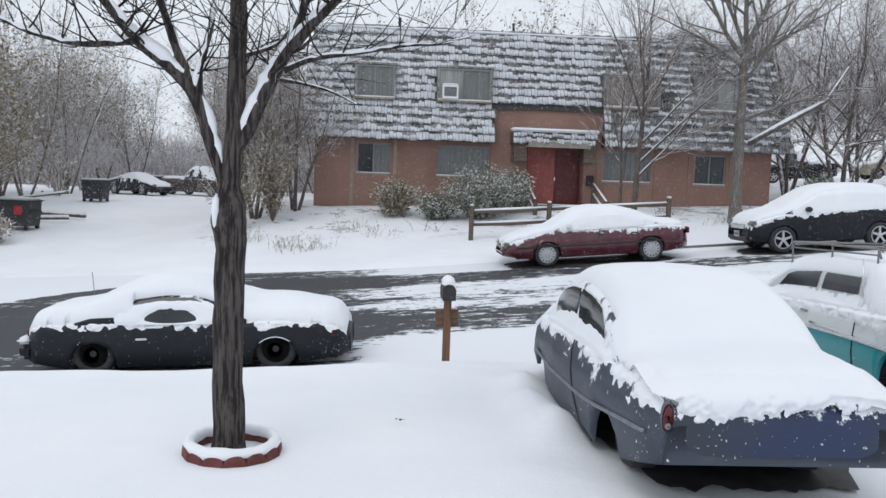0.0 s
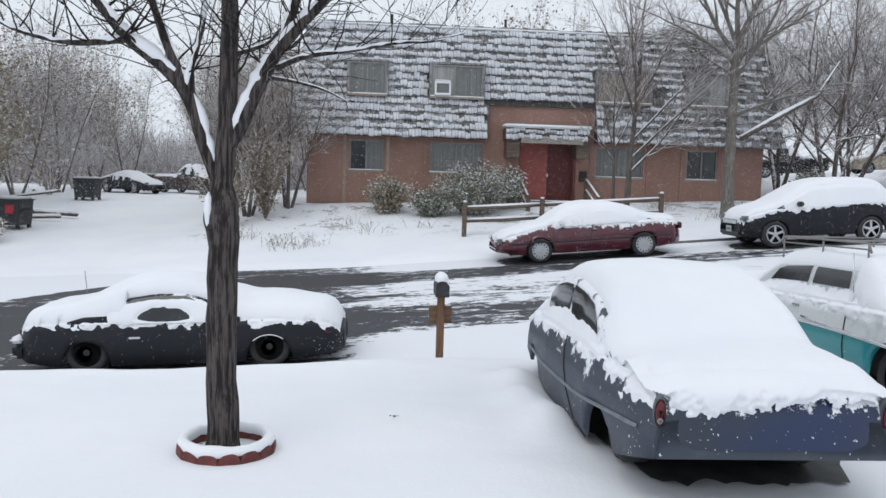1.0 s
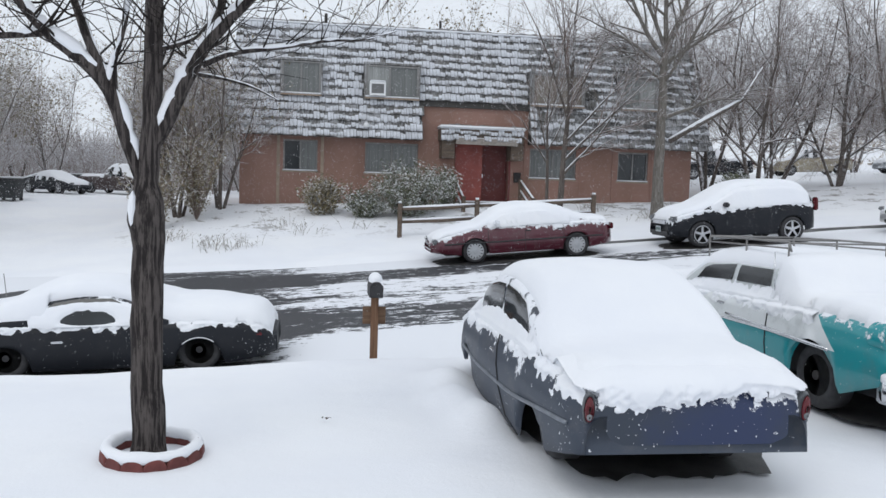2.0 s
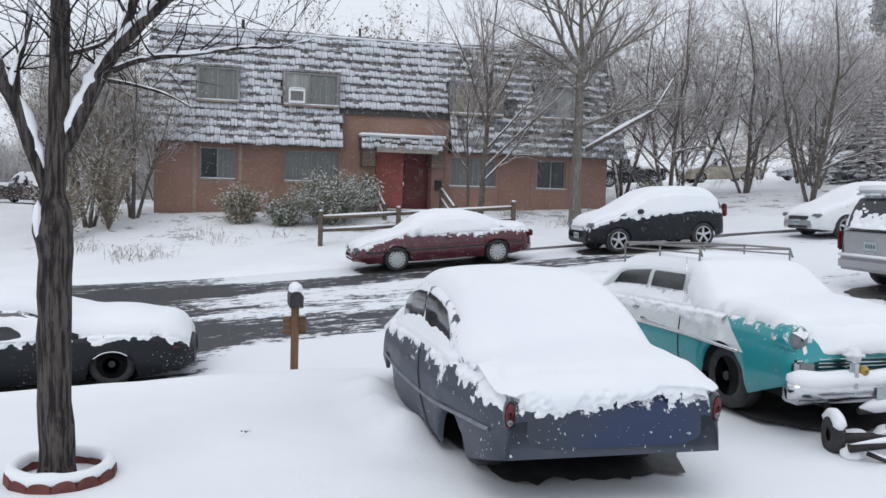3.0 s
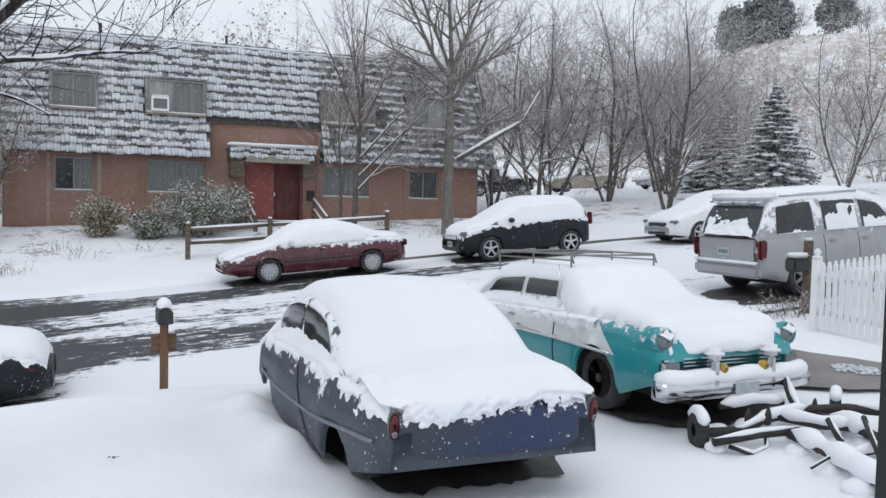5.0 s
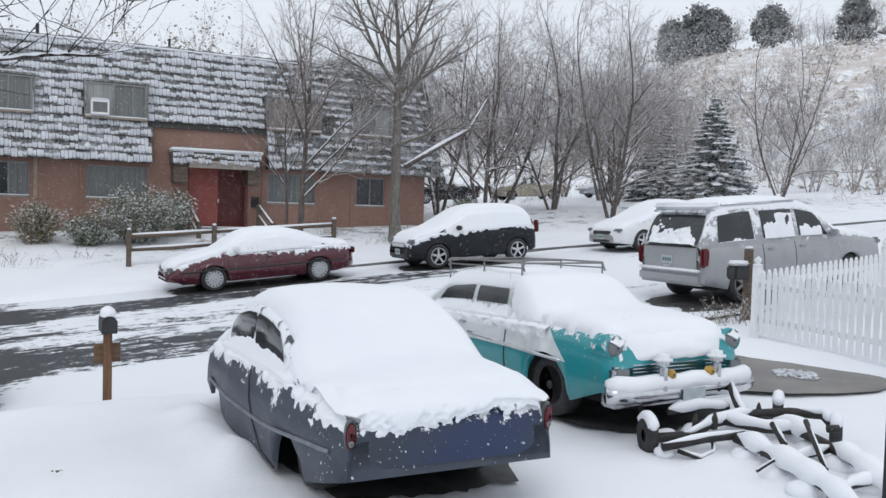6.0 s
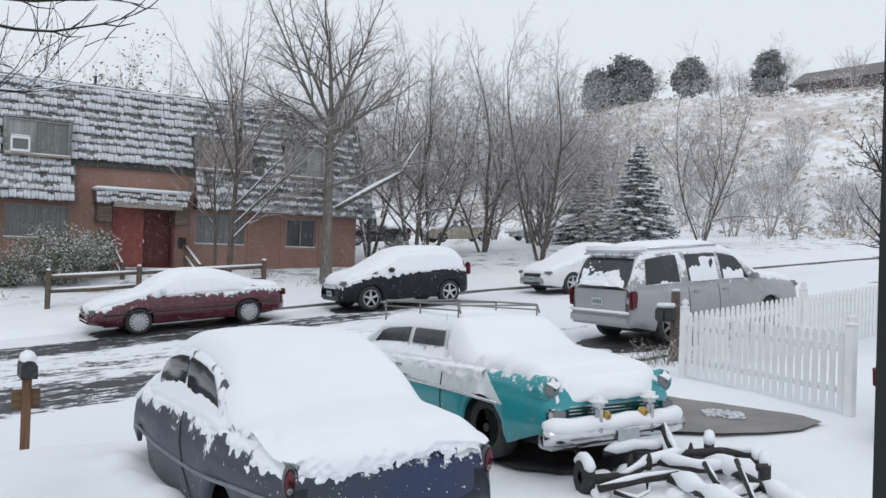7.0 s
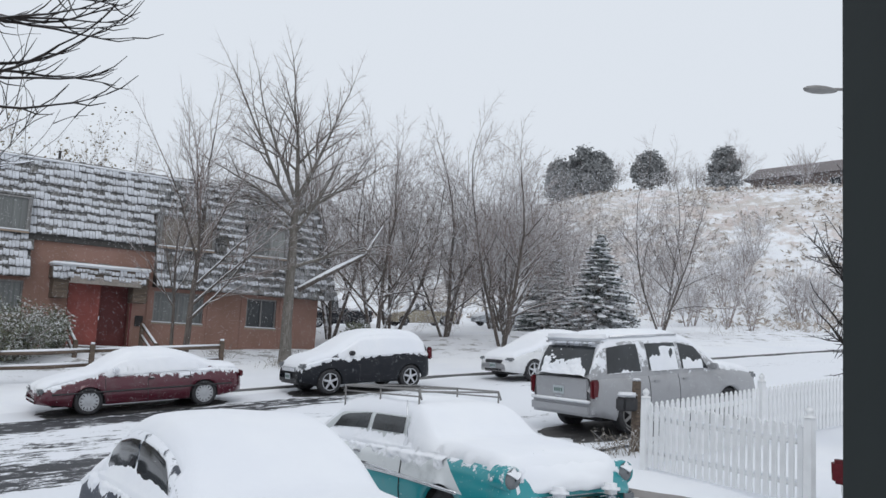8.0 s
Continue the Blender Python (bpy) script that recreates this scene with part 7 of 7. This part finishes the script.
for x, y, s in ((-23, 62, 0.9), (-20, 60, 0.8), (-17.5, 63, 0.9), (-14.5, 62.5, 0.8), (-11.5, 60.5, 0.8), (-8.5, 59, 0.8), (-5.5, 57, 0.9), (-3, 55, 0.8), (-18, 31.5, 0.7), (-16.6, 38.5, 0.6),
                (-16.2, 45.5, 0.7), (-18, 50.5, 0.8), (-20.5, 41, 0.8), (-15.6, 33.2, 0.55), (-9.8, 62.5, 0.9), (-13, 65, 0.9), (-21, 34, 0.8), (-19, 57, 0.9)):
    t = copy_thing(brush[int(abs(x)) % 2], pose(x, y, gz(x, y), 0, 0, x * 31))
    t.scale = (s, s, s)
V, F = [], []
for k in range(5500):
    x, y = rng.uniform(45, 118), rng.uniform(26, 92)
    z = gz(x, y)
    if z < 4 or fuzz(x, y, 0.12, 5) < -0.25:
        continue
    for _ in range(3):
        leaf(V, F, rng, Vector((x + rng.gauss(0, 0.25), y + rng.gauss(0, 0.25), z + rng.uniform(0.0, 0.5))), rng.uniform(0.2, 0.42), 0.3)
tufts = new("hill_scrub", mesh_from("hill_scrub", V, F, M_STRAW))
tagged(tufts, "dry straw-coloured scrub tufts on the snowy hillside", "grass", kind="stuff")


def round_pine(x, y, h, w, seed, trunk=2.0):
    rng = random.Random(seed)
    t = thing("pine_tree", "round-crowned pine on the hill crest, needles greyed for haze", "tree", pose(x, y, gz(x, y)), "pines on the crest")
    tube_part("trunk", [(0, 0, -0.3), (0.1, 0, h * 0.5), (0, 0.1, h * 0.9)], [0.28, 0.2, 0.06], M_GREYBARK, t)
    V, F = [], []
    for k in range(60):
        a, u = rng.uniform(0, 6.28), rng.random()
        z = trunk + (h - trunk) * u
        rr = w * math.sin(math.pi * min(0.95, 0.18 + 0.8 * u)) * rng.uniform(0.35, 1.0)
        c = Vector((math.cos(a) * rr, math.sin(a) * rr, z))
        for _ in range(150):
            leaf(V, F, rng, c + Vector((rng.gauss(0, 0.5), rng.gauss(0, 0.5), rng.gauss(0, 0.38))), rng.uniform(0.18, 0.34), 0.5)
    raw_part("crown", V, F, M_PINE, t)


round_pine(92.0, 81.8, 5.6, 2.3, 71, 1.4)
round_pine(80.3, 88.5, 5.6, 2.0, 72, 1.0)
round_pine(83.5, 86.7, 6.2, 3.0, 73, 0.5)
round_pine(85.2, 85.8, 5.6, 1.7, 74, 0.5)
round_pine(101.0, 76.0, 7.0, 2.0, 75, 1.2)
crest = copy_thing(stand[2], pose(102.5, 75.0, gz(102.5, 75.0), 0, 0, 60))
crest.scale = (0.95, 0.95, 0.85)
for x, y, sc in ((95.0, 80.5, 0.6), (98.0, 78.5, 0.6), (88.0, 85.0, 0.6), (112.0, 60.0, 0.9)):
    t = copy_thing(stand[1], pose(x, y, gz(x, y), 0, 0, x * 7))
    t.scale = (sc, sc, sc)

# dark tree by the drive whose outer twigs reach past the porch post
bare_tree("dark bare yard tree with upturned budded twigs", 14.9, 8.35, 4.9, 91, 1, 0, 0.12, M_TWIG, M_TWIG, thin=0.007, kids=(11, 5, 4, 3), first=0.42, angle=(42, 72), up=0.09, ratio=(0.34, 0.50), name="yard_tree")

# spruce with snow on every tier
spruce = thing("spruce_tree", "conical spruce with snow on every tier of boughs", "tree", pose(32.9, 32.9, gz(32.9, 32.9)))
tube_part("trunk", [(0, 0, -0.2), (0, 0, 5.0)], [0.14, 0.02], M_GREYBARK, spruce)
rng = random.Random(3)
V, F, SV, SF = [], [], [], []
for tier in range(24):
    u = tier / 23
    z, R = 0.35 + 4.6 * u, 1.95 * (1 - u) ** 0.85 + 0.10
    for b in range(max(6, int(17 * (1 - u)) + 4)):
        a = rng.uniform(0, 6.283)
        rl = R * rng.uniform(0.75, 1.12)
        d = Vector((math.cos(a), math.sin(a), -0.28))
        for k in range(int(10 + 26 * rl)):
            s = rng.random() ** 0.7
            c = Vector((0, 0, z)) + d * rl * s + Vector((rng.gauss(0, 0.09), rng.gauss(0, 0.09), rng.gauss(0, 0.05) + 0.12 * s * s))
            leaf(V, F, rng, c, rng.uniform(0.06, 0.13), 0.3)
        for k in range(int(2 + 7 * rl)):
            s = rng.uniform(0.4, 1.0)
            c = Vector((rng.gauss(0, 0.04), rng.gauss(0, 0.04), z + 0.07)) + d * rl * s + Vector((0, 0, 0.12 * s * s))
            k0 = len(SV)
            w = rng.uniform(0.07, 0.19)
            pts = [c + Vector((math.cos(q) * w, math.sin(q) * w, -0.02)) for q in (0, 1.26, 2.51, 3.77, 5.03)] + [c + Vector((0, 0, 0.055))]
            SV += pts
            SF += [(k0 + i, k0 + (i + 1) % 5, k0 + 5) for i in range(5)]
raw_part("crown", V, F, M_NEEDLE, spruce)
raw_part("snow", SV, SF, M_SNOW, spruce, "clumps of snow on the boughs", True)
spruce.scale = (1.18, 1.18, 1.06)
sp2 = copy_thing(spruce, pose(33.5, 37.5, gz(33.5, 37.5), 0, 0, 80))
sp2.scale = (1.1, 1.1, 0.95)


# ---- shrubs before the flats
def shrub(label, x, y, w, h, n, seed, mat, size=0.10, stems=26):
    rng = random.Random(seed)
    t = thing("shrub", label, "shrub", pose(x, y, gz(x, y) - 0.05))
    V, F, SV, SF = [], [], [], []
    for k in range(stems):
        a, lean = rng.uniform(0, 6.283), rng.uniform(0.1, 1.0)
        d = Vector((math.cos(a) * lean * w / h, math.sin(a) * lean * 0.8 * w / h, 1.0)).normalized()
        L = h * rng.uniform(0.75, 1.12) * (1.0 - 0.25 * lean) * (1 + 0.35 * lean)
        p, pts = Vector((0, 0, 0)), [Vector((0, 0, 0))]
        for i in range(6):
            d = (bend(rng, d, 0.14) + Vector((0, 0, -0.05 * lean))).normalized()
            p = p + d * L / 6
            pts.append(p.copy())
            if i > 0:
                for _ in range(n // (stems * 5)):
                    c = p - d * rng.uniform(0, L / 6) + Vector((rng.gauss(0, 0.11), rng.gauss(0, 0.11), rng.gauss(0, 0.11)))
                    leaf(V, F, rng, c, size * rng.uniform(0.5, 1.3), 0.28)
        add_tube(SV, SF, pts, [0.015, 0.014, 0.012, 0.01, 0.009, 0.007, 0.004], 3)
    raw_part("brushwood", SV, SF, M_GREYTWIG, t)
    raw_part("foliage", V, F, mat, t)


shrub("large frosted green shrub before the flats", 4.3, 30.0, 3.0, 1.95, 15000, 81, M_SHRUB, 0.06, 170)
shrub("frosted green shrub beside the entrance steps", 5.75, 31.0, 0.9, 1.5, 4500, 82, M_SHRUB, 0.065, 60)
shrub("low olive shrub under a window", 1.3, 30.6, 1.2, 1.25, 5200, 83, M_OLIVE, 0.075, 80)
shrub("low frosted shrub under a window", 2.7, 30.0, 1.2, 0.95, 5200, 84, M_SHRUB, 0.065, 80)
shrub("brushy olive thicket beside the flats", -3.0, 30.0, 1.3, 2.9, 4200, 85, M_OLIVE, 0.06, 70)
shrub("brushy olive thicket beside the flats", -4.2, 29.0, 1.1, 2.2, 2800, 86, M_OLIVE, 0.06, 60)
shrub("low frosted bush at the corner of the flats", 17.2, 31.0, 0.8, 1.1, 2500, 87, M_SHRUB, 0.10)
shrub("dry brown bush by the dumpster", -12.0, 28.6, 0.9, 1.0, 2500, 88, M_STRAW, 0.10)
rng = random.Random(21)
V, F = [], []
for cx, cy, n in ((-2.2, 26.3, 26), (-1.2, 26.0, 22), (-1.8, 25.4, 12), (0.6, 27.8, 14), (0.0, 28.6, 14), (2.4, 28.2, 10), (-3.2, 27.2, 18), (12.2, 27.5, 20), (15.6, 28.4, 24), (14.0, 29.5, 30), (11.2, 30.0, 30), (11.95, 11.1, 30), (11.6, 11.45, 26)):
    for k in range(n):
        x, y = cx + rng.gauss(0, 0.28), cy + rng.gauss(0, 0.2)
        z = gz(x, y)
        lean = Vector((rng.gauss(0, 0.16), rng.gauss(0, 0.16), 0.42 * rng.uniform(0.5, 1.2)))
        p = Vector((x, y, z - 0.03))
        add_tube(V, F, [p, p + lean * 0.5, p + lean + Vector((lean.x, lean.y, -0.02)) * 0.5], [0.006, 0.005, 0.003], 3, False)
        for _ in range(3):
            leaf(V, F, rng, p + lean * rng.uniform(0.4, 1.1), 0.035, 0.4)
weeds = new("dry_weeds", mesh_from("dry_weeds", V, F, leaf_material("dry_weed", (0.14, 0.12, 0.10), (0.30, 0.27, 0.23), 0.4)))
tagged(weeds, "dry brown weed stalks poking through the snow", "weeds", kind="stuff")
# a few twigs and leaves lying on the yard snow
V, F = [], []
for x, y in ((1.05, 8.1), (2.2, 8.35), (2.75, 12.1)):
    z = gz(x, y) + 0.02
    for k in range(2):
        leaf(V, F, rng, Vector((x + rng.gauss(0, 0.02), y + rng.gauss(0, 0.02), z + 0.02)), 0.022, 0.5)
    add_tube(V, F, [(x, y, z), (x + 0.025, y + 0.01, z + 0.015), (x + 0.05, y + 0.02, z + 0.01)], [0.003, 0.003, 0.002], 4)
litter = new("leaf_litter", mesh_from("leaf_litter", V, F, plain("brown_leaf", (0.10, 0.08, 0.07), 0.8)))
tagged(litter, "few dead leaves and twigs on the yard snow", "leaves", kind="stuff")
# low pipe rail and logs by the lot
logs = thing("fallen_logs", "fallen snow-topped logs at the lot's edge", "logs")
for a, b, r in (((-13.5, 35.6, 0.15), (-10.9, 34.3, 0.2), 0.09), ((-15.0, 37.0, 0.5), (-12.0, 35.6, 1.0), 0.05), ((-12.9, 33.8, 0.1), (-11.2, 33.4, 0.2), 0.07)):
    pa, pb = (a[0], a[1], gz(a[0], a[1]) + a[2]), (b[0], b[1], gz(b[0], b[1]) + b[2])
    tube_part("log", [pa, pb], r, M_GREYBARK, logs)
    tube_part("snow", [(pa[0], pa[1], pa[2] + r), (pb[0], pb[1], pb[2] + r)], r * 0.7, M_SNOW, logs)


# ---------------------------------------------------------------- roof shakes
def shake_mesh(w, seed):
    """A split shake: thicker at its butt, with a slightly ragged foot."""
    rng = random.Random(seed)
    bm = bmesh.new()
    L, t = 0.42, 0.07
    cut = [rng.uniform(-0.02, 0.02) for _ in range(3)]
    low = [(-w / 2, cut[0]), (0, cut[1]), (w / 2, cut[2])]
    f = [bm.verts.new((x, -t, z)) for x, z in low] + [bm.verts.new((w / 2, -0.012, L)), bm.verts.new((-w / 2, -0.012, L))]
    b = [bm.verts.new((x, 0.0, z)) for x, z in low] + [bm.verts.new((w / 2, 0.0, L)), bm.verts.new((-w / 2, 0.0, L))]
    bm.faces.new(f), bm.faces.new(b[::-1])
    for k in range(5):
        bm.faces.new((f[k], b[k], b[(k + 1) % 5], f[(k + 1) % 5]))
    bmesh.ops.recalc_face_normals(bm, faces=bm.faces)
    me = bpy.data.meshes.new("shake")
    bm.to_mesh(me)
    bm.free()
    me.materials.append(M_SHAKE)
    return me


n = Nodes("weathered_single_shake", 0.9, 0, 0.2)
M_SHAKE = dusted(n, n.mix(n.object_random(), (0.06, 0.058, 0.056), (0.15, 0.145, 0.135)))
shakes = [shake_mesh(w, k) for k, w in enumerate((0.20, 0.24, 0.28, 0.22))]
lean = math.degrees(math.atan(0.35))
rng = random.Random(8)
ROW = 0.318
JV, JF, SV, SF = [], [], [], []
count = 0


def shake_row(z, xa, xb, y):
    """One course of shakes with a lumpy roll of snow on it."""
    global count
    x = xa
    while x < xb - 0.1:
        k = rng.randrange(4)
        w = (0.20, 0.24, 0.28, 0.22)[k]
        w = min(w, xb - x)
        m = pose(x + w / 2, y + rng.uniform(-0.02, 0.02), z + rng.uniform(-0.03, 0.03), -lean + rng.uniform(-1.5, 1.5), 0, 0)
        if 1.5 < x < 9.4 and z > 4.6 and count < 300:
            ob = new("shake", shakes[k])
            ob.parent = building
            ob.matrix_basis = m
            count += 1
        else:
            b0 = len(JV)
            JV.extend((m @ v.co)[:] for v in shakes[k].vertices)
            JF.extend(tuple(b0 + i for i in p.vertices) for p in shakes[k].polygons)
        # snow clings to the shake's exposed face and hangs in short tongues over its butt
        thick = 0.66 + 0.5 * fuzz(x, z * 3, 0.9, 6) + rng.uniform(-0.35, 0.35) - (0.50 if x > 9.4 else 0.04)
        if thick > 0.05:
            thick = min(thick, 1.2)
            for part_w in ((-0.5, rng.uniform(-0.12, 0.12)), (None, 0.5)):
                left = part_w[0] if part_w[0] is not None else right
                right = part_w[1]
                foot = rng.uniform(-0.035, 0.035) + 0.07 * (1 - min(thick, 1))
                head = min(0.315, 0.17 + 0.17 * thick + rng.uniform(-0.03, 0.03))
                b0 = len(SV)
                for c in (0.03, 0.3, 0.7, 0.97):
                    cx = (left + (right - left) * c) * w
                    full = 1.0 if 0.2 < c < 0.8 else 0.35
                    low = foot + (0.0 if full == 1 else 0.035) + rng.uniform(-0.012, 0.012)
                    for yy, zz in ((-0.066, low), (-0.074 - 0.022 * thick * full, low + 0.03), (-0.058 - 0.022 * thick * full, (low + head) * 0.55), (-0.028, head)):
                        SV.append((m @ Vector((cx, yy, zz)))[:])
                for i in range(3):
                    for j in range(3):
                        SF.append((b0 + i * 4 + j, b0 + i * 4 + j + 1, b0 + (i + 1) * 4 + j + 1, b0 + (i + 1) * 4 + j))
        x += w + 0.008


def spans(z):
    """The stretches of a course that no window or recess interrupts."""
    low, high = z, z + 0.33
    gaps = [(a - 0.08, b + 0.08) for a, b, c, d in upper if low < d + 0.02 and high > c + 0.05]
    if z < 4.9:
        gaps.append((SPLIT_L, SPLIT_R))
    x, out = RX0 + hip(z), []
    for a, b in sorted(gaps):
        out.append((x, a))
        x = b
    return out + [(x, RX1 - hip(z))]


for r in range(14):
    z = 3.60 + ROW * r
    for a, b in spans(z):
        if b - a > 0.15:
            shake_row(z, a, b, mansard_y(z) + 0.065)
for a, b, zs_ in ((5.72, 9.0, (3.64, 3.86)),):
    for z in zs_:
        shake_row(z, a, b, 32.24 if z < 3.8 else 32.26)
rest = raw_part("shake_cladding", JV, JF, M_SHINGLE, building)
tagged(rest, "rows of weathered grey shakes", kind="stuff")
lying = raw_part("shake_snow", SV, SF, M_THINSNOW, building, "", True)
tagged(lying, "lumpy snow lying on every course of shakes", kind="stuff")

# ---------------------------------------------------------------- falling snow, which also makes the haze
flake_rng = np.random.default_rng(99)
N = 190000
fd = 3.0 + 57 * flake_rng.random(N) ** 0.5
fa = np.radians(flake_rng.uniform(-30, 68, N))
fx, fy = 0.85 + fd * np.sin(fa), 0.85 + fd * np.cos(fa)
low = ground_z(fx, fy) + 0.15
fz = low + flake_rng.random(N) * (2.4 + 0.21 * fd - low)
# size grows with distance, so the far flakes veil things like haze
fs = flake_rng.uniform(0.5, 1.3, N) * (0.0019 + 0.0000088 * fd ** 2)
# each flake is a small tilted lozenge
ua = flake_rng.normal(size=(N, 3))
ua /= np.linalg.norm(ua, axis=1)[:, None]
ub = np.cross(ua, flake_rng.normal(size=(N, 3)))
ub /= np.linalg.norm(ub, axis=1)[:, None]
fc = np.stack([fx, fy, fz], 1)
V = np.stack([fc - ua * fs[:, None], fc - ub * fs[:, None], fc + ua * fs[:, None], fc + ub * fs[:, None]], 1).reshape(-1, 3)
F = np.arange(4 * N).reshape(-1, 4).tolist()
flakes = new("snowfall", mesh_from("snowfall", V, F, M_SNOW))
tagged(flakes, "fine falling snowflakes, enlarged with distance to stand in for haze", "snow", kind="stuff")
